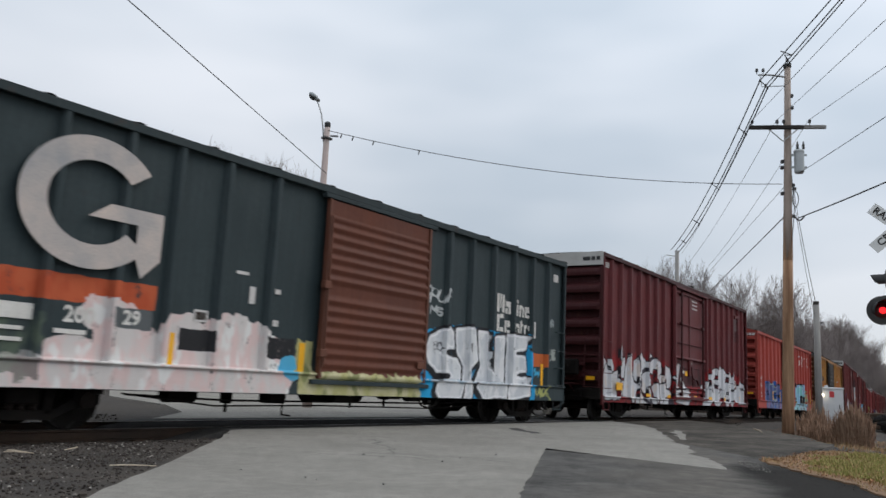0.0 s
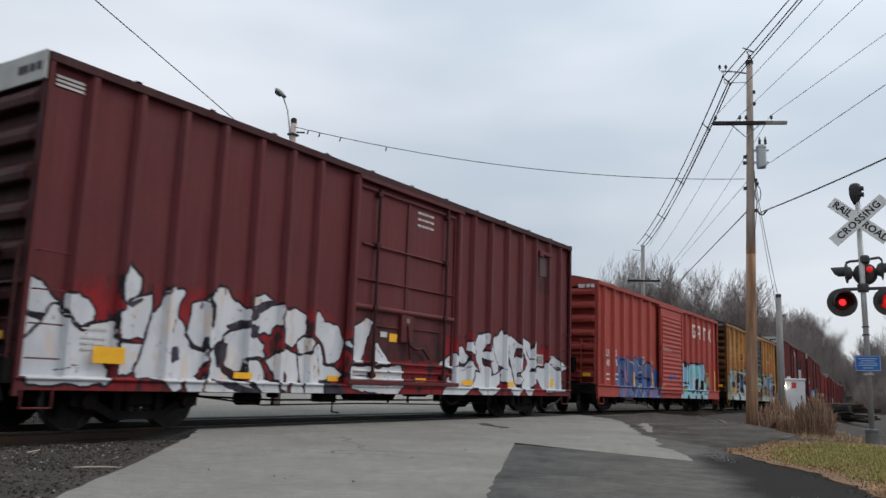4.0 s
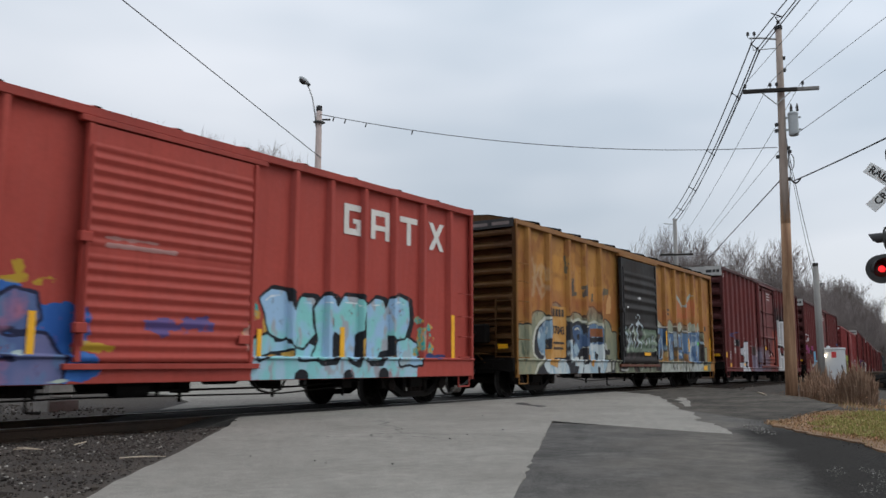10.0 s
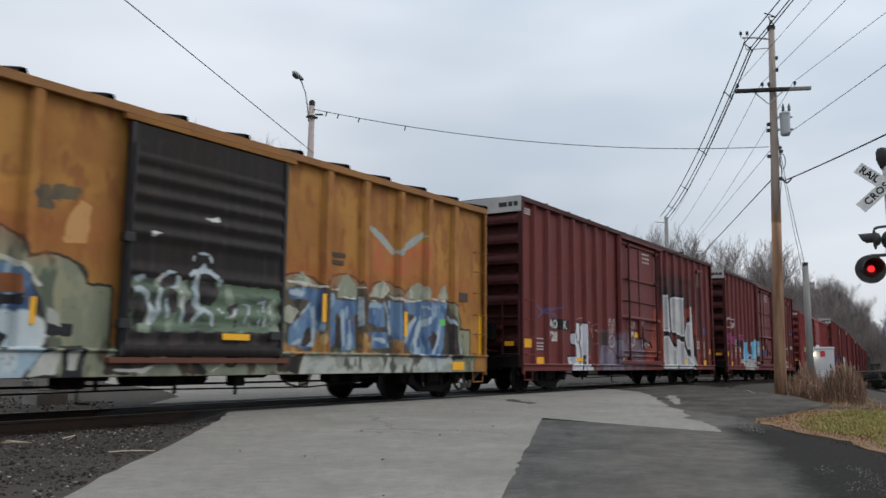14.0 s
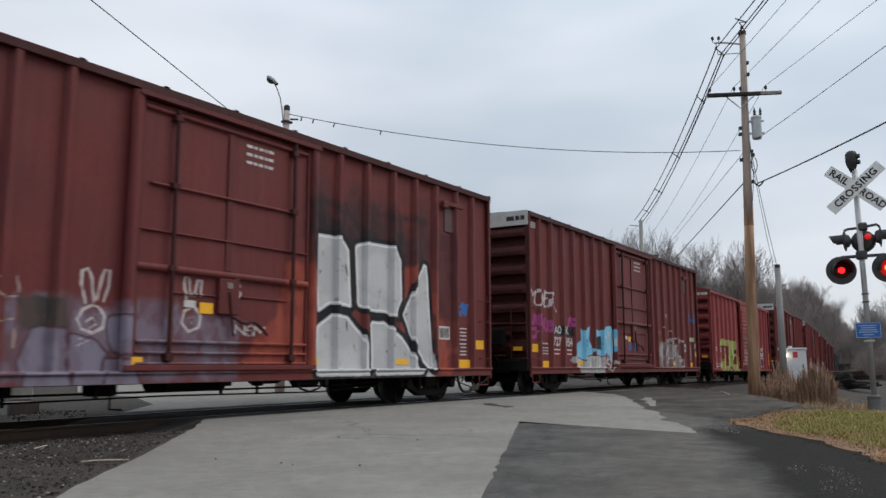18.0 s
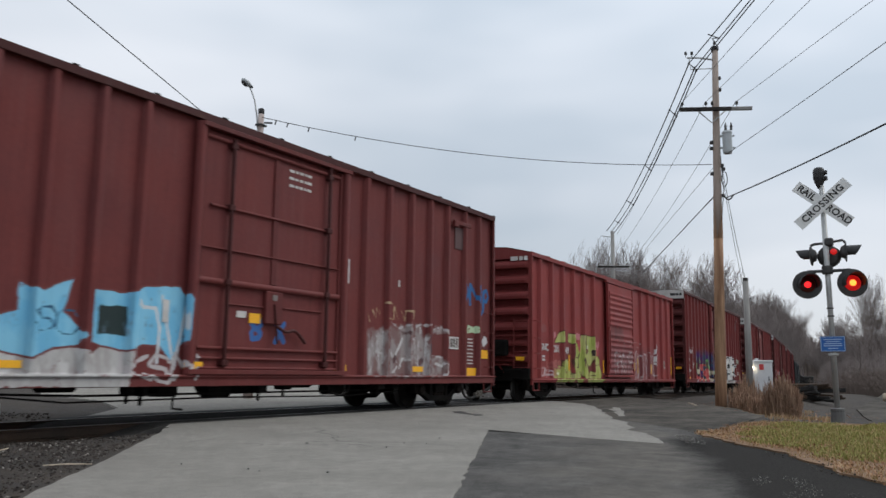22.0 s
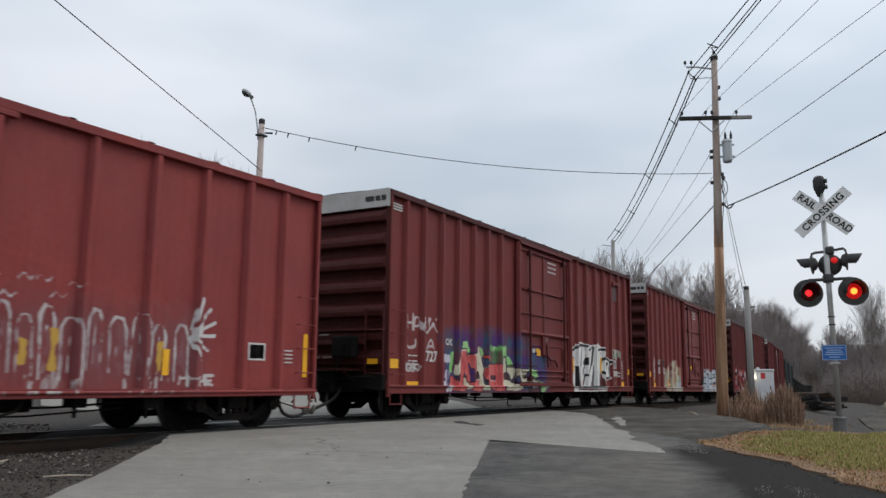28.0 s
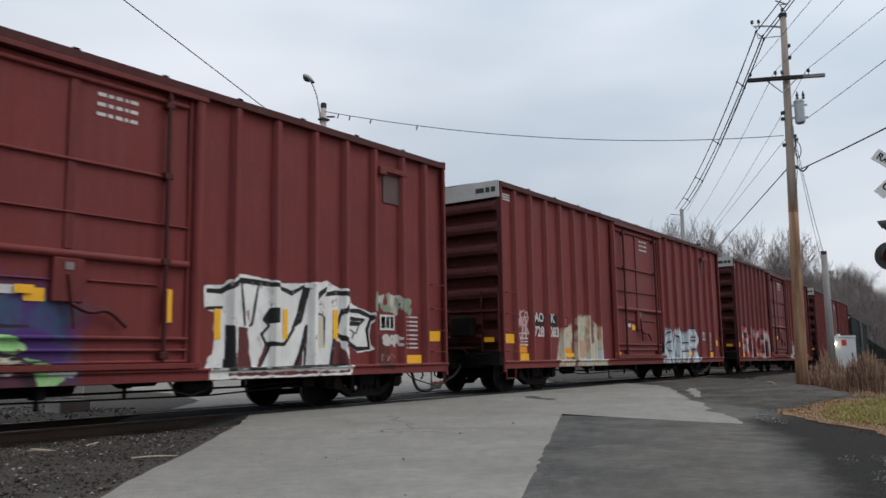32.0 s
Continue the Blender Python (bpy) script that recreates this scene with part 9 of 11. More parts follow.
          dict(polys=[((11.85, 1.81), (12.02, 1.93), (12.3, 1.92), (12.42, 1.77), (12.41, 1.51), (12.21, 1.48), (11.89, 1.59)), ((11.91, 1.36), (12.48, 1.34), (12.54, 1.08), (12.03, 1.05)), ((12.52, 2), (12.82, 1.94), (12.88, 1.54), (12.86, 1.18), (12.72, 1.12), (12.58, 1.65)), ((13.05, 2), (13.79, 2.05), (14.59, 2.09), (14.48, 1.63), (14.45, 1.14), (14.26, 0.85), (14.41, 0.64), (13.51, 0.6), (13.43, 0.93), (13.11, 1.17), (13.03, 1.28), (13.26, 1.56), (13.45, 1.76), (13.06, 1.82))], round=0.02, fill=(0.060, 0.115, 0.23), fill2=(0.13, 0.215, 0.34), fill3=(0.25, 0.35, 0.44), rough=1.2, grain=(2.0, 2.0, 0.7), edge=0.015),
          dict(polys=[band(((9.8, 1.99), (10.02, 1.99), (10.16, 1.95)), 0.12), band(((10.35, 1.76), (10.41, 1.51), (10.38, 1.09)), 0.1), band(((10.06, 1.59), (10.24, 1.75), (10.33, 1.84)), 0.06), band(((11.16, 1.76), (11.17, 1.44), (11.23, 1.08)), 0.11), band(((11.37, 1.57), (11.39, 1.1)), 0.06), band(((11.62, 2.02), (11.64, 1.47)), 0.08), band(((10.83, 2), (10.84, 1.77)), 0.06), band(((11.92, 1.86), (12.17, 1.91), (12.3, 1.85)), 0.12), band(((12.4, 1.99), (12.51, 1.69), (12.61, 1.17)), 0.05)], fill=(0.40, 0.47, 0.50), fill2=(0.28, 0.37, 0.44), rough=1.5, edge=0.02),
          dict(polys=[band(((13.46, 1.71), (13.25, 1.54), (13.11, 1.17)), 0.13), band(((13.94, 1.72), (13.57, 1.56), (13.41, 1.22), (13.49, 0.91), (13.88, 0.7)), 0.15), band(((14.32, 1.62), (14.24, 1.23), (14.06, 0.92)), 0.1), band(((13.66, 1.96), (13.86, 1.88)), 0.1), band(((12.07, 1.24), (12.46, 1.2)), 0.1), band(((9.88, 1.08), (10.1, 1.16), (10.42, 1.07)), 0.08), band(((14.61, 1.79), (14.89, 1.56), (15.19, 0.98)), 0.06)], fill=(0.40, 0.47, 0.50), fill2=(0.28, 0.37, 0.44), rough=1.5, edge=0.02),
          dict(polys=[((10.12, 1.07), (10.16, 1.27), (10.32, 1.43), (10.35, 1.17), (10.2, 1.07)), ((9.85, 1.83), (10.08, 1.87), (10.03, 1.72)), ((11.01, 1.59), (11.11, 1.59), (11.15, 1.06), (10.98, 1.05)), ((13.77, 1.29), (14.02, 1.46), (14.22, 1.33), (14.11, 1.11), (13.91, 1.01)), ((14.54, 1.64), (14.92, 1.56), (15.09, 1.14), (15.03, 0.86), (14.67, 0.85), (14.72, 1.25)), ((13.37, 0.91), (13.55, 0.88), (13.73, 0.73), (13.44, 0.73))], round=0.01, fill=(0.028, 0.024, 0.024), fill2=(0.06, 0.045, 0.04), rough=1.2),
          dict(polys=[((11.04, 1.98), (11.04, 2.18), (11.16, 2.35), (11.29, 2.42), (11.4, 2.31), (11.55, 2.2), (11.54, 2.02)), ((11.95, 2.07), (12.14, 2.3), (12.35, 2.38), (12.53, 2.22), (12.37, 2.06)), ((13.08, 2.12), (13.27, 2.34), (13.57, 2.44), (13.85, 2.31), (13.99, 2.16), (13.59, 2.09)), ((14.24, 2.16), (14.35, 2.35), (14.5, 2.43), (14.67, 2.18)), ((9.7, 1.72), (9.8, 1.75), (10.02, 1.66), (9.85, 1.45), (9.71, 1.49)), ((9.85, 2.17), (10.1, 2.35), (10.32, 2.2), (10.2, 2.12))], round=0.015, fill=(0.25, 0.27, 0.20), fill2=(0.36, 0.37, 0.29), fill3=(0.42, 0.42, 0.34), rough=1.2, grain=(2.6, 2.6, 1.6)),
          dict(polys=[band(((9.74, 2.17), (10.08, 2.17), (10.4, 2.14), (10.67, 2.13)), 0.05), band(((10.7, 2.1), (11.05, 2.12)), 0.045), band(((11.1, 1.99), (11.55, 1.98)), 0.05), band(((11.55, 2.2), (11.72, 2.19)), 0.04), band(((11.96, 1.97), (12.17, 1.97)), 0.04), band(((12.39, 2.14), (12.7, 2.06), (13.29, 2.03), (13.68, 2.09)), 0.05), band(((13.98, 2.14), (14.54, 2.11)), 0.05), band(((9.92, 2.3), (10.11, 2.26)), 0.03)], fill=(0.56, 0.55, 0.49), fill2=(0.44, 0.43, 0.37), rough=0.8),
          dict(polys=[((10.49, 1.29), (10.79, 1.3), (10.8, 0.97), (10.4, 0.96)), ((11.68, 1.3), (11.97, 1.32), (12.06, 0.97), (11.61, 0.96)), ((12.72, 1.18), (12.95, 1.22), (13.04, 0.9), (12.75, 0.9)), ((9.72, 1.06), (9.96, 1.05), (10.19, 0.94), (9.74, 0.92))], round=0.02, fill=(0.40, 0.21, 0.06), fill2=(0.22, 0.10, 0.04), fill3=(0.42, 0.30, 0.13), rough=3.0, alpha=0.9, edge=0.03), dict(polys=[((14.31, 1.7), (14.52, 1.72), (14.53, 1.58), (14.34, 1.57))], fill=(0.13, 0.50, 0.14), rough=0.6),
          dict(boxes=[(10.0, 14.6, 0.55, 0.90)], fill=(0.42, 0.44, 0.41), fill2=(0.27, 0.29, 0.26), fill3=(0.07, 0.07, 0.06), rough=3.0, alpha=0.85, grain=(1.6, 1.6, 2.4)),
          dict(boxes=[(6.2, 9.7, 0.55, 0.96)], fill=(0.15, 0.17, 0.12), fill2=(0.22, 0.24, 0.18), fill3=(0.08, 0.06, 0.04), rough=3.0, alpha=0.9),
          dict(polys=[((6.34, 0.81), (6.87, 0.87), (7.03, 0.78), (6.65, 0.63), (6.35, 0.64)), ((7.49, 0.86), (7.67, 0.88), (7.96, 0.63), (7.55, 0.63)), ((8.38, 0.88), (8.63, 0.88), (8.59, 0.75), (8.39, 0.75)), ((9.44, 0.87), (10.04, 0.88), (9.93, 0.62), (9.51, 0.67))], round=0.03, fill=(0.02, 0.02, 0.02), fill2=(0.06, 0.04, 0.03), rough=2.0), dict(polys=[band(((6.42, 0.67), (6.88, 0.65), (7.04, 0.72)), 0.05), band(((8.1, 0.63), (8.38, 0.79), (8.9, 0.8), (9.12, 0.67)), 0.04), band(((7.03, 0.78), (7.28, 0.86)), 0.03)], fill=(0.46, 0.46, 0.42), rough=1.0),
          dict(door=1, boxes=[(6.6, 9.4, 1.12, 1.98)], fill=(0.12, 0.17, 0.115), fill2=(0.055, 0.075, 0.06), fill3=(0.24, 0.29, 0.22), rough=2.0, alpha=0.92, grain=(0.5, 0.5, 3.0)),
          dict(door=1, polys=[((7.04, 1.96), (7.16, 2.01), (7.29, 1.98), (7.26, 1.89), (7.09, 1.88)), ((7.74, 1.94), (8.02, 1.97), (8.1, 1.85), (8, 1.64), (7.81, 1.67), (7.73, 1.82)), ((6.62, 1.66), (6.73, 1.7), (6.82, 1.56), (6.82, 1.34), (6.65, 1.29)), ((8.29, 1.62), (8.49, 1.67), (8.48, 1.55), (8.35, 1.52)), ((7.21, 1.82), (7.33, 1.8), (7.37, 1.56), (7.25, 1.51)), ((7.49, 1.64), (7.62, 1.69), (7.66, 1.42), (7.52, 1.37)), ((6.58, 1.16), (9.52, 1.25), (9.53, 1.09), (6.59, 1.03))], round=0.02, fill=(0.018, 0.016, 0.016), fill2=(0.05, 0.04, 0.04), rough=1.2),
          dict(door=1, polys=[band(((6.61, 1.77), (6.73, 1.8), (6.84, 1.73), (6.91, 1.6), (6.92, 1.42), (6.91, 1.27)), 0.09), band(((7, 1.91), (7.09, 2.02), (7.2, 2.07), (7.31, 2.06), (7.39, 1.97), (7.34, 1.88), (7.22, 1.86)), 0.065), band(((7.05, 1.84), (7.05, 1.61), (6.97, 1.31)), 0.065), band(((7.19, 1.7), (7.2, 1.32)), 0.06), band(((7.34, 1.87), (7.46, 1.76), (7.46, 1.52), (7.43, 1.33)), 0.065), band(((7.55, 2.05), (7.64, 2.13), (7.82, 2.15), (8.01, 2.11), (8.15, 2.02), (8.13, 1.9)), 0.075), band(((7.62, 2.29), (7.66, 2.38), (7.8, 2.41), (7.95, 2.38), (7.97, 2.25)), 0.05), band(((7.7, 2.14), (7.68, 1.9), (7.68, 1.66), (7.82, 1.52)), 0.11), band(((7.81, 2.28), (7.89, 2.12)), 0.1), band(((7.61, 1.34), (7.73, 1.5), (7.86, 1.57), (7.99, 1.48), (8.04, 1.32)), 0.085), band(((8.09, 1.69), (8.15, 1.57), (8.29, 1.45), (8.4, 1.5), (8.51, 1.63), (8.7, 1.69), (8.83, 1.67)), 0.05), band(((8.76, 1.6), (8.66, 1.47), (8.64, 1.34)), 0.06), band(((8.94, 1.62), (8.96, 1.31)), 0.05), band(((9.04, 1.75), (9.08, 1.32)), 0.05), band(((9.18, 1.72), (9.24, 1.37)), 0.05), band(((8.86, 1.7), (9.07, 1.77), (9.26, 1.75)), 0.04), band(((6.6, 1.91), (6.75, 1.98), (6.91, 1.98)), 0.05)], fill=(0.40, 0.45, 0.47), fill2=(0.28, 0.34, 0.37), fill3=(0.50, 0.50, 0.48), rough=1.0),
          dict(door=1, polys=[((6.68, 2.62), (7.03, 2.64), (7.03, 2.58), (6.69, 2.58)), ((7.8, 2.97), (8.09, 3.01), (8.1, 2.94), (7.8, 2.91))], fill=(0.52, 0.52, 0.50), rough=1.0),
          dict(boxes=[(1.25, 1.66, 3.23, 3.69), (2.02, 2.76, 3.25, 3.75), (2.17, 2.78, 2.8, 3.15), (3.2, 3.56, 3.42, 3.95), (3.53, 4.02, 2.65, 3.6), (4.33, 5.1, 2.66, 3.1)], fill=(0.50, 0.24, 0.05), fill2=(0.43, 0.19, 0.045), rough=2.0, alpha=0.75, edge=0.04),
          dict(boxes=[(b - 0.02, b + 0.26, 2.1, 4.25) for b in (0.76, 1.91, 3.08, 4.14, 5.21, 10.71, 11.77, 12.89, 13.86)], fill=(0.21, 0.075, 0.028), fill2=(0.30, 0.12, 0.035), rough=2.5, alpha=0.55, edge=0.12, grain=(3.0, 3.0, 0.4)),
          dict(boxes=[(1.99, 2.13, 3.24, 3.53), (2.88, 2.94, 3.33, 3.8), (3.23, 3.44, 2.7, 3.2), (3.44, 3.62, 2.72, 2.84), (4.0, 4.15, 2.73, 3.04), (4.6, 4.75, 2.66, 2.85), (5.22, 5.45, 2.75, 3.08), (5.45, 5.84, 2.9, 3.08)], fill=(0.035, 0.05, 0.06), fill2=(0.09, 0.09, 0.06), rough=3.0, alpha=0.85),
          dict(polys=[((5.66, 2.32), (6.0, 2.36), (6.04, 2.88), (5.86, 2.94), (5.66, 2.62))], fill=(0.52, 0.28, 0.11), rough=1.5),
          dict(polys=[((11.97, 3.25), (12.72, 2.97), (13.88, 3.39), (13.96, 2.66), (12.92, 2.51), (12.05, 2.53))], fill=(0.44, 0.12, 0.05), fill2=(0.40, 0.15, 0.05), rough=1.5, alpha=0.75, edge=0.05), dict(polys=[band(((11.9, 3.42), (12.31, 3.21), (12.7, 2.97)), 0.16), band(((13.71, 3.5), (13.24, 3.25), (12.75, 2.97)), 0.16)], fill=(0.27, 0.34, 0.33), fill2=(0.36, 0.36, 0.32), rough=1.0),
          dict(text="GKS", x0=0.85, x1=1.75, z0=2.5, z1=3.5, w=0.05, fill=(0.44, 0.34, 0.22), seed=8, jig=0.12, alpha=0.45, edge=0.04, rough=2.0), dict(text="MN", x0=3.1, x1=3.9, z0=3.0, z1=3.6, w=0.03, fill=(0.40, 0.22, 0.10), seed=9, jig=0.12, alpha=0.4, edge=0.03)]
    M["ochre_chord"] = plain("ochre_chord_paint", (0.20, 0.085, 0.028), (0.34, 0.16, 0.045), 1.2, 0.7)
    black_door = paint("black_door", (0.010, 0.0085, 0.008), (0.024, 0.018, 0.015), [q for q in p4 if q.get("door")], 0.5, 0.2)
    boxcar(dict(at=58.96, L=16.07, H=4.38, c1=(0.40, 0.20, 0.040), c2=(0.23, 0.095, 0.028), chord=M["ochre_chord"], rail_mat=M["brown_frame"], ribs=[0.70, 1.85, 3.02, 4.08, 5.15, 10.65, 11.71, 12.83, 13.8, 14.81], rib=(0.07, 0.11), door=(6.45, 9.5, "corrugated"), door_paint=black_door, door_frame=M["black"], door_ribs=12, pieces=p4, door_pieces=[q for q in p4 if q.get("door")], door_label="black corrugated sliding door",
                shade_soot=0.30, black_plate=True, end_no=False, high=3.55, label="weathered yellow boxcar with black door and graffiti", rust=0.6, roof=M["under"], seam=0.08, seams=13, end_ribs=10, ladder=True, words=[("37043", 2.42, 1.72, 0.30, "dark_bar")],
                marks=[(2.12, 2.22, 2.10, 2.30, "dark_bar"), (2.28, 2.4, 2.10, 2.30, "dark_bar"), (2.46, 2.58, 2.10, 2.30, "dark_bar"), (2.64, 2.76, 2.10, 2.30, "dark_bar"), (2.05, 2.75, 1.36, 1.42, "dark_bar"), (2.05, 2.7, 1.22, 1.28, "dark_bar"), (15.0, 15.4, 2.15, 2.35, "dark_bar"), (10.7, 11.2, 2.72, 2.80, "dark_bar"), (10.75, 11.15, 2.58, 2.66, "dark_bar")],
                tape=[(0.06, 0.18, 0.9, 2.05), (3.1, 3.2, 1.3, 1.8), (5.25, 5.35, 1.25, 1.6), (8.2, 8.75, 1.12, 1.22), (10.5, 10.6, 1.5, 2.0), (12.9, 13.0, 1.3, 1.8), (15.88, 16.0, 0.8, 1.9), (14.65, 15.1, 0.62, 0.80)]))

    # 5: tall maroon, big silver piece
    p5 = [dict(boxes=[(10.3, 13.6, 2.6, 3.75)], blobs=[(10.6, 3.5, 0.4, 0.7), (11.7, 3.6, 0.4, 0.6), (12.6, 3.7, 0.5, 0.5), (14.0, 3.3, 0.25, 0.9)], fill=(0.016, 0.015, 0.016), fill2=(0.05, 0.022, 0.022), rough=5.0, alpha=0.85, edge=0.25),
          dict(text="SNUT", x0=10.2, x1=14.2, z0=3.15, z1=4.05, w=0.07, fill=(0.018, 0.016, 0.017), seed=91, edge=0.07, alpha=0.75, jig=0.08),
          dict(polys=[((9.7, 2.65), (10.4, 2.7), (10.5, 0.8), (8.7, 0.8), (8.9, 1.2), (9.5, 1.7)), ((13.2, 2.9), (14.0, 3.0), (14.9, 1.7), (15.1, 0.62), (13.2, 0.62))], fill=(0.33, 0.075, 0.045), fill2=(0.25, 0.05, 0.035), rough=3.0, alpha=0.85, edge=0.05),
          dict(boxes=[(4.75, 8.6, 0.60, 1.6)], blobs=[(5.4, 1.55, 0.6, 0.25), (6.9, 1.6, 0.6, 0.2)], fill=(0.185, 0.155, 0.20), fill2=(0.13, 0.075, 0.095), fill3=(0.15, 0.07, 0.07), rough=3.0, alpha=0.85, edge=0.06),
          dict(boxes=[(10.45, 14.35, 0.58, 0.80)], fill=(0.46, 0.45, 0.44), fill2=(0.34, 0.32, 0.30), rough=1.5),
          dict(polys=[((10.5, 3.05), (10.6, 3.18), (11.2, 3.2), (11.38, 3.02), (11.55, 2.05), (11.0, 1.95), (10.68, 1.85)), ((11.74, 3.12), (12.0, 3.2), (12.95, 3.22), (13.1, 3.0), (13.16, 1.92), (12.6, 1.92), (11.82, 2.06)),
                      ((10.55, 0.72), (10.66, 1.5), (11.0, 1.7), (11.4, 1.68), (11.85, 1.35), (12.1, 0.72)), ((12.3, 0.72), (12.25, 1.62), (12.6, 1.62), (13.2, 1.34), (13.65, 0.98), (13.85, 0.72)), ((14.08, 2.95), (14.25, 1.5), (14.32, 0.8), (14.1, 0.95), (13.6, 1.5), (13.36, 1.9), (13.65, 2.3))],
               round=0.10, fill=(0.50, 0.49, 0.485), fill2=(0.43, 0.425, 0.43), line=(0.015, 0.014, 0.015), lw=0.10, rough=0.5, grain=(0.5, 0.5, 0.9), shine=(0.72, 0.72, 0.72)),
          dict(polys=[((3.14, 1.64), (3.22, 1.81), (3.38, 1.91), (3.53, 1.91), (3.62, 1.79), (3.67, 1.6), (3.63, 1.45), (3.54, 1.34), (3.64, 1.26), (3.71, 1.09), (3.69, 0.88), (3.63, 0.73), (3.6, 0.57), (2.91, 0.57), (2.88, 0.74), (2.81, 0.93), (3.18, 0.94), (3.3, 0.87), (3.34, 0.95), (3.3, 1.1), (3.19, 1.24), (3.04, 1.35), (2.99, 1.47), (3.02, 1.56)), ((3.67, 1.81), (3.76, 1.91), (3.92, 1.9), (3.95, 1.72), (3.98, 1.91), (4.14, 1.9), (4.15, 1.55), (4.07, 1.43), (4.09, 0.88), (4.08, 0.76), (4.11, 0.67), (4.32, 0.66), (4.33, 0.56), (3.93, 0.56), (3.89, 0.81), (3.9, 1.04), (3.82, 1.04), (3.82, 0.81), (3.85, 0.57), (3.67, 0.57), (3.67, 0.77), (3.76, 0.88), (3.72, 1.18), (3.62, 1.36), (3.69, 1.52))], round=0.02, fill=(0.60, 0.60, 0.625), fill2=(0.52, 0.53, 0.56), line=(0.018, 0.016, 0.02), lw=0.045, rough=0.6, grain=(0.8, 0.8, 1.2)),
          dict(polys=[band(((3.35, 1.43), (3.47, 1.37), (3.62, 1.33)), 0.045), band(((3.3, 1.62), (3.38, 1.61), (3.4, 1.47)), 0.05), band(((3.29, 0.88), (3.42, 0.82)), 0.03), band(((3.95, 1.9), (3.95, 1.45)), 0.03)], fill=(0.02, 0.018, 0.022), rough=0.5),
          dict(polys=[((3.28, 1.6), (3.37, 1.62), (3.4, 1.47), (3.34, 1.43)), ((3.13, 1.18), (3.27, 1.13), (3.32, 1.03), (3.29, 0.91), (3.16, 0.92))], round=0.01, fill=(0.02, 0.018, 0.022), rough=0.6), dict(polys=[((3.44, 0.93), (3.72, 0.92), (3.79, 0.84), (3.45, 0.84))], fill=(0.42, 0.18, 0.03), rough=1.0),
          dict(polys=[band(((3.36, 2), (3.53, 2.06), (3.82, 2.09), (3.93, 2.07)), 0.03), band(((4.05, 1.96), (4.32, 1.99), (4.41, 1.93)), 0.03), band(((4.24, 1.77), (4.39, 1.81), (4.53, 1.65), (4.56, 1.52)), 0.045), band(((4.06, 1.41), (4.22, 1.4), (4.29, 1.2), (4.31, 0.89)), 0.03), band(((4.43, 1.27), (4.7, 1.39), (4.93, 1.43)), 0.03), band(((4.45, 1.85), (4.67, 1.95)), 0.025), band(((4.84, 2), (4.92, 2), (4.98, 1.72), (4.74, 1.69), (4.56, 1.82)), 0.03), band(((4.94, 1.3), (4.93, 1.04)), 0.05), band(((4.59, 0.81), (4.64, 0.57)), 0.05)], fill=(0.40, 0.31, 0.28), fill2=(0.30, 0.20, 0.18), rough=0.8),
          dict(polys=[((4.96, 1.72), (5.61, 1.72), (5.68, 1.33), (5.01, 1.3)), ((4.28, 1.52), (4.43, 1.54), (4.46, 1.29), (4.39, 1.03), (4.29, 1.2))], round=0.02, fill=(0.055, 0.048, 0.042), fill2=(0.08, 0.055, 0.05), rough=2.0, edge=0.03), dict(polys=[((5.19, 1.29), (5.61, 1.3), (5.7, 0.89), (5.66, 0.55), (5.08, 0.56), (5.04, 0.89)), ((5.73, 1.24), (6.07, 1.14), (6.26, 0.97), (6.17, 0.54), (5.74, 0.55)), ((6.27, 0.89), (6.56, 0.88), (6.73, 0.55), (6.22, 0.54)), ((6.26, 1.48), (6.53, 1.52), (6.6, 1.03), (6.36, 1.06))], round=0.03, fill=(0.20, 0.175, 0.225), fill2=(0.165, 0.13, 0.17), rough=1.2, edge=0.02, line=(0.07, 0.03, 0.04), lw=0.03),
          dict(polys=[band(((5.9, 1.67), (5.82, 1.95), (5.82, 2.13), (5.91, 2.17), (5.97, 2.05), (6.02, 1.71)), 0.045), band(((6.06, 1.72), (6.12, 2.02), (6.17, 2.18), (6.25, 2.17), (6.24, 1.94), (6.16, 1.7)), 0.045), band(((6.02, 1.67), (5.86, 1.6), (5.79, 1.46), (5.85, 1.33), (6.02, 1.28), (6.18, 1.36), (6.2, 1.52), (6.11, 1.63), (6.02, 1.67)), 0.05), band(((5.9, 1.42), (6.01, 1.5), (6.08, 1.41), (5.97, 1.34)), 0.03), band(((5.82, 1.2), (5.98, 1.18), (5.8, 1.1)), 0.03)], fill=(0.52, 0.46, 0.44), fill2=(0.44, 0.37, 0.36), rough=0.4),
          dict(polys=[band(((7.56, 1.83), (7.5, 2.08), (7.51, 2.18), (7.59, 2.18), (7.63, 1.89)), 0.05), band(((7.7, 1.89), (7.75, 2.15), (7.84, 2.16), (7.82, 1.9)), 0.05), band(((7.67, 1.73), (7.52, 1.66), (7.48, 1.48), (7.61, 1.35), (7.81, 1.42), (7.84, 1.6), (7.74, 1.71), (7.67, 1.73)), 0.05), band(((7.58, 1.54), (7.69, 1.59), (7.66, 1.45)), 0.03), band(((8.43, 2.2), (8.56, 2.24), (8.59, 2.14), (8.47, 2.13)), 0.04)], fill=(0.50, 0.44, 0.42), fill2=(0.42, 0.35, 0.34), rough=0.4),
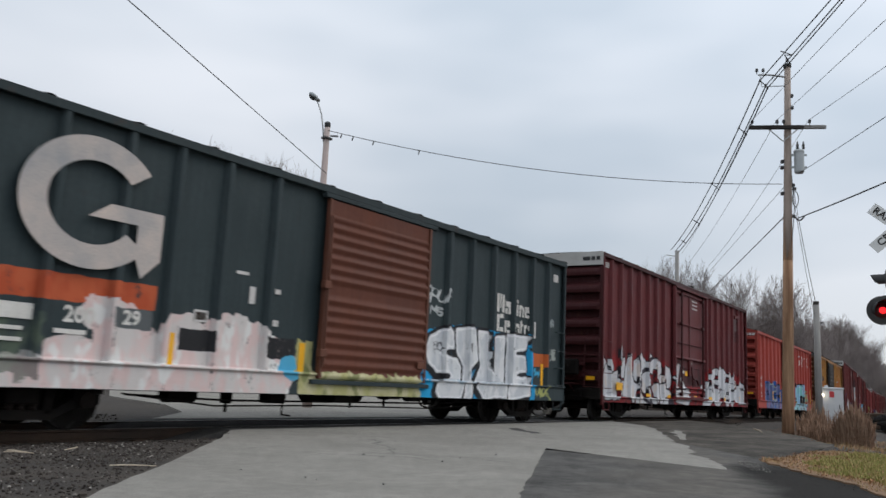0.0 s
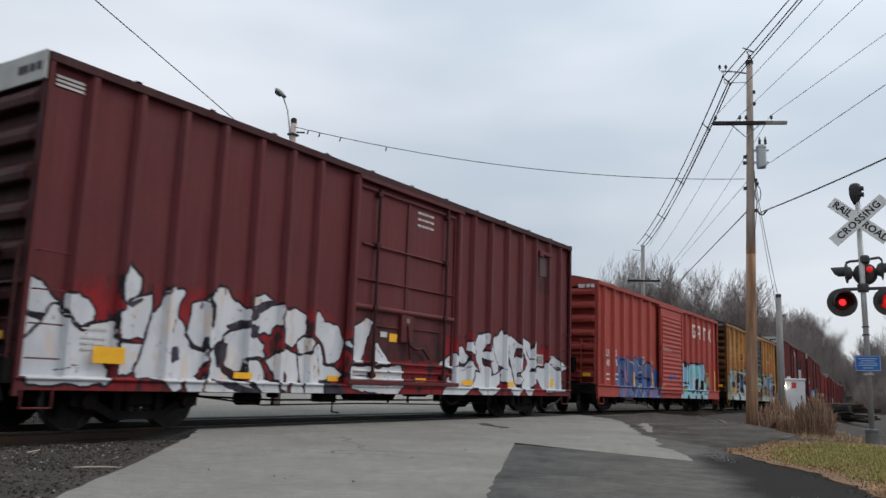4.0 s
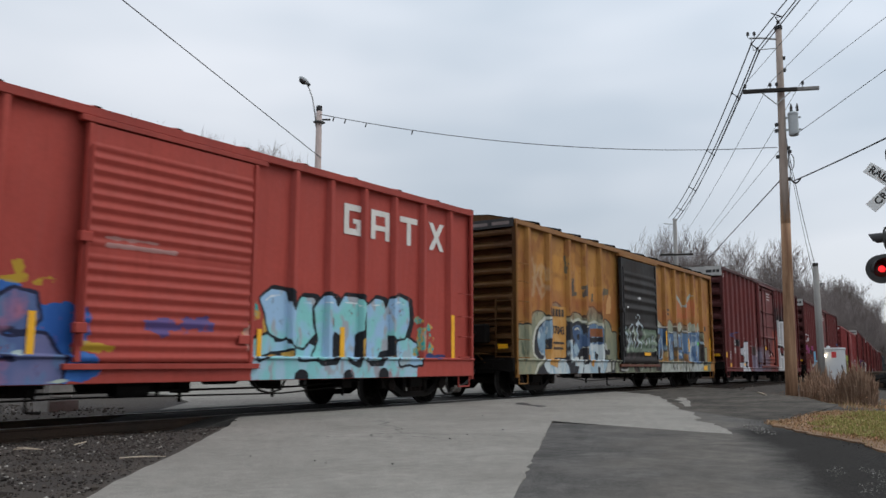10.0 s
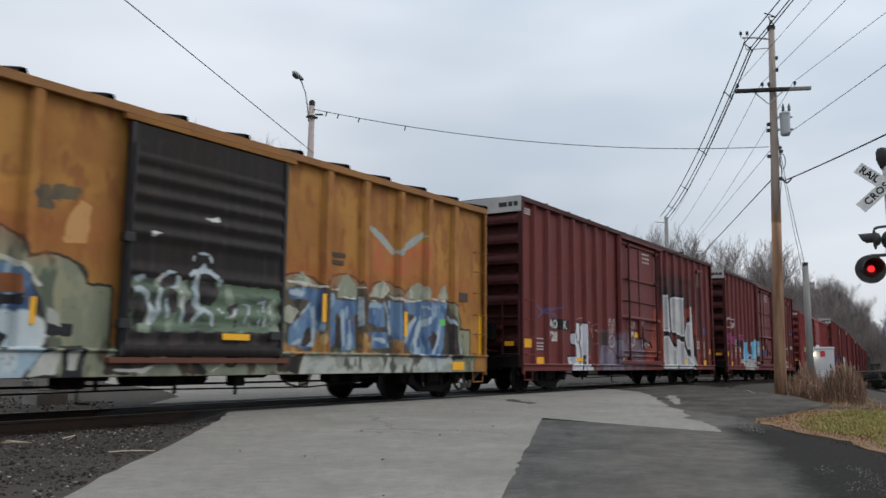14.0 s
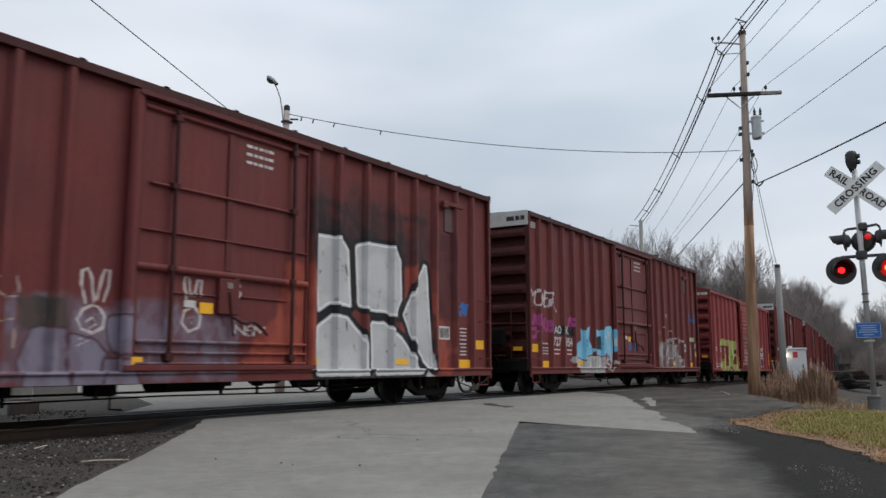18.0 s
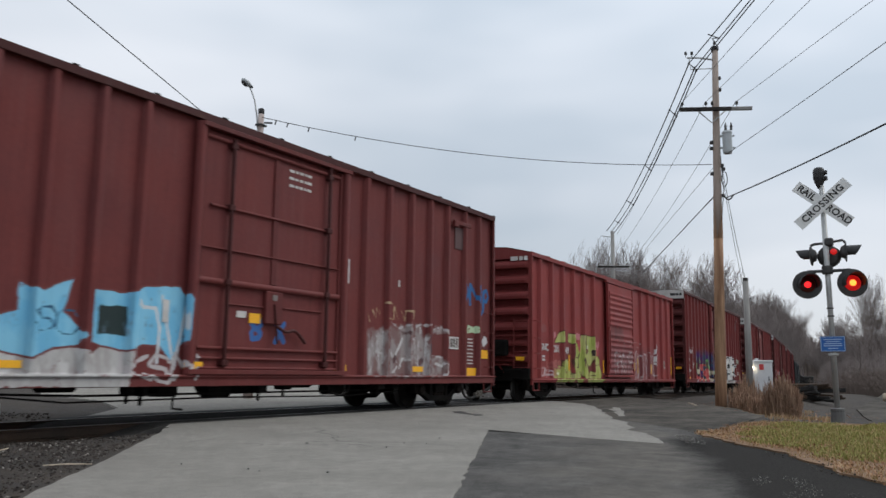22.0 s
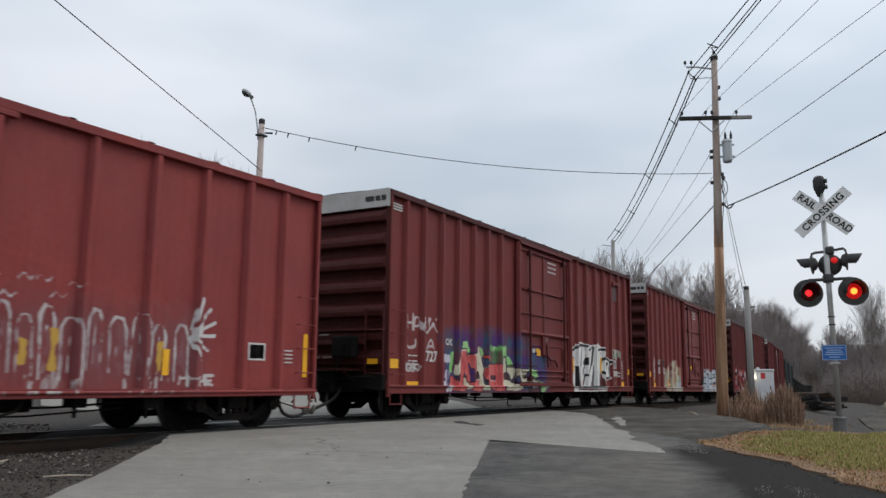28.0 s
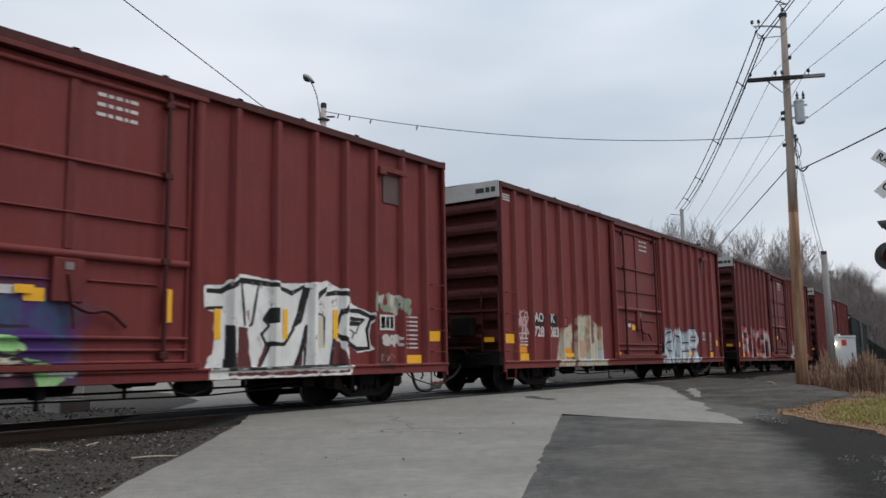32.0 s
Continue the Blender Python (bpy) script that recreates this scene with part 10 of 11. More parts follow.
          dict(text="XK", x0=0.9, x1=2.3, z0=1.95, z1=2.35, w=0.03, alpha=0.7, fill=(0.06, 0.09, 0.22), seed=24, jig=0.1), dict(boxes=[(14.62, 15.34, 1.85, 3.9)], fill=(0.062, 0.018, 0.020), fill2=(0.085, 0.026, 0.026), rough=2.0, alpha=0.8, edge=0.05), dict(boxes=[(14.42, 14.56, 1.1, 2.9), (14.56, 15.4, 1.1, 1.22)], fill=(0.26, 0.07, 0.055), rough=3.0, alpha=0.7, edge=0.08), dict(text="KAT", x0=15.42, x1=15.94, z0=1.98, z1=2.26, w=0.035, fill=(0.03, 0.13, 0.36), rough=2.0, seed=14, jig=0.12), dict(boxes=[(1.62, 2.9, 1.68, 1.98)], fill=BLACK, rough=0.2),
          dict(text="OS", x0=8.35, x1=8.65, z0=1.9, z1=2.2, w=0.02, fill=(0.5, 0.47, 0.46)), dict(text="NSM", x0=8.55, x1=9.2, z0=1.3, z1=1.5, w=0.015, fill=(0.5, 0.47, 0.46), jig=0.1)]
    plug_car(76.71, 16.84, p5, "tall maroon boxcar with a big silver graffiti piece", (0.112, 0.029, 0.028), (0.145, 0.039, 0.035), high=4.1,
             words=[("AO", 1.9, 1.82, 0.32, "stencil"), ("K", 2.62, 1.82, 0.32, "stencil"), ("728", 1.86, 1.48, 0.35, "stencil")])

    # 6: tall maroon, pale blue piece
    aqua = dict(fill=(0.16, 0.45, 0.66), fill2=(0.22, 0.52, 0.70), rough=0.8)
    p6 = [dict(polys=[((2.8, 0.95), (3.2, 0.85), (3.4, 0.6), (5.4, 0.56), (5.5, 1.1), (5.2, 1.25), (4.8, 1.05), (4.3, 1.2), (3.9, 0.95), (3.3, 1.2))], fill=(0.44, 0.43, 0.42), fill2=(0.36, 0.34, 0.33), fill3=(0.50, 0.49, 0.48), rough=1.5),
          dict(polys=[((3.3, 1.1), (3.25, 1.42), (3.7, 1.58), (3.68, 1.95), (4.0, 1.85), (4.47, 2.06), (4.35, 1.6), (4.7, 1.3), (4.6, 1.15), (4.2, 1.1), (3.9, 0.98)), ((4.82, 1.95), (5.3, 1.92), (5.65, 2.05), (6.3, 2.12), (6.5, 1.95), (6.45, 1.3), (6.2, 0.95), (6.0, 1.2), (5.7, 1.2), (5.4, 1.1), (4.82, 1.2))], line=(0.16, 0.05, 0.05), lw=0.03, **aqua),
          dict(boxes=[(4.9, 5.38, 1.32, 1.74)], fill=(0.025, 0.04, 0.04), rough=1.0), dict(text="SC", x0=3.9, x1=4.6, z0=1.25, z1=1.7, w=0.016, fill=(0.03, 0.10, 0.18)), dict(text="nV", x0=5.5, x1=6.5, z0=0.75, z1=2.12, w=0.025, fill=(0.55, 0.58, 0.60), seed=5), dict(text="KSM", x0=5.3, x1=6.7, z0=0.58, z1=1.1, w=0.028, fill=(0.45, 0.42, 0.42), seed=6, jig=0.12),
          dict(polys=[((12.06, 0.76), (11.98, 1.68), (12.03, 1.78), (12.15, 1.87), (12.38, 1.81), (12.85, 1.89), (13.08, 1.77), (13.14, 1.9), (13.38, 1.92), (13.46, 1.63), (13.61, 1.66), (13.69, 0.76)), ((13.76, 0.76), (13.71, 1.17), (14.35, 1.22), (14.43, 1.04), (14.58, 1.08), (14.39, 0.76)), ((13.83, 1.75), (13.9, 1.86), (14.3, 1.91), (14.42, 1.81), (14.31, 1.75)), ((12.06, 0.76), (11.98, 1.68), (11.79, 1.76), (11.62, 1.66), (11.45, 1.7), (11.29, 1.6), (11.35, 0.77))], fill=(0.30, 0.275, 0.27), fill2=(0.20, 0.13, 0.125), fill3=(0.40, 0.385, 0.38), rough=3.0, alpha=0.85, edge=0.05, grain=(2.6, 2.6, 1.4)),
          dict(polys=[band(((12.15, 1.91), (12.45, 1.78), (12.85, 1.88)), 0.05), band(((12.1, 1.42), (12.21, 1.18), (12.45, 1.01), (12.25, 0.79)), 0.06), band(((12.63, 1.58), (12.34, 1.19)), 0.06), band(((12.87, 1.59), (12.99, 1.47), (12.96, 1.02)), 0.05), band(((13.09, 1.6), (13.17, 1.02)), 0.05), band(((13.14, 1.87), (13.36, 1.92), (13.34, 1.69)), 0.05), band(((13.44, 1.9), (13.79, 1.94), (13.9, 1.83)), 0.05), band(((13.9, 1.83), (14.3, 1.9), (14.53, 1.77), (14.55, 1.51)), 0.05)], fill=(0.52, 0.505, 0.50), fill2=(0.42, 0.395, 0.39), rough=1.5, edge=0.012),
          dict(polys=[band(((13.82, 1.65), (13.77, 1.24), (14.36, 1.18)), 0.05), band(((13.28, 1.55), (13.26, 0.89)), 0.045), band(((13.58, 1.63), (13.55, 1.03)), 0.05), band(((12.49, 0.89), (12.6, 1.14), (12.81, 1.08)), 0.06), band(((13.79, 0.97), (14.03, 1.04), (14.37, 0.97)), 0.06), band(((14.37, 1.04), (14.64, 0.98), (14.39, 0.76)), 0.05), band(((11.86, 1.7), (11.86, 1)), 0.06), band(((11.63, 1.6), (11.75, 0.88)), 0.06), band(((11.43, 1.64), (11.53, 1.16), (11.42, 0.82)), 0.06), band(((11.84, 1.23), (11.61, 1.25)), 0.05)], fill=(0.52, 0.505, 0.50), fill2=(0.42, 0.395, 0.39), rough=1.5, edge=0.012),
          dict(polys=[((12.59, 1.73), (12.86, 1.73), (12.86, 1.68), (12.63, 1.66)), ((13.31, 1.12), (13.46, 1.18), (13.52, 1.03), (13.32, 0.98)), ((12.97, 1.31), (13.06, 1.28), (13.05, 1.21), (12.98, 1.23)), ((12.22, 1.12), (12.34, 1.19), (12.38, 1.07), (12.26, 0.97)), ((13.65, 1.67), (13.69, 1.68), (13.75, 0.83), (13.7, 0.83))], fill=(0.045, 0.04, 0.05), fill2=(0.10, 0.045, 0.045), rough=2.0, edge=0.02), dict(polys=[((13.81, 1.68), (14.41, 1.75), (14.42, 1.23), (13.79, 1.22))], fill=(0.14, 0.036, 0.034), rough=0.8),
          dict(polys=[band(((11.92, 2.31), (12.27, 2.31), (12.25, 2.17), (12.27, 1.98), (11.95, 1.97)), 0.035), band(((12.26, 2.29), (12.43, 1.97), (12.55, 2.17), (12.72, 1.93), (12.72, 2.19), (12.89, 2.19), (13.02, 1.96), (13.09, 2.23), (12.93, 2.23)), 0.04), band(((11.74, 2.26), (11.69, 1.93)), 0.035), band(((11.46, 2.14), (11.57, 1.92), (11.63, 2.19)), 0.035), band(((11.3, 2.06), (11.38, 1.87)), 0.035)], fill=(0.44, 0.33, 0.20), fill2=(0.36, 0.25, 0.15), rough=0.8),
          dict(text="MOWEK", x0=0.2, x1=1.75, z0=2.42, z1=2.95, w=0.026, fill=(0.50, 0.46, 0.46), seed=35, jig=0.08, slant=0.3), dict(text="I", x0=1.3, x1=2.2, z0=2.25, z1=2.75, w=0.022, fill=(0.46, 0.42, 0.42), slant=-0.5), dict(text="UAS", x0=0.18, x1=0.85, z0=1.92, z1=2.2, w=0.05, fill=(0.34, 0.06, 0.21), seed=36, jig=0.15, alpha=0.85), dict(text="MUS", x0=0.92, x1=1.5, z0=1.75, z1=2.1, w=0.05, fill=(0.34, 0.06, 0.21), seed=46, jig=0.15, alpha=0.8), dict(text="US", x0=2.5, x1=3.05, z0=1.9, z1=2.3, w=0.04, fill=(0.36, 0.06, 0.22), seed=7, jig=0.15), dict(text="O", x0=0.22, x1=0.6, z0=1.5, z1=1.85, w=0.05, fill=(0.36, 0.06, 0.22)),
          dict(text="AN", x0=15.3, x1=16.1, z0=2.55, z1=3.1, w=0.05, fill=(0.025, 0.12, 0.30), seed=37, jig=0.15), dict(text="UP", x0=16.15, x1=16.62, z0=2.3, z1=3.05, w=0.045, fill=(0.025, 0.12, 0.30), seed=38, jig=0.15), dict(text="LOAS", x0=15.4, x1=16.0, z0=1.84, z1=2.0, w=0.03, fill=(0.42, 0.55, 0.36), seed=3, jig=0.1), dict(blobs=[(16.45, 1.65, 0.14, 0.14)], fill=(0.55, 0.55, 0.55), rough=2.5),
          dict(text="SX", x0=7.7, x1=8.9, z0=1.3, z1=1.75, w=0.05, fill=(0.03, 0.13, 0.36), over=0.35, alpha=0.9), dict(boxes=[(1.62, 2.28, 1.68, 1.96), (2.45, 3.05, 1.68, 1.96)], fill=BLACK, rough=0.2), dict(boxes=[(1.68, 2.18, 1.08, 1.32), (2.55, 3.0, 1.08, 1.32)], fill=(0.20, 0.020, 0.022), rough=0.5)]
    plug_car(95.64, 16.83, p6, "tall maroon boxcar with pale blue graffiti", high=3.0, words=[("AO", 1.98, 1.82, 0.32, "stencil"), ("K", 2.62, 1.82, 0.32, "stencil"), ("727", 1.92, 1.48, 0.35, "stencil"), ("954", 2.76, 1.48, 0.35, "stencil")],
             marks=[(6.0, 6.12, 1.55, 1.9, "stencil"), (10.55, 10.62, 2.6, 3.1, "stencil"), (12.4, 12.46, 2.7, 2.85, "stencil"), (1.72, 2.12, 1.24, 1.28, "stencil"), (1.72, 2.05, 1.12, 1.16, "stencil"), (2.6, 2.95, 1.24, 1.28, "stencil"), (2.6, 2.95, 1.12, 1.16, "stencil"), (0.7, 0.85, 1.7, 1.86, "stencil")])

    # 7: red car, yellow-green piece
    rb = random.Random(70)
    BONES, x = [], 7.35
    while x < 12.75:
        w, h = rb.uniform(0.20, 0.30), rb.uniform(1.62, 1.84)
        a, b = rb.uniform(-0.04, 0.04), rb.uniform(0.80, 0.98)
        BONES.append(band(((x + a, b), (x, h - 0.14), (x + w * 0.3, h), (x + w * 0.75, h - 0.03), (x + w, h - 0.18), (x + w + a, b)), rb.uniform(0.03, 0.05)))
        if x < 9.5:
            z = rb.uniform(1.2, 1.5)
            BONES.append(band(((x - 0.05, z), (x + w * 0.6, z + 0.04), (x + w + 0.05, z - 0.03)), 0.05))
            z = rb.uniform(1.45, 1.7)
            BONES.append(band(((x - 0.02, z), (x + w, z + 0.03)), 0.06))
        else:
            BONES.append(band(((x + w * 0.5, h - 0.2), (x + w * 0.45, b + 0.1)), 0.022))
        x += w + rb.uniform(0.08, 0.2)
    DRIPS = [band(((x, 0.62), (x + 0.01, rb.uniform(0.78, 0.92))), rb.uniform(0.025, 0.05)) for x in [rb.uniform(8.2, 12.9) for _ in range(26)]]
    SHORT = [band(((x, z), (x + 0.08, z + 0.09), (x + 0.17, z + 0.01), (x + 0.26, z + 0.08)), 0.03) for x, z in [(7.7 + 0.24 * i, rb.uniform(1.86, 2.0) + (0.18 if i % 3 else 0.0)) for i in range(14)]]
    p7 = [dict(blobs=[(3.4, 1.5, 0.9, 0.35), (5.3, 1.2, 0.9, 0.6), (2.6, 0.9, 0.6, 0.35)], fill=(0.11, 0.030, 0.028), rough=3.0, alpha=0.6, edge=0.15),
          dict(polys=[((2.02, 1.83), (2.21, 1.97), (2.35, 2.1), (2.58, 2.16), (2.79, 2.13), (2.84, 2.01), (2.83, 1.88)), ((1.83, 0.97), (1.88, 0.61), (2.69, 0.59), (2.82, 0.69), (2.67, 0.81), (2.62, 0.98), (2.72, 1.06), (2.88, 1.04), (2.92, 0.89), (2.84, 0.75), (2.9, 0.6), (3.31, 0.58), (3.33, 0.78), (3.22, 0.99), (3.15, 1.19), (3, 1.27), (2.7, 1.27), (2.54, 1.22), (2.52, 1.04), (2.29, 1.07), (2.15, 0.97))], round=0.03, fill=(0.30, 0.35, 0.075), fill2=(0.43, 0.44, 0.15), fill3=(0.40, 0.40, 0.17), rough=0.8, grain=(1.4, 1.4, 0.8), line=(0.075, 0.03, 0.022), lw=0.03),
          dict(polys=[((3.13, 2.1), (3.7, 2.1), (3.74, 1.82), (3.99, 1.81), (4.08, 1.5), (3.97, 1.39), (4.02, 1.1), (3.89, 1.04), (4.17, 0.97), (4.23, 0.78), (4.12, 0.58), (3.8, 0.6), (3.37, 0.73), (3.33, 0.82), (3.62, 0.82), (3.51, 1.03), (3.47, 1.27), (3.56, 1.49), (3.59, 1.71), (3.53, 1.86), (3.13, 1.88)), ((4.26, 2.09), (4.72, 2.14), (4.77, 1.64), (4.66, 1.52), (4.47, 1.45), (4.36, 1.23), (4.37, 1.06), (4.54, 0.95), (4.71, 1.13), (4.84, 1.2), (4.93, 1.01), (4.98, 0.56), (4.8, 0.58), (4.53, 0.7), (4.18, 0.95), (4.05, 1.17), (4.06, 1.39), (4.17, 1.48), (4.22, 1.74))], round=0.03, fill=(0.30, 0.35, 0.075), fill2=(0.43, 0.44, 0.15), fill3=(0.40, 0.40, 0.17), rough=0.8, grain=(1.4, 1.4, 0.8), line=(0.075, 0.03, 0.022), lw=0.03),
          dict(polys=[((4.82, 2.1), (5.45, 2.11), (5.5, 1.87), (5.72, 1.81), (5.79, 1.5), (6.05, 1.33), (6.03, 1.14), (6.21, 0.96), (6.26, 0.81), (6.11, 0.54), (5.08, 0.56), (5.05, 0.77), (5.15, 0.93), (5.56, 0.83), (5.77, 0.91), (5.77, 1.08), (5.64, 1.2), (5.55, 1.49), (5.36, 1.55), (5.3, 1.28), (5.1, 1.15), (4.86, 1.23), (4.74, 1.46), (4.99, 1.56), (4.95, 1.77), (4.83, 1.82))], round=0.03, fill=(0.30, 0.35, 0.075), fill2=(0.43, 0.44, 0.15), fill3=(0.40, 0.40, 0.17), rough=0.8, grain=(1.4, 1.4, 0.8), line=(0.075, 0.03, 0.022), lw=0.03),
          dict(polys=[((2.07, 0.88), (2.3, 0.89), (2.31, 0.79), (2.07, 0.81)), ((4.77, 1.78), (4.93, 1.84), (4.93, 1.7), (4.79, 1.7))], fill=(0.60, 0.60, 0.42), rough=0.4),
          dict(polys=[((4.74, 2.08), (4.8, 2.08), (4.83, 1.65), (4.75, 1.62)), ((5.3, 1.69), (5.51, 1.67), (5.51, 1.47), (5.34, 1.48)), ((4.39, 1.4), (4.51, 1.38), (4.46, 1.17), (4.38, 1.17)), ((3.58, 1.03), (3.79, 1.01), (3.76, 0.86), (3.58, 0.87)), ((3.86, 1.05), (4, 1.1), (4, 1.03))], fill=(0.035, 0.02, 0.022), fill2=(0.09, 0.03, 0.04), rough=1.0),
          dict(polys=[band(((3.63, 1.41), (3.85, 1.38), (3.99, 1.37)), 0.04), band(((3.28, 0.84), (3.62, 0.79)), 0.03), band(((5.62, 1.15), (6.03, 1.18)), 0.04), band(((5.15, 0.79), (5.52, 0.81), (5.82, 0.88)), 0.035), band(((2.1, 1.74), (2.37, 1.79), (2.75, 1.86)), 0.02)], fill=(0.09, 0.05, 0.03), rough=0.5),
          dict(polys=[((3.97, 1.91), (4.16, 1.94), (4.2, 1.68), (4.09, 1.56), (3.96, 1.78)), ((5.76, 1.71), (5.96, 1.72), (5.98, 1.52), (5.79, 1.49))], round=0.02, fill=(0.36, 0.06, 0.07), rough=1.5),
          dict(blobs=[(1.91, 2, 0.1, 0.11), (2.01, 2.04, 0.07, 0.077), (3.93, 2.07, 0.12, 0.132), (4.12, 2.07, 0.1, 0.11), (5.8, 1.87, 0.09, 0.099), (6, 1.89, 0.09, 0.099), (5.89, 1.79, 0.07, 0.077)], fill=(0.46, 0.17, 0.19), rough=2.0),
          dict(boxes=[(1.15, 1.9, 0.64, 0.86)], fill=(0.34, 0.05, 0.06), rough=4.0, alpha=0.75, edge=0.06), dict(text="LSAS", x0=1.35, x1=2.45, z0=0.98, z1=1.28, w=0.035, fill=(0.36, 0.12, 0.10), seed=4, jig=0.1, alpha=0.8), dict(text="KA", x0=0.75, x1=1.35, z0=0.68, z1=1.08, w=0.03, fill=(0.46, 0.30, 0.29), jig=0.1), dict(boxes=[(0.72, 1.25, 2.1, 2.28)], fill=(0.24, 0.09, 0.085), rough=4.0, alpha=0.6),
          dict(boxes=[(6.62, 9.62, 0.66, 1.95), (9.62, 13.3, 0.66, 1.85)], fill=(0.15, 0.065, 0.07), fill2=(0.11, 0.04, 0.045), fill3=(0.17, 0.10, 0.11), rough=6.0, alpha=0.55, edge=0.25, grain=(3.0, 3.0, 0.5)),
          dict(polys=BONES, fill=(0.50, 0.47, 0.46), fill2=(0.36, 0.31, 0.32), rough=0.8, alpha=0.9), dict(polys=DRIPS, fill=(0.47, 0.44, 0.43), fill2=(0.30, 0.22, 0.22), rough=1.0, alpha=0.85), dict(polys=SHORT, fill=(0.48, 0.45, 0.44), rough=0.6, alpha=0.85), dict(boxes=[(10.62, 10.74, 0.95, 1.5), (12.4, 12.5, 0.95, 1.4), (10.2, 10.3, 1.0, 1.35)], fill=(0.50, 0.30, 0.06), rough=1.5),
          dict(polys=[((13.0, 1.62), (13.16, 2.16), (13.22, 2.14), (13.06, 1.62)), ((13.04, 1.6), (13.42, 2.02), (13.46, 1.97), (13.08, 1.56)), ((13.05, 1.58), (13.55, 1.80), (13.56, 1.74), (13.08, 1.53)), ((13.05, 1.55), (13.56, 1.58), (13.55, 1.52), (13.05, 1.50)), ((13.03, 1.53), (13.45, 1.32), (13.42, 1.27), (13.0, 1.49)), ((13.0, 1.52), (13.3, 1.15), (13.25, 1.12), (12.96, 1.48))], fill=(0.55, 0.53, 0.52), rough=0.3),
          dict(text="nnHE", x0=12.85, x1=13.55, z0=0.72, z1=0.92, w=0.018, fill=(0.5, 0.47, 0.46), jig=0.08),
          dict(boxes=[(6.9, 8.4, 2.1, 2.6)], fill=(0.06, 0.03, 0.03), fill2=(0.12, 0.04, 0.04), rough=6.0, alpha=0.6), dict(boxes=[(1.5, 2.2, 0.68, 1.2)], fill=(0.40, 0.13, 0.12), fill2=(0.2, 0.05, 0.05), rough=7.0, alpha=0.6), dict(text="KA", x0=1.15, x1=1.65, z0=0.72, z1=1.0, w=0.022, fill=(0.48, 0.40, 0.40), jig=0.1)]
    boxcar(dict(at=114.81, L=16.0, H=4.37, c1=(0.165, 0.034, 0.034), c2=(0.205, 0.046, 0.042), ribs=[0.70, 1.62, 2.55, 3.48, 4.42, 5.40, 11.05, 12.15, 13.15, 14.15, 15.05], door=(6.62, 9.62, "corrugated"), pieces=p7, door_ribs=17, ledge=0.66,
                shade_soot=0.8, label="red boxcar with yellow-green graffiti", rust=0.2, end_ribs=7, words=[("SNC", 1.15, 1.62, 0.30, "stencil"), ("201", 2.10, 1.60, 0.30, "stencil"), ("49", 2.98, 1.58, 0.30, "stencil")],
                marks=[(0.85, 1.15, 1.32, 1.38, "stencil"), (0.85, 1.15, 1.22, 1.28, "stencil"), (14.3, 14.72, 1.18, 1.48, "stencil"), (14.34, 14.68, 1.21, 1.45, "dark_bar")] + [(15.15 + o, 15.15 + o + q, z, z + 0.025, "stencil") for z in (1.15, 1.22, 1.29, 1.36) for o, q in ((0, 0.05), (0.08, 0.2))],
                tape=[(0.12, 0.28, 1.0, 1.92), (3.1, 3.2, 0.95, 1.45), (5.55, 5.66, 0.95, 1.4), (6.42, 6.54, 0.9, 1.35), (12.5, 12.62, 0.9, 1.3), (15.72, 15.84, 0.9, 1.7)]))

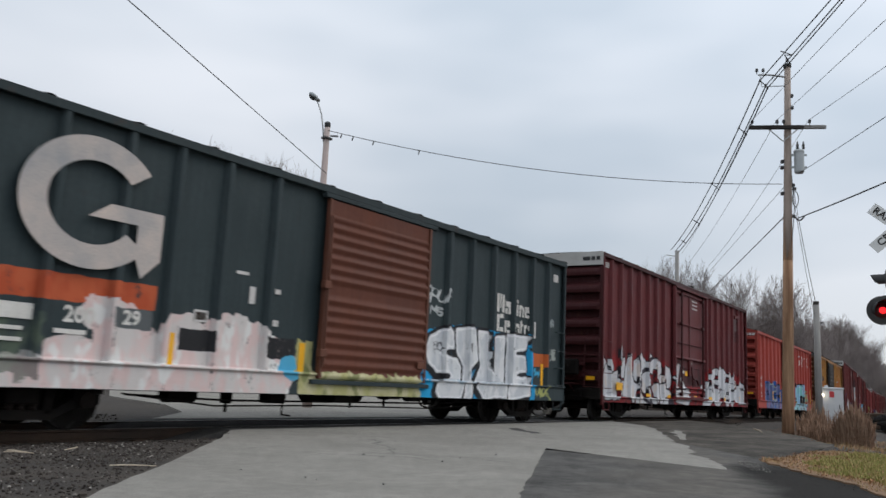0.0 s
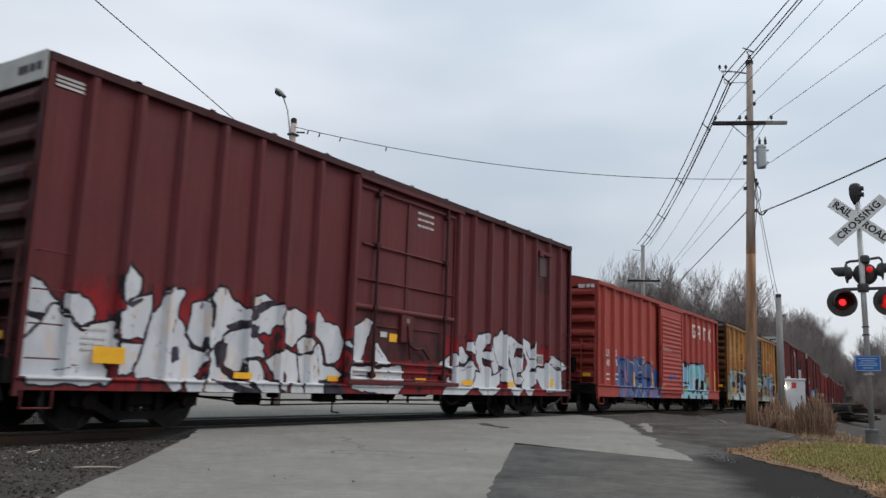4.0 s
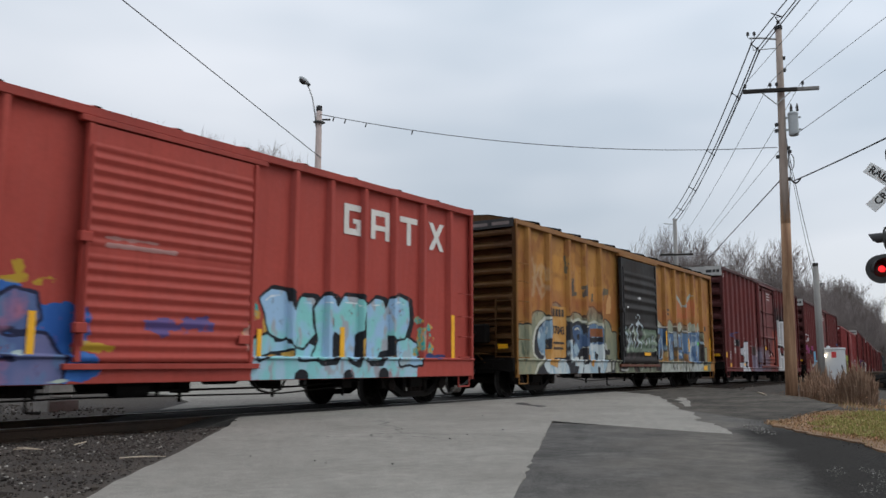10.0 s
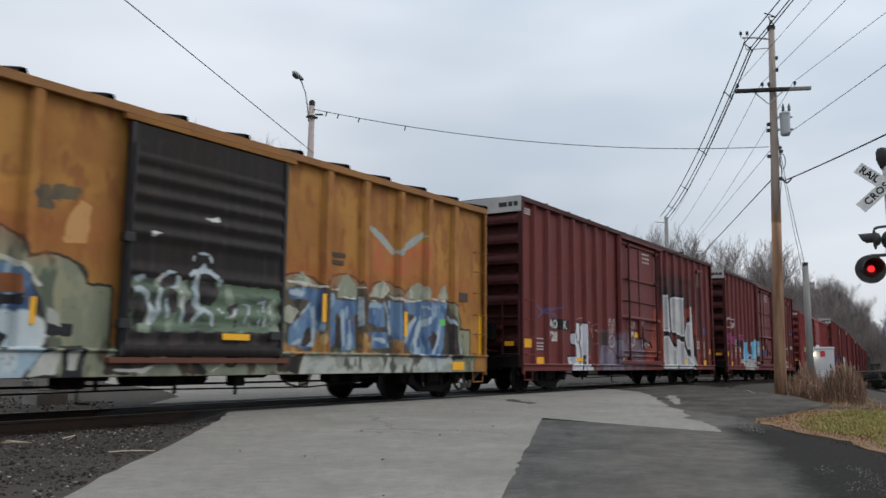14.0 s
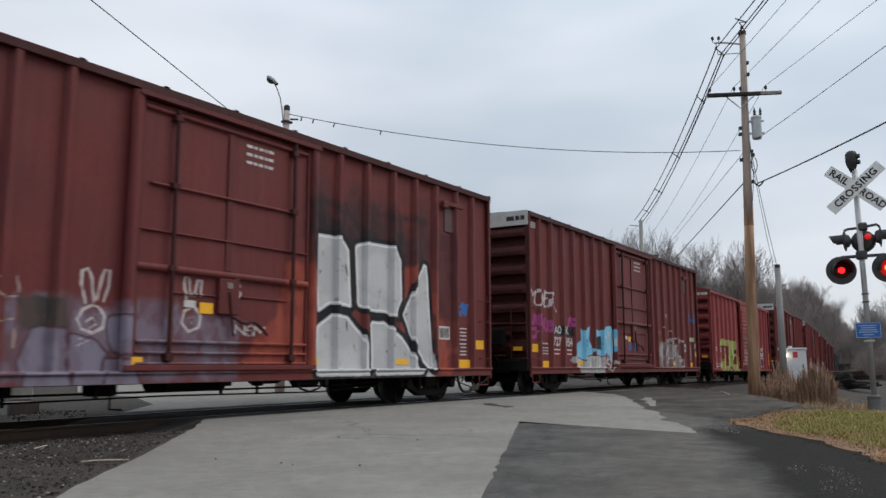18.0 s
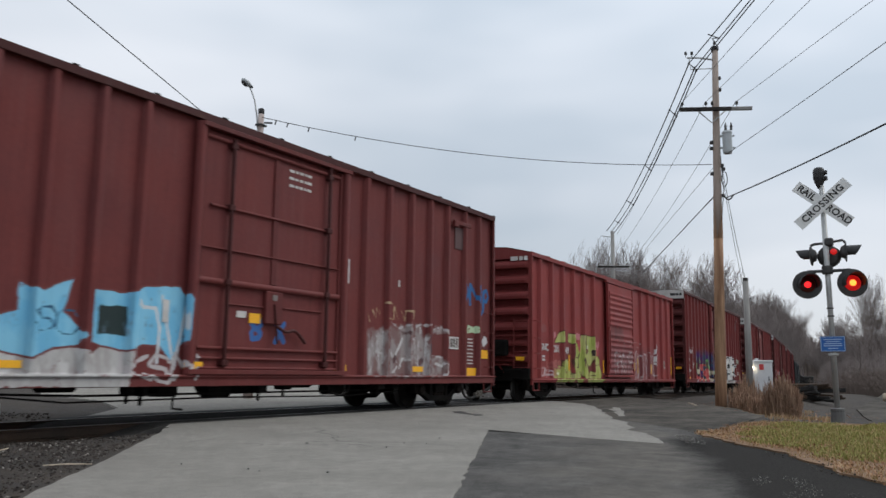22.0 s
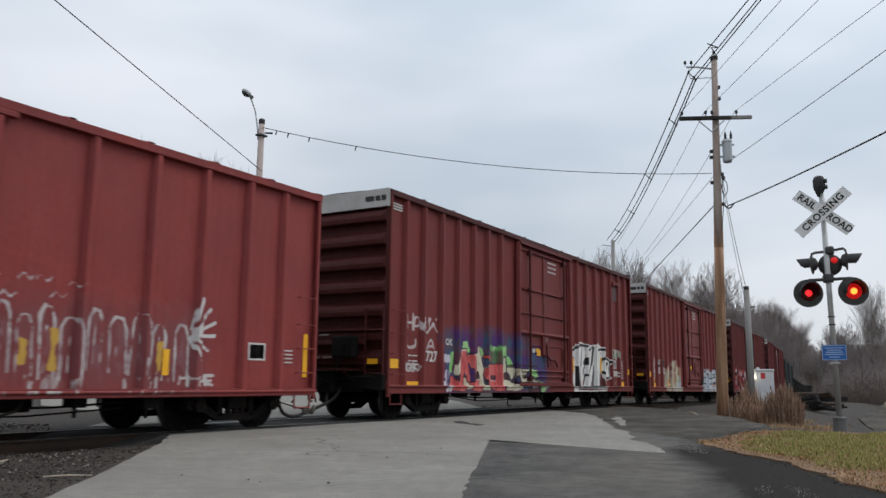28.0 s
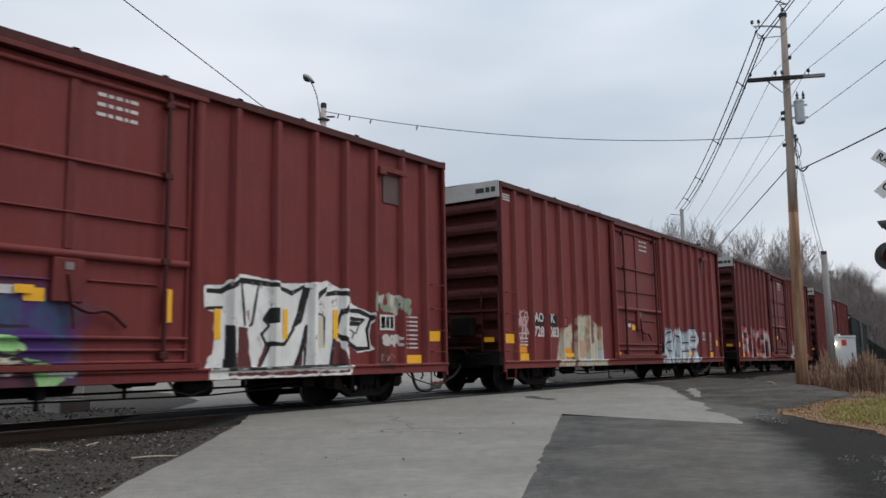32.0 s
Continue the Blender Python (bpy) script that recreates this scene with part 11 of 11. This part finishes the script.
    # 8: tall maroon, red and green piece, white block letters
    p8 = [dict(boxes=[(2.5, 8.5, 0.6, 1.7)], blobs=[(3.3, 1.85, 0.8, 0.3), (5.0, 1.9, 1.0, 0.32), (6.4, 1.9, 0.8, 0.25), (7.8, 1.55, 0.7, 0.3)], fill=(0.055, 0.026, 0.15), fill2=(0.025, 0.085, 0.15), fill3=(0.045, 0.05, 0.09), rough=3.0, alpha=0.88, edge=0.16, grain=(0.9, 0.9, 0.9)),
          dict(polys=[((2.87, 1.52), (2.99, 1.55), (3.04, 1.46), (2.97, 1.23), (2.84, 1.11), (2.77, 1.17), (2.8, 1.34)), ((3.44, 1.7), (3.47, 1.8), (3.62, 1.81), (3.68, 1.73), (3.78, 1.64), (3.73, 1.59), (3.44, 1.64)), ((4.28, 1.73), (4.41, 1.69), (4.52, 1.56), (4.48, 1.52), (4.33, 1.55)), ((4.93, 1.67), (4.97, 1.78), (5.06, 1.72), (5.13, 1.79), (5.2, 1.73), (5.27, 1.78), (5.34, 1.72), (5.41, 1.8), (5.53, 1.75), (5.65, 1.82), (5.73, 1.76), (5.84, 1.83), (5.86, 1.58), (5.66, 1.51), (5.4, 1.5), (4.95, 1.58)), ((5.89, 1.56), (6.04, 1.51), (6.2, 1.4), (6.26, 1.3), (5.95, 1.3)), ((7.27, 1.22), (7.52, 1.19), (7.76, 1.15), (7.88, 1.07), (7.6, 1), (7.3, 1.1)), ((7.89, 0.92), (8.24, 0.82), (8.33, 0.65), (8, 0.56), (7.77, 0.61))], round=0.03, fill=(0.20, 0.46, 0.15), fill2=(0.34, 0.56, 0.25), fill3=(0.14, 0.36, 0.12), rough=2.0),
          dict(polys=[((4.93, 1.67), (5.44, 1.71), (5.54, 1.43), (5.43, 1.33), (5.02, 1.32), (4.91, 1.45))], fill=(0.05, 0.12, 0.055), fill2=(0.10, 0.15, 0.08), fill3=(0.12, 0.09, 0.06), rough=2.0, edge=0.05),
          dict(polys=[((2.92, 1.15), (2.99, 1.27), (3.06, 1.39), (3.13, 1.51), (3.3, 1.54), (3.31, 1.4), (3.27, 1.2), (3.23, 1.08), (3.11, 0.96), (3, 1.02)), ((3.48, 0.96), (3.61, 0.94), (3.65, 0.84), (3.77, 0.83), (3.77, 0.67), (3.46, 0.67)), ((4.06, 1.5), (4.22, 1.58), (4.24, 1.77), (4.32, 1.7), (4.39, 1.52), (4.46, 1.35), (4.58, 1.18), (4.5, 1.05), (4.55, 0.84), (4.68, 0.75), (4.77, 0.64), (4.33, 0.65), (4.31, 0.92), (4.16, 1.09), (4.18, 1.26)), ((5.59, 1.47), (5.81, 1.52), (5.86, 1.29), (5.83, 0.92), (6.09, 0.87), (6.24, 0.83), (6.62, 0.78), (6.73, 0.68), (6.46, 0.63), (5.69, 0.63), (5.63, 0.92), (5.55, 1.2))], fill=(0.52, 0.49, 0.36), fill2=(0.58, 0.54, 0.42), fill3=(0.44, 0.38, 0.28), line=(0.04, 0.025, 0.02), lw=0.025, rough=1.0),
          dict(polys=[((5.92, 1.25), (6.45, 1.24), (6.52, 1.12), (6.32, 0.97), (6.16, 0.92), (6.05, 1.09), (5.9, 1.13)), ((6.61, 1.21), (7.09, 1.22), (7.09, 1.07), (6.72, 1.04), (6.94, 0.94), (7.3, 1.02), (7.76, 0.92), (7.92, 0.86), (7.3, 0.84), (6.59, 0.85), (6.45, 1.02))], fill=(0.50, 0.48, 0.36), fill2=(0.56, 0.53, 0.42), fill3=(0.36, 0.30, 0.22), line=(0.04, 0.025, 0.02), lw=0.03, rough=1.2),
          dict(polys=[((2.73, 0.64), (2.78, 0.81), (2.83, 1), (2.95, 0.98), (3.08, 0.85), (3.22, 0.92), (3.31, 1.16), (3.33, 1.48), (3.34, 1.63), (3.61, 1.65), (3.64, 1.49), (3.71, 1.25), (3.81, 1), (3.84, 0.84), (3.75, 0.83), (3.65, 0.86), (3.6, 1.02), (3.51, 1.12), (3.46, 0.91), (3.43, 0.65), (3.34, 0.63)), ((3.68, 1.52), (4, 1.55), (4.04, 1.34), (4.02, 1.19), (4.09, 1.01), (4.17, 0.89), (4.3, 0.89), (4.31, 0.61), (3.78, 0.62), (3.79, 0.8), (3.89, 0.84), (3.98, 0.91), (3.9, 1.17), (3.8, 1.25), (3.7, 1.37)), ((4.48, 1.5), (4.62, 1.54), (4.87, 1.52), (4.94, 1.32), (5.1, 1.31), (5.55, 1.33), (5.52, 1.01), (5.56, 0.83), (5.6, 0.63), (5.22, 0.62), (4.88, 0.65), (4.71, 0.75), (4.65, 0.92), (4.54, 1.05), (4.6, 1.18), (4.74, 1.36), (4.69, 1.44))], fill=(0.50, 0.085, 0.085), fill2=(0.57, 0.14, 0.13), fill3=(0.42, 0.06, 0.065), line=(0.03, 0.02, 0.02), lw=0.022, rough=1.2),
          dict(polys=[((3, 1.56), (3.15, 1.51), (3.05, 1.31), (2.95, 1.08), (2.89, 1.15), (2.96, 1.31)), ((3.06, 1.02), (3.15, 1.06), (3.2, 0.89), (3.08, 0.85)), ((3.89, 1.01), (3.98, 1.05), (4.01, 0.88), (3.92, 0.86)), ((4.93, 1.01), (5.23, 1.01), (5.23, 0.9), (4.91, 0.91)), ((4.12, 1.07), (4.24, 1.13), (4.31, 0.97), (4.17, 0.92)), ((5.74, 1.09), (5.93, 1.09), (6.16, 0.94), (5.76, 0.94)), ((5.54, 1.47), (5.61, 1.52), (5.64, 1.34), (5.52, 1.31)), ((7.09, 0.77), (7.92, 0.76), (8, 0.56), (7.31, 0.54), (7.09, 0.62))], round=0.02, fill=(0.035, 0.02, 0.025), fill2=(0.10, 0.035, 0.05), rough=1.2),
          dict(polys=[band(((3.35, 1.65), (3.67, 1.67)), 0.05), band(((3.67, 1.55), (4.1, 1.59)), 0.05), band(((5.92, 1.3), (6.51, 1.33), (7.91, 1.32)), 0.05), band(((6.19, 0.85), (7.3, 0.86), (8.24, 0.88)), 0.045), band(((6.51, 1.22), (7.12, 1.25)), 0.04), band(((5.66, 1.53), (5.86, 1.55)), 0.05), band(((4.07, 1.46), (4.23, 1.34), (4.43, 1.2)), 0.035), band(((3.6, 1.02), (3.65, 0.86), (3.77, 0.83)), 0.035), band(((4.3, 0.89), (4.3, 1.18)), 0.03), band(((6.45, 1.1), (6.72, 1.04), (7.08, 1.05)), 0.04), band(((7.3, 1), (7.92, 0.9)), 0.03)], fill=(0.03, 0.018, 0.022), rough=0.5),
          dict(polys=[band(((4.89, 0.89), (5.26, 0.89)), 0.04), band(((4.13, 0.89), (4.32, 0.91)), 0.035), band(((3.35, 1.62), (3.61, 1.64)), 0.04), band(((4.9, 1.48), (4.87, 1.1), (4.88, 0.84), (4.97, 0.64)), 0.03), band(((3.36, 1.6), (3.32, 1.24), (3.23, 0.91)), 0.03), band(((4.6, 1.18), (4.76, 1.36)), 0.03), band(((3.69, 1.52), (4.02, 1.54)), 0.03)], fill=(0.62, 0.42, 0.38), fill2=(0.62, 0.56, 0.50), rough=0.5),
          dict(polys=[((2.46, 0.78), (2.53, 0.87), (2.65, 0.85), (2.75, 0.77), (2.71, 0.63), (2.48, 0.59))], blobs=[(2.62, 0.99, 0.10, 0.12), (7.46, 0.75, 0.16, 0.05), (8.28, 0.74, 0.12, 0.05)], fill=(0.55, 0.53, 0.58), fill2=(0.46, 0.50, 0.42), fill3=(0.16, 0.12, 0.25), rough=4.0),
          dict(text="SA", x0=2.51, x1=2.8, z0=1.3, z1=1.49, w=0.035, fill=(0.50, 0.48, 0.55), seed=10, jig=0.08),
          dict(polys=[((10.57, 2.02), (10.9, 2.04), (11.24, 2.23), (11.74, 2.2), (12.19, 2.14), (12.99, 2.19), (13.21, 2.27), (13.34, 2.18), (13.75, 2.1), (13.9, 1.86), (14.44, 1.70), (14.36, 1.40), (14.40, 1.02), (14.0, 0.97), (13.62, 1.18), (13.81, 0.79), (13.75, 0.58), (10.6, 0.58), (10.64, 0.91), (10.74, 0.95), (10.76, 1.62), (10.56, 1.65))],
               fill=(0.74, 0.73, 0.70), fill2=(0.66, 0.645, 0.615), fill3=(0.60, 0.60, 0.60), rough=1.2, soft=0.02),
          dict(polys=[((11.16, 1.38), (11.42, 1.38), (11.50, 0.72), (11.13, 0.72)), ((11.78, 1.13), (11.90, 1.15), (11.70, 0.72), (11.58, 0.72)), ((12.45, 0.74), (12.60, 1.10), (12.62, 0.74)), ((13.3, 0.74), (13.42, 1.2), (13.56, 1.16), (13.7, 0.74)), ((10.96, 0.62), (13.7, 0.62), (13.7, 0.66), (10.96, 0.68))], fill=(0.14, 0.032, 0.030), fill2=(0.10, 0.03, 0.03), rough=1.0),
          dict(polys=[((12.96, 1.61), (13.12, 1.62), (13.14, 1.05), (13.0, 1.05))], fill=(0.48, 0.40, 0.27), fill2=(0.55, 0.50, 0.40), rough=1.0),
          dict(polys=[((13.73, 1.64), (14.26, 1.60), (14.05, 1.46), (13.68, 1.46)), ((10.97, 1.42), (11.10, 1.40), (11.12, 0.70), (10.95, 0.70)), ((11.87, 1.72), (12.10, 1.72), (12.02, 1.48), (11.85, 1.45), (11.70, 1.52)), ((12.62, 2.10), (12.80, 2.10), (12.60, 1.50), (12.34, 1.36), (12.46, 1.60))],
               fill=(0.014, 0.014, 0.015), rough=0.3),
          dict(polys=[band(p, w * 1.4) for p, w in ((((10.60, 1.93), (10.87, 1.93), (11.24, 2.13), (11.77, 2.11), (12.04, 2.09)), 0.065), (((11.28, 2.06), (11.34, 1.60), (11.36, 1.40)), 0.04), (((11.62, 2.06), (11.50, 1.44), (11.44, 1.40)), 0.045), (((10.58, 1.66), (10.92, 1.68)), 0.05),)], fill=(0.014, 0.014, 0.015), rough=0.3),
          dict(polys=[band(p, w * 1.4) for p, w in ((((12.02, 2.08), (12.36, 1.98), (12.66, 2.12)), 0.06), (((11.72, 1.52), (11.86, 1.42), (11.70, 1.28), (11.80, 1.12), (12.2, 1.12), (12.42, 1.40)), 0.05), (((11.92, 1.16), (11.66, 0.72)), 0.05), (((12.70, 1.42), (12.58, 1.0), (12.44, 0.72)), 0.07), (((12.72, 1.46), (12.66, 0.72)), 0.05),)], fill=(0.014, 0.014, 0.015), rough=0.3),
          dict(polys=[band(p, w * 1.4) for p, w in ((((12.92, 1.86), (13.06, 2.02), (13.24, 2.12), (13.16, 2.0), (13.45, 2.05), (13.69, 2.04), (13.80, 1.90), (13.64, 1.74), (13.60, 1.68)), 0.065), (((12.93, 1.62), (13.04, 1.66), (13.15, 1.60), (13.14, 1.05)), 0.035), (((12.94, 1.62), (12.98, 1.05)), 0.03), (((13.60, 1.76), (13.46, 1.41), (13.40, 1.20), (13.29, 0.72)), 0.06),)], fill=(0.014, 0.014, 0.015), rough=0.3),
          dict(polys=[band(p, w * 1.4) for p, w in ((((13.70, 1.74), (14.06, 1.74), (14.40, 1.64), (14.27, 1.40), (14.33, 1.06), (14.0, 1.04), (13.59, 1.24), (13.48, 1.3)), 0.065), (((13.80, 1.40), (13.92, 1.34), (13.86, 1.22)), 0.04), (((14.04, 1.46), (13.96, 1.30)), 0.035), (((10.64, 0.74), (11.6, 0.73), (13.72, 0.76)), 0.035), (((10.95, 0.9), (10.95, 0.74)), 0.05),)], fill=(0.014, 0.014, 0.015), rough=0.3),
          dict(polys=[((13.80, 1.57), (14.12, 1.56), (14.12, 1.545), (13.80, 1.55))], fill=(0.6, 0.6, 0.6), rough=0.3),
          dict(boxes=[(14.5, 14.95, 0.66, 1.30)], fill=(0.05, 0.022, 0.018), fill2=(0.10, 0.035, 0.03), rough=2.0, alpha=0.8),
          dict(text="MUZAR", x0=14.5, x1=15.56, z0=1.78, z1=2.06, w=0.06, fill=(0.40, 0.39, 0.33), fill2=(0.20, 0.25, 0.19), fill3=(0.48, 0.46, 0.40), seed=55, rough=3.0), dict(text="SAR", x0=14.76, x1=15.24, z0=1.10, z1=1.32, w=0.035, fill=(0.50, 0.47, 0.44), seed=57), dict(text="nu", x0=14.7, x1=15.1, z0=0.8, z1=0.98, w=0.016, fill=(0.30, 0.2, 0.19), seed=58),
          dict(text="HAUX", x0=0.75, x1=2.2, z0=1.95, z1=2.38, w=0.026, fill=(0.46, 0.40, 0.40), seed=54, jig=0.06), dict(text="U", x0=0.85, x1=1.25, z0=1.55, z1=1.8, w=0.035, fill=(0.42, 0.36, 0.36)), dict(text="A", x0=1.75, x1=2.05, z0=1.55, z1=1.85, w=0.03, fill=(0.42, 0.36, 0.36)), dict(text="SOSO", x0=0.7, x1=1.4, z0=1.05, z1=1.25, w=0.025, fill=(0.50, 0.46, 0.46), seed=2)]
    plug_car(133.12, 16.72, p8, "tall maroon boxcar with white block letter graffiti", (0.130, 0.027, 0.026), (0.165, 0.037, 0.033), words=[("OK", 2.72, 1.79, 0.22, "stencil"), ("727", 1.91, 1.41, 0.34, "stencil")],
             tape=[(0.75, 1.35, 0.62, 0.84), (0.10, 0.52, 1.12, 1.32), (9.80, 9.93, 1.42, 1.90), (7.67, 7.92, 1.73, 1.84), (15.44, 15.93, 0.70, 0.92), (16.14, 16.58, 1.20, 1.41), (10.75, 10.87, 1.19, 1.66), (12.16, 12.26, 1.21, 1.70), (13.36, 13.48, 1.22, 1.74)])

    # 9: tall maroon, tan and white pieces
    p9 = [dict(polys=[((2.74, 0.60), (3.08, 1.56), (3.4, 1.62), (3.72, 1.72), (3.74, 0.58)), ((3.82, 0.58), (3.92, 2.04), (4.2, 1.92), (4.76, 2.0), (4.8, 1.84), (5.2, 1.80), (5.62, 1.6), (5.80, 0.56))], fill=(0.45, 0.41, 0.31), fill2=(0.50, 0.44, 0.34), fill3=(0.42, 0.26, 0.17), rough=2.2, edge=0.05, grain=(2.2, 2.2, 0.9)),
          dict(polys=[((3.66, 0.58), (3.68, 1.2), (3.84, 1.3), (3.86, 0.58)), ((4.78, 1.2), (4.8, 1.86), (5.16, 1.82), (5.14, 1.2))], fill=(0.10, 0.045, 0.04), fill2=(0.20, 0.10, 0.08), rough=2.0), dict(boxes=[(4.0, 4.6, 0.8, 1.3)], fill=(0.50, 0.24, 0.16), fill2=(0.42, 0.34, 0.24), rough=3.0, alpha=0.85), dict(blobs=[(3.4, 1.25, 0.2, 0.2), (4.3, 1.55, 0.25, 0.2), (5.3, 1.0, 0.25, 0.3)], fill=(0.36, 0.40, 0.29), fill2=(0.50, 0.46, 0.38), rough=3.0, alpha=0.9), dict(blobs=[(4.5, 0.72, 0.16, 0.1), (5.5, 0.85, 0.14, 0.2)], fill=(0.45, 0.48, 0.52), rough=3.0),
          dict(polys=[band(((5.1, 1.65), (5.35, 1.25), (5.3, 0.7)), 0.04), band(((4.1, 1.85), (4.15, 1.4)), 0.03), band(((4.5, 1.3), (4.75, 1.1), (4.7, 0.6)), 0.03)], fill=(0.62, 0.60, 0.54), rough=0.5), dict(boxes=[(3.07, 3.68, 0.92, 1.07)], fill=(0.75, 0.27, 0.03), rough=0.3),
          dict(polys=[((10.4, 0.58), (10.5, 1.5), (10.9, 1.75), (11.5, 1.6), (12.0, 1.78), (12.6, 1.6), (13.2, 1.75), (13.9, 1.55), (14.2, 0.58))], fill=(0.55, 0.57, 0.58), fill2=(0.40, 0.45, 0.50), fill3=(0.30, 0.10, 0.09), rough=2.2, edge=0.06, grain=(2, 2, 0.8)), dict(text="KWHR", x0=10.4, x1=14.2, z0=0.6, z1=1.75, w=0.13, fill=(0.60, 0.62, 0.63), fill2=(0.45, 0.50, 0.56), line=BLACK, lw=0.045, seed=62, over=0.95),
          dict(boxes=[(3.24, 3.5, 1.62, 1.9)], fill=(0.03, 0.015, 0.018), rough=0.2), dict(boxes=[(3.28, 3.46, 1.66, 1.86)], fill=(0.30, 0.05, 0.07), rough=0.2),
          dict(text="SOAK", x0=0.72, x1=1.4, z0=1.24, z1=1.9, w=0.026, fill=(0.46, 0.30, 0.30), seed=63, jig=0.1), dict(text="MES", x0=0.8, x1=1.35, z0=1.6, z1=2.0, w=0.022, fill=(0.46, 0.30, 0.30), seed=64, jig=0.1), dict(boxes=[(1.60, 2.2, 1.62, 1.92), (2.28, 2.9, 1.62, 1.92)], fill=BLACK, rough=0.2), dict(boxes=[(0.73, 1.27, 0.94, 1.17)], fill=(0.70, 0.27, 0.03), rough=0.8)]
    plug_car(152.04, 17.0, p9, "tall maroon boxcar with tan and white graffiti", (0.138, 0.031, 0.030), (0.176, 0.042, 0.037), words=[("AO", 1.9, 1.82, 0.32, "stencil"), ("K", 2.62, 1.82, 0.32, "stencil"), ("728", 1.88, 1.46, 0.35, "stencil"), ("083", 2.70, 1.46, 0.35, "stencil")])

    # 10 and on: farther cars
    p10 = [dict(text="RIKEM", x0=1.2, x1=6.2, z0=0.6, z1=2.2, w=0.16, fill=(0.52, 0.50, 0.50), fill2=(0.40, 0.05, 0.05), line=BLACK, lw=0.04, seed=71, over=0.98), dict(text="LKM", x0=10.6, x1=13.5, z0=0.6, z1=1.7, w=0.12, fill=(0.5, 0.48, 0.46), seed=72)]
    plug_car(171.3, 16.8, p10, "tall maroon boxcar with white and red graffiti", grid=0.07)
    plug_car(190.4, 16.8, [dict(text="ME", x0=10.5, x1=12.5, z0=0.6, z1=1.6, w=0.1, fill=(0.4, 0.38, 0.36))], "tall maroon boxcar near the end of the train", grid=0.1, rolls=False)
    boxcar(dict(at=209.4, L=16.0, H=4.3, c1=(0.045, 0.055, 0.055), c2=(0.06, 0.07, 0.07), ribs=[1, 2, 3, 4, 5, 6, 10, 11, 12, 13, 14, 15], door=(6.6, 9.6, "corrugated"), pieces=[], label="dark grey-green boxcar near the end of the train", grid=0.15, rolls=False))
    for i in range(5):
        gondola(16.5, 2.9, 227.6 + 18.4 * i, (0.012, 0.012, 0.012), (0.03, 0.027, 0.025), "low black gondola car far down the train")


# how far the train has rolled, second by second
ROLLED_T = [0, 2, 3.5, 5.5, 8, 10, 12, 14, 15.5, 17.5, 20, 22, 24, 25.5, 27.5, 30, 32]
ROLLED = [0, 8.20, 14.57, 22.97, 33.38, 41.78, 50.26, 58.79, 65.18, 73.86, 84.54, 93.20, 101.76, 108.12, 116.70, 127.32, 135.87]


def rolled(t):
    return float(np.interp(t, ROLLED_T, ROLLED))


def car_pose(at, L, t):
    """A car's middle on the curved line, turned along it."""
    mid = at + L / 2 - rolled(t)
    a, b = mid - L * 0.36, mid + L * 0.36
    pa, pb = Vector((a, rail_y(a), rail_z(a))), Vector((b, rail_y(b), rail_z(b)))
    d = pb - pa
    c = (pa + pb) / 2
    return pose(c.x, c.y, c.z, 0, -math.degrees(math.atan2(d.z, d.x)), math.degrees(math.atan2(d.y, d.x)))


def motions():
    for car, at, L in CARS:
        walk(car, [(t, car_pose(at, L, t)) for t in ROLLED_T])
    turn = [0.15 * i for i in range(213)] + [32.0]
    for ws, x in WHEELS:
        walk(ws, [(t, pose(x, 0, 0.42, 0, -math.degrees(rolled(t) / 0.42), 0)) for t in turn])


# ---- build ----
build_ground()
build_roads()
build_verge()
build_track()
stones("ballast", (-2, 8.6, 3.2, 10.9, left_of_road), 24000, 0.021, M["stone"], "loose dark grey ballast stones beside the rails", 21)
stones("ballast", (-3, 9.4, 12.0, 17.5, lambda x, y: x < 9.3 + (y - 13) * 0.6), 4500, 0.035, M["stone"], "loose grey ballast beyond the rails", 22)
stones("ballast", (24, 70, 9.0, 15.5, lambda x, y: abs(y - rail_y(x)) < 2.6), 6000, 0.04, M["stone"], "grey ballast along the line", 23)
def grit(x, y):
    """A thin band of grit that lies along the drive's edge."""
    along, off = x, 0.326 * x - 0.862 * y
    return 1.15 < off < 1.75 and noise.noise(Vector((along * 0.9, off * 6.0, 6))) + 0.5 * noise.noise(Vector((x * 4, y * 4, 2))) > 0.05


stones("gravel", (4.6, 7.6, -0.3, 1.4, grit), 6500, 0.006, M["pale_stone"], "scattered pale gravel on the dark drive", 24, 0.032)
stones("gravel", (10.4, 11.9, 2.5, 3.25, lambda x, y: abs(y - 2.72 - 0.42 * (x - 10.7)) < 0.14), 900, 0.010, M["pale_stone"], "small spill of pale stones at the verge's tip", 25, 0.035)
stones("gravel", (7.6, 14.0, 0.3, 3.6, lambda x, y: verge(x, y - 0.25) and not verge(x, y)), 2600, 0.013, M["stone"], "dark grit along the edge of the verge", 26, 0.032)
build_trees()
build_utility_pole()
build_second_pole()
build_wires()
build_street_lamp()
crossing_signal(17.14, 1.67, -84.3, -0.7, "railroad crossing signal mast with crossbuck and red lamps", (1, 2, 2))
build_small_things()
build_train()
motions()
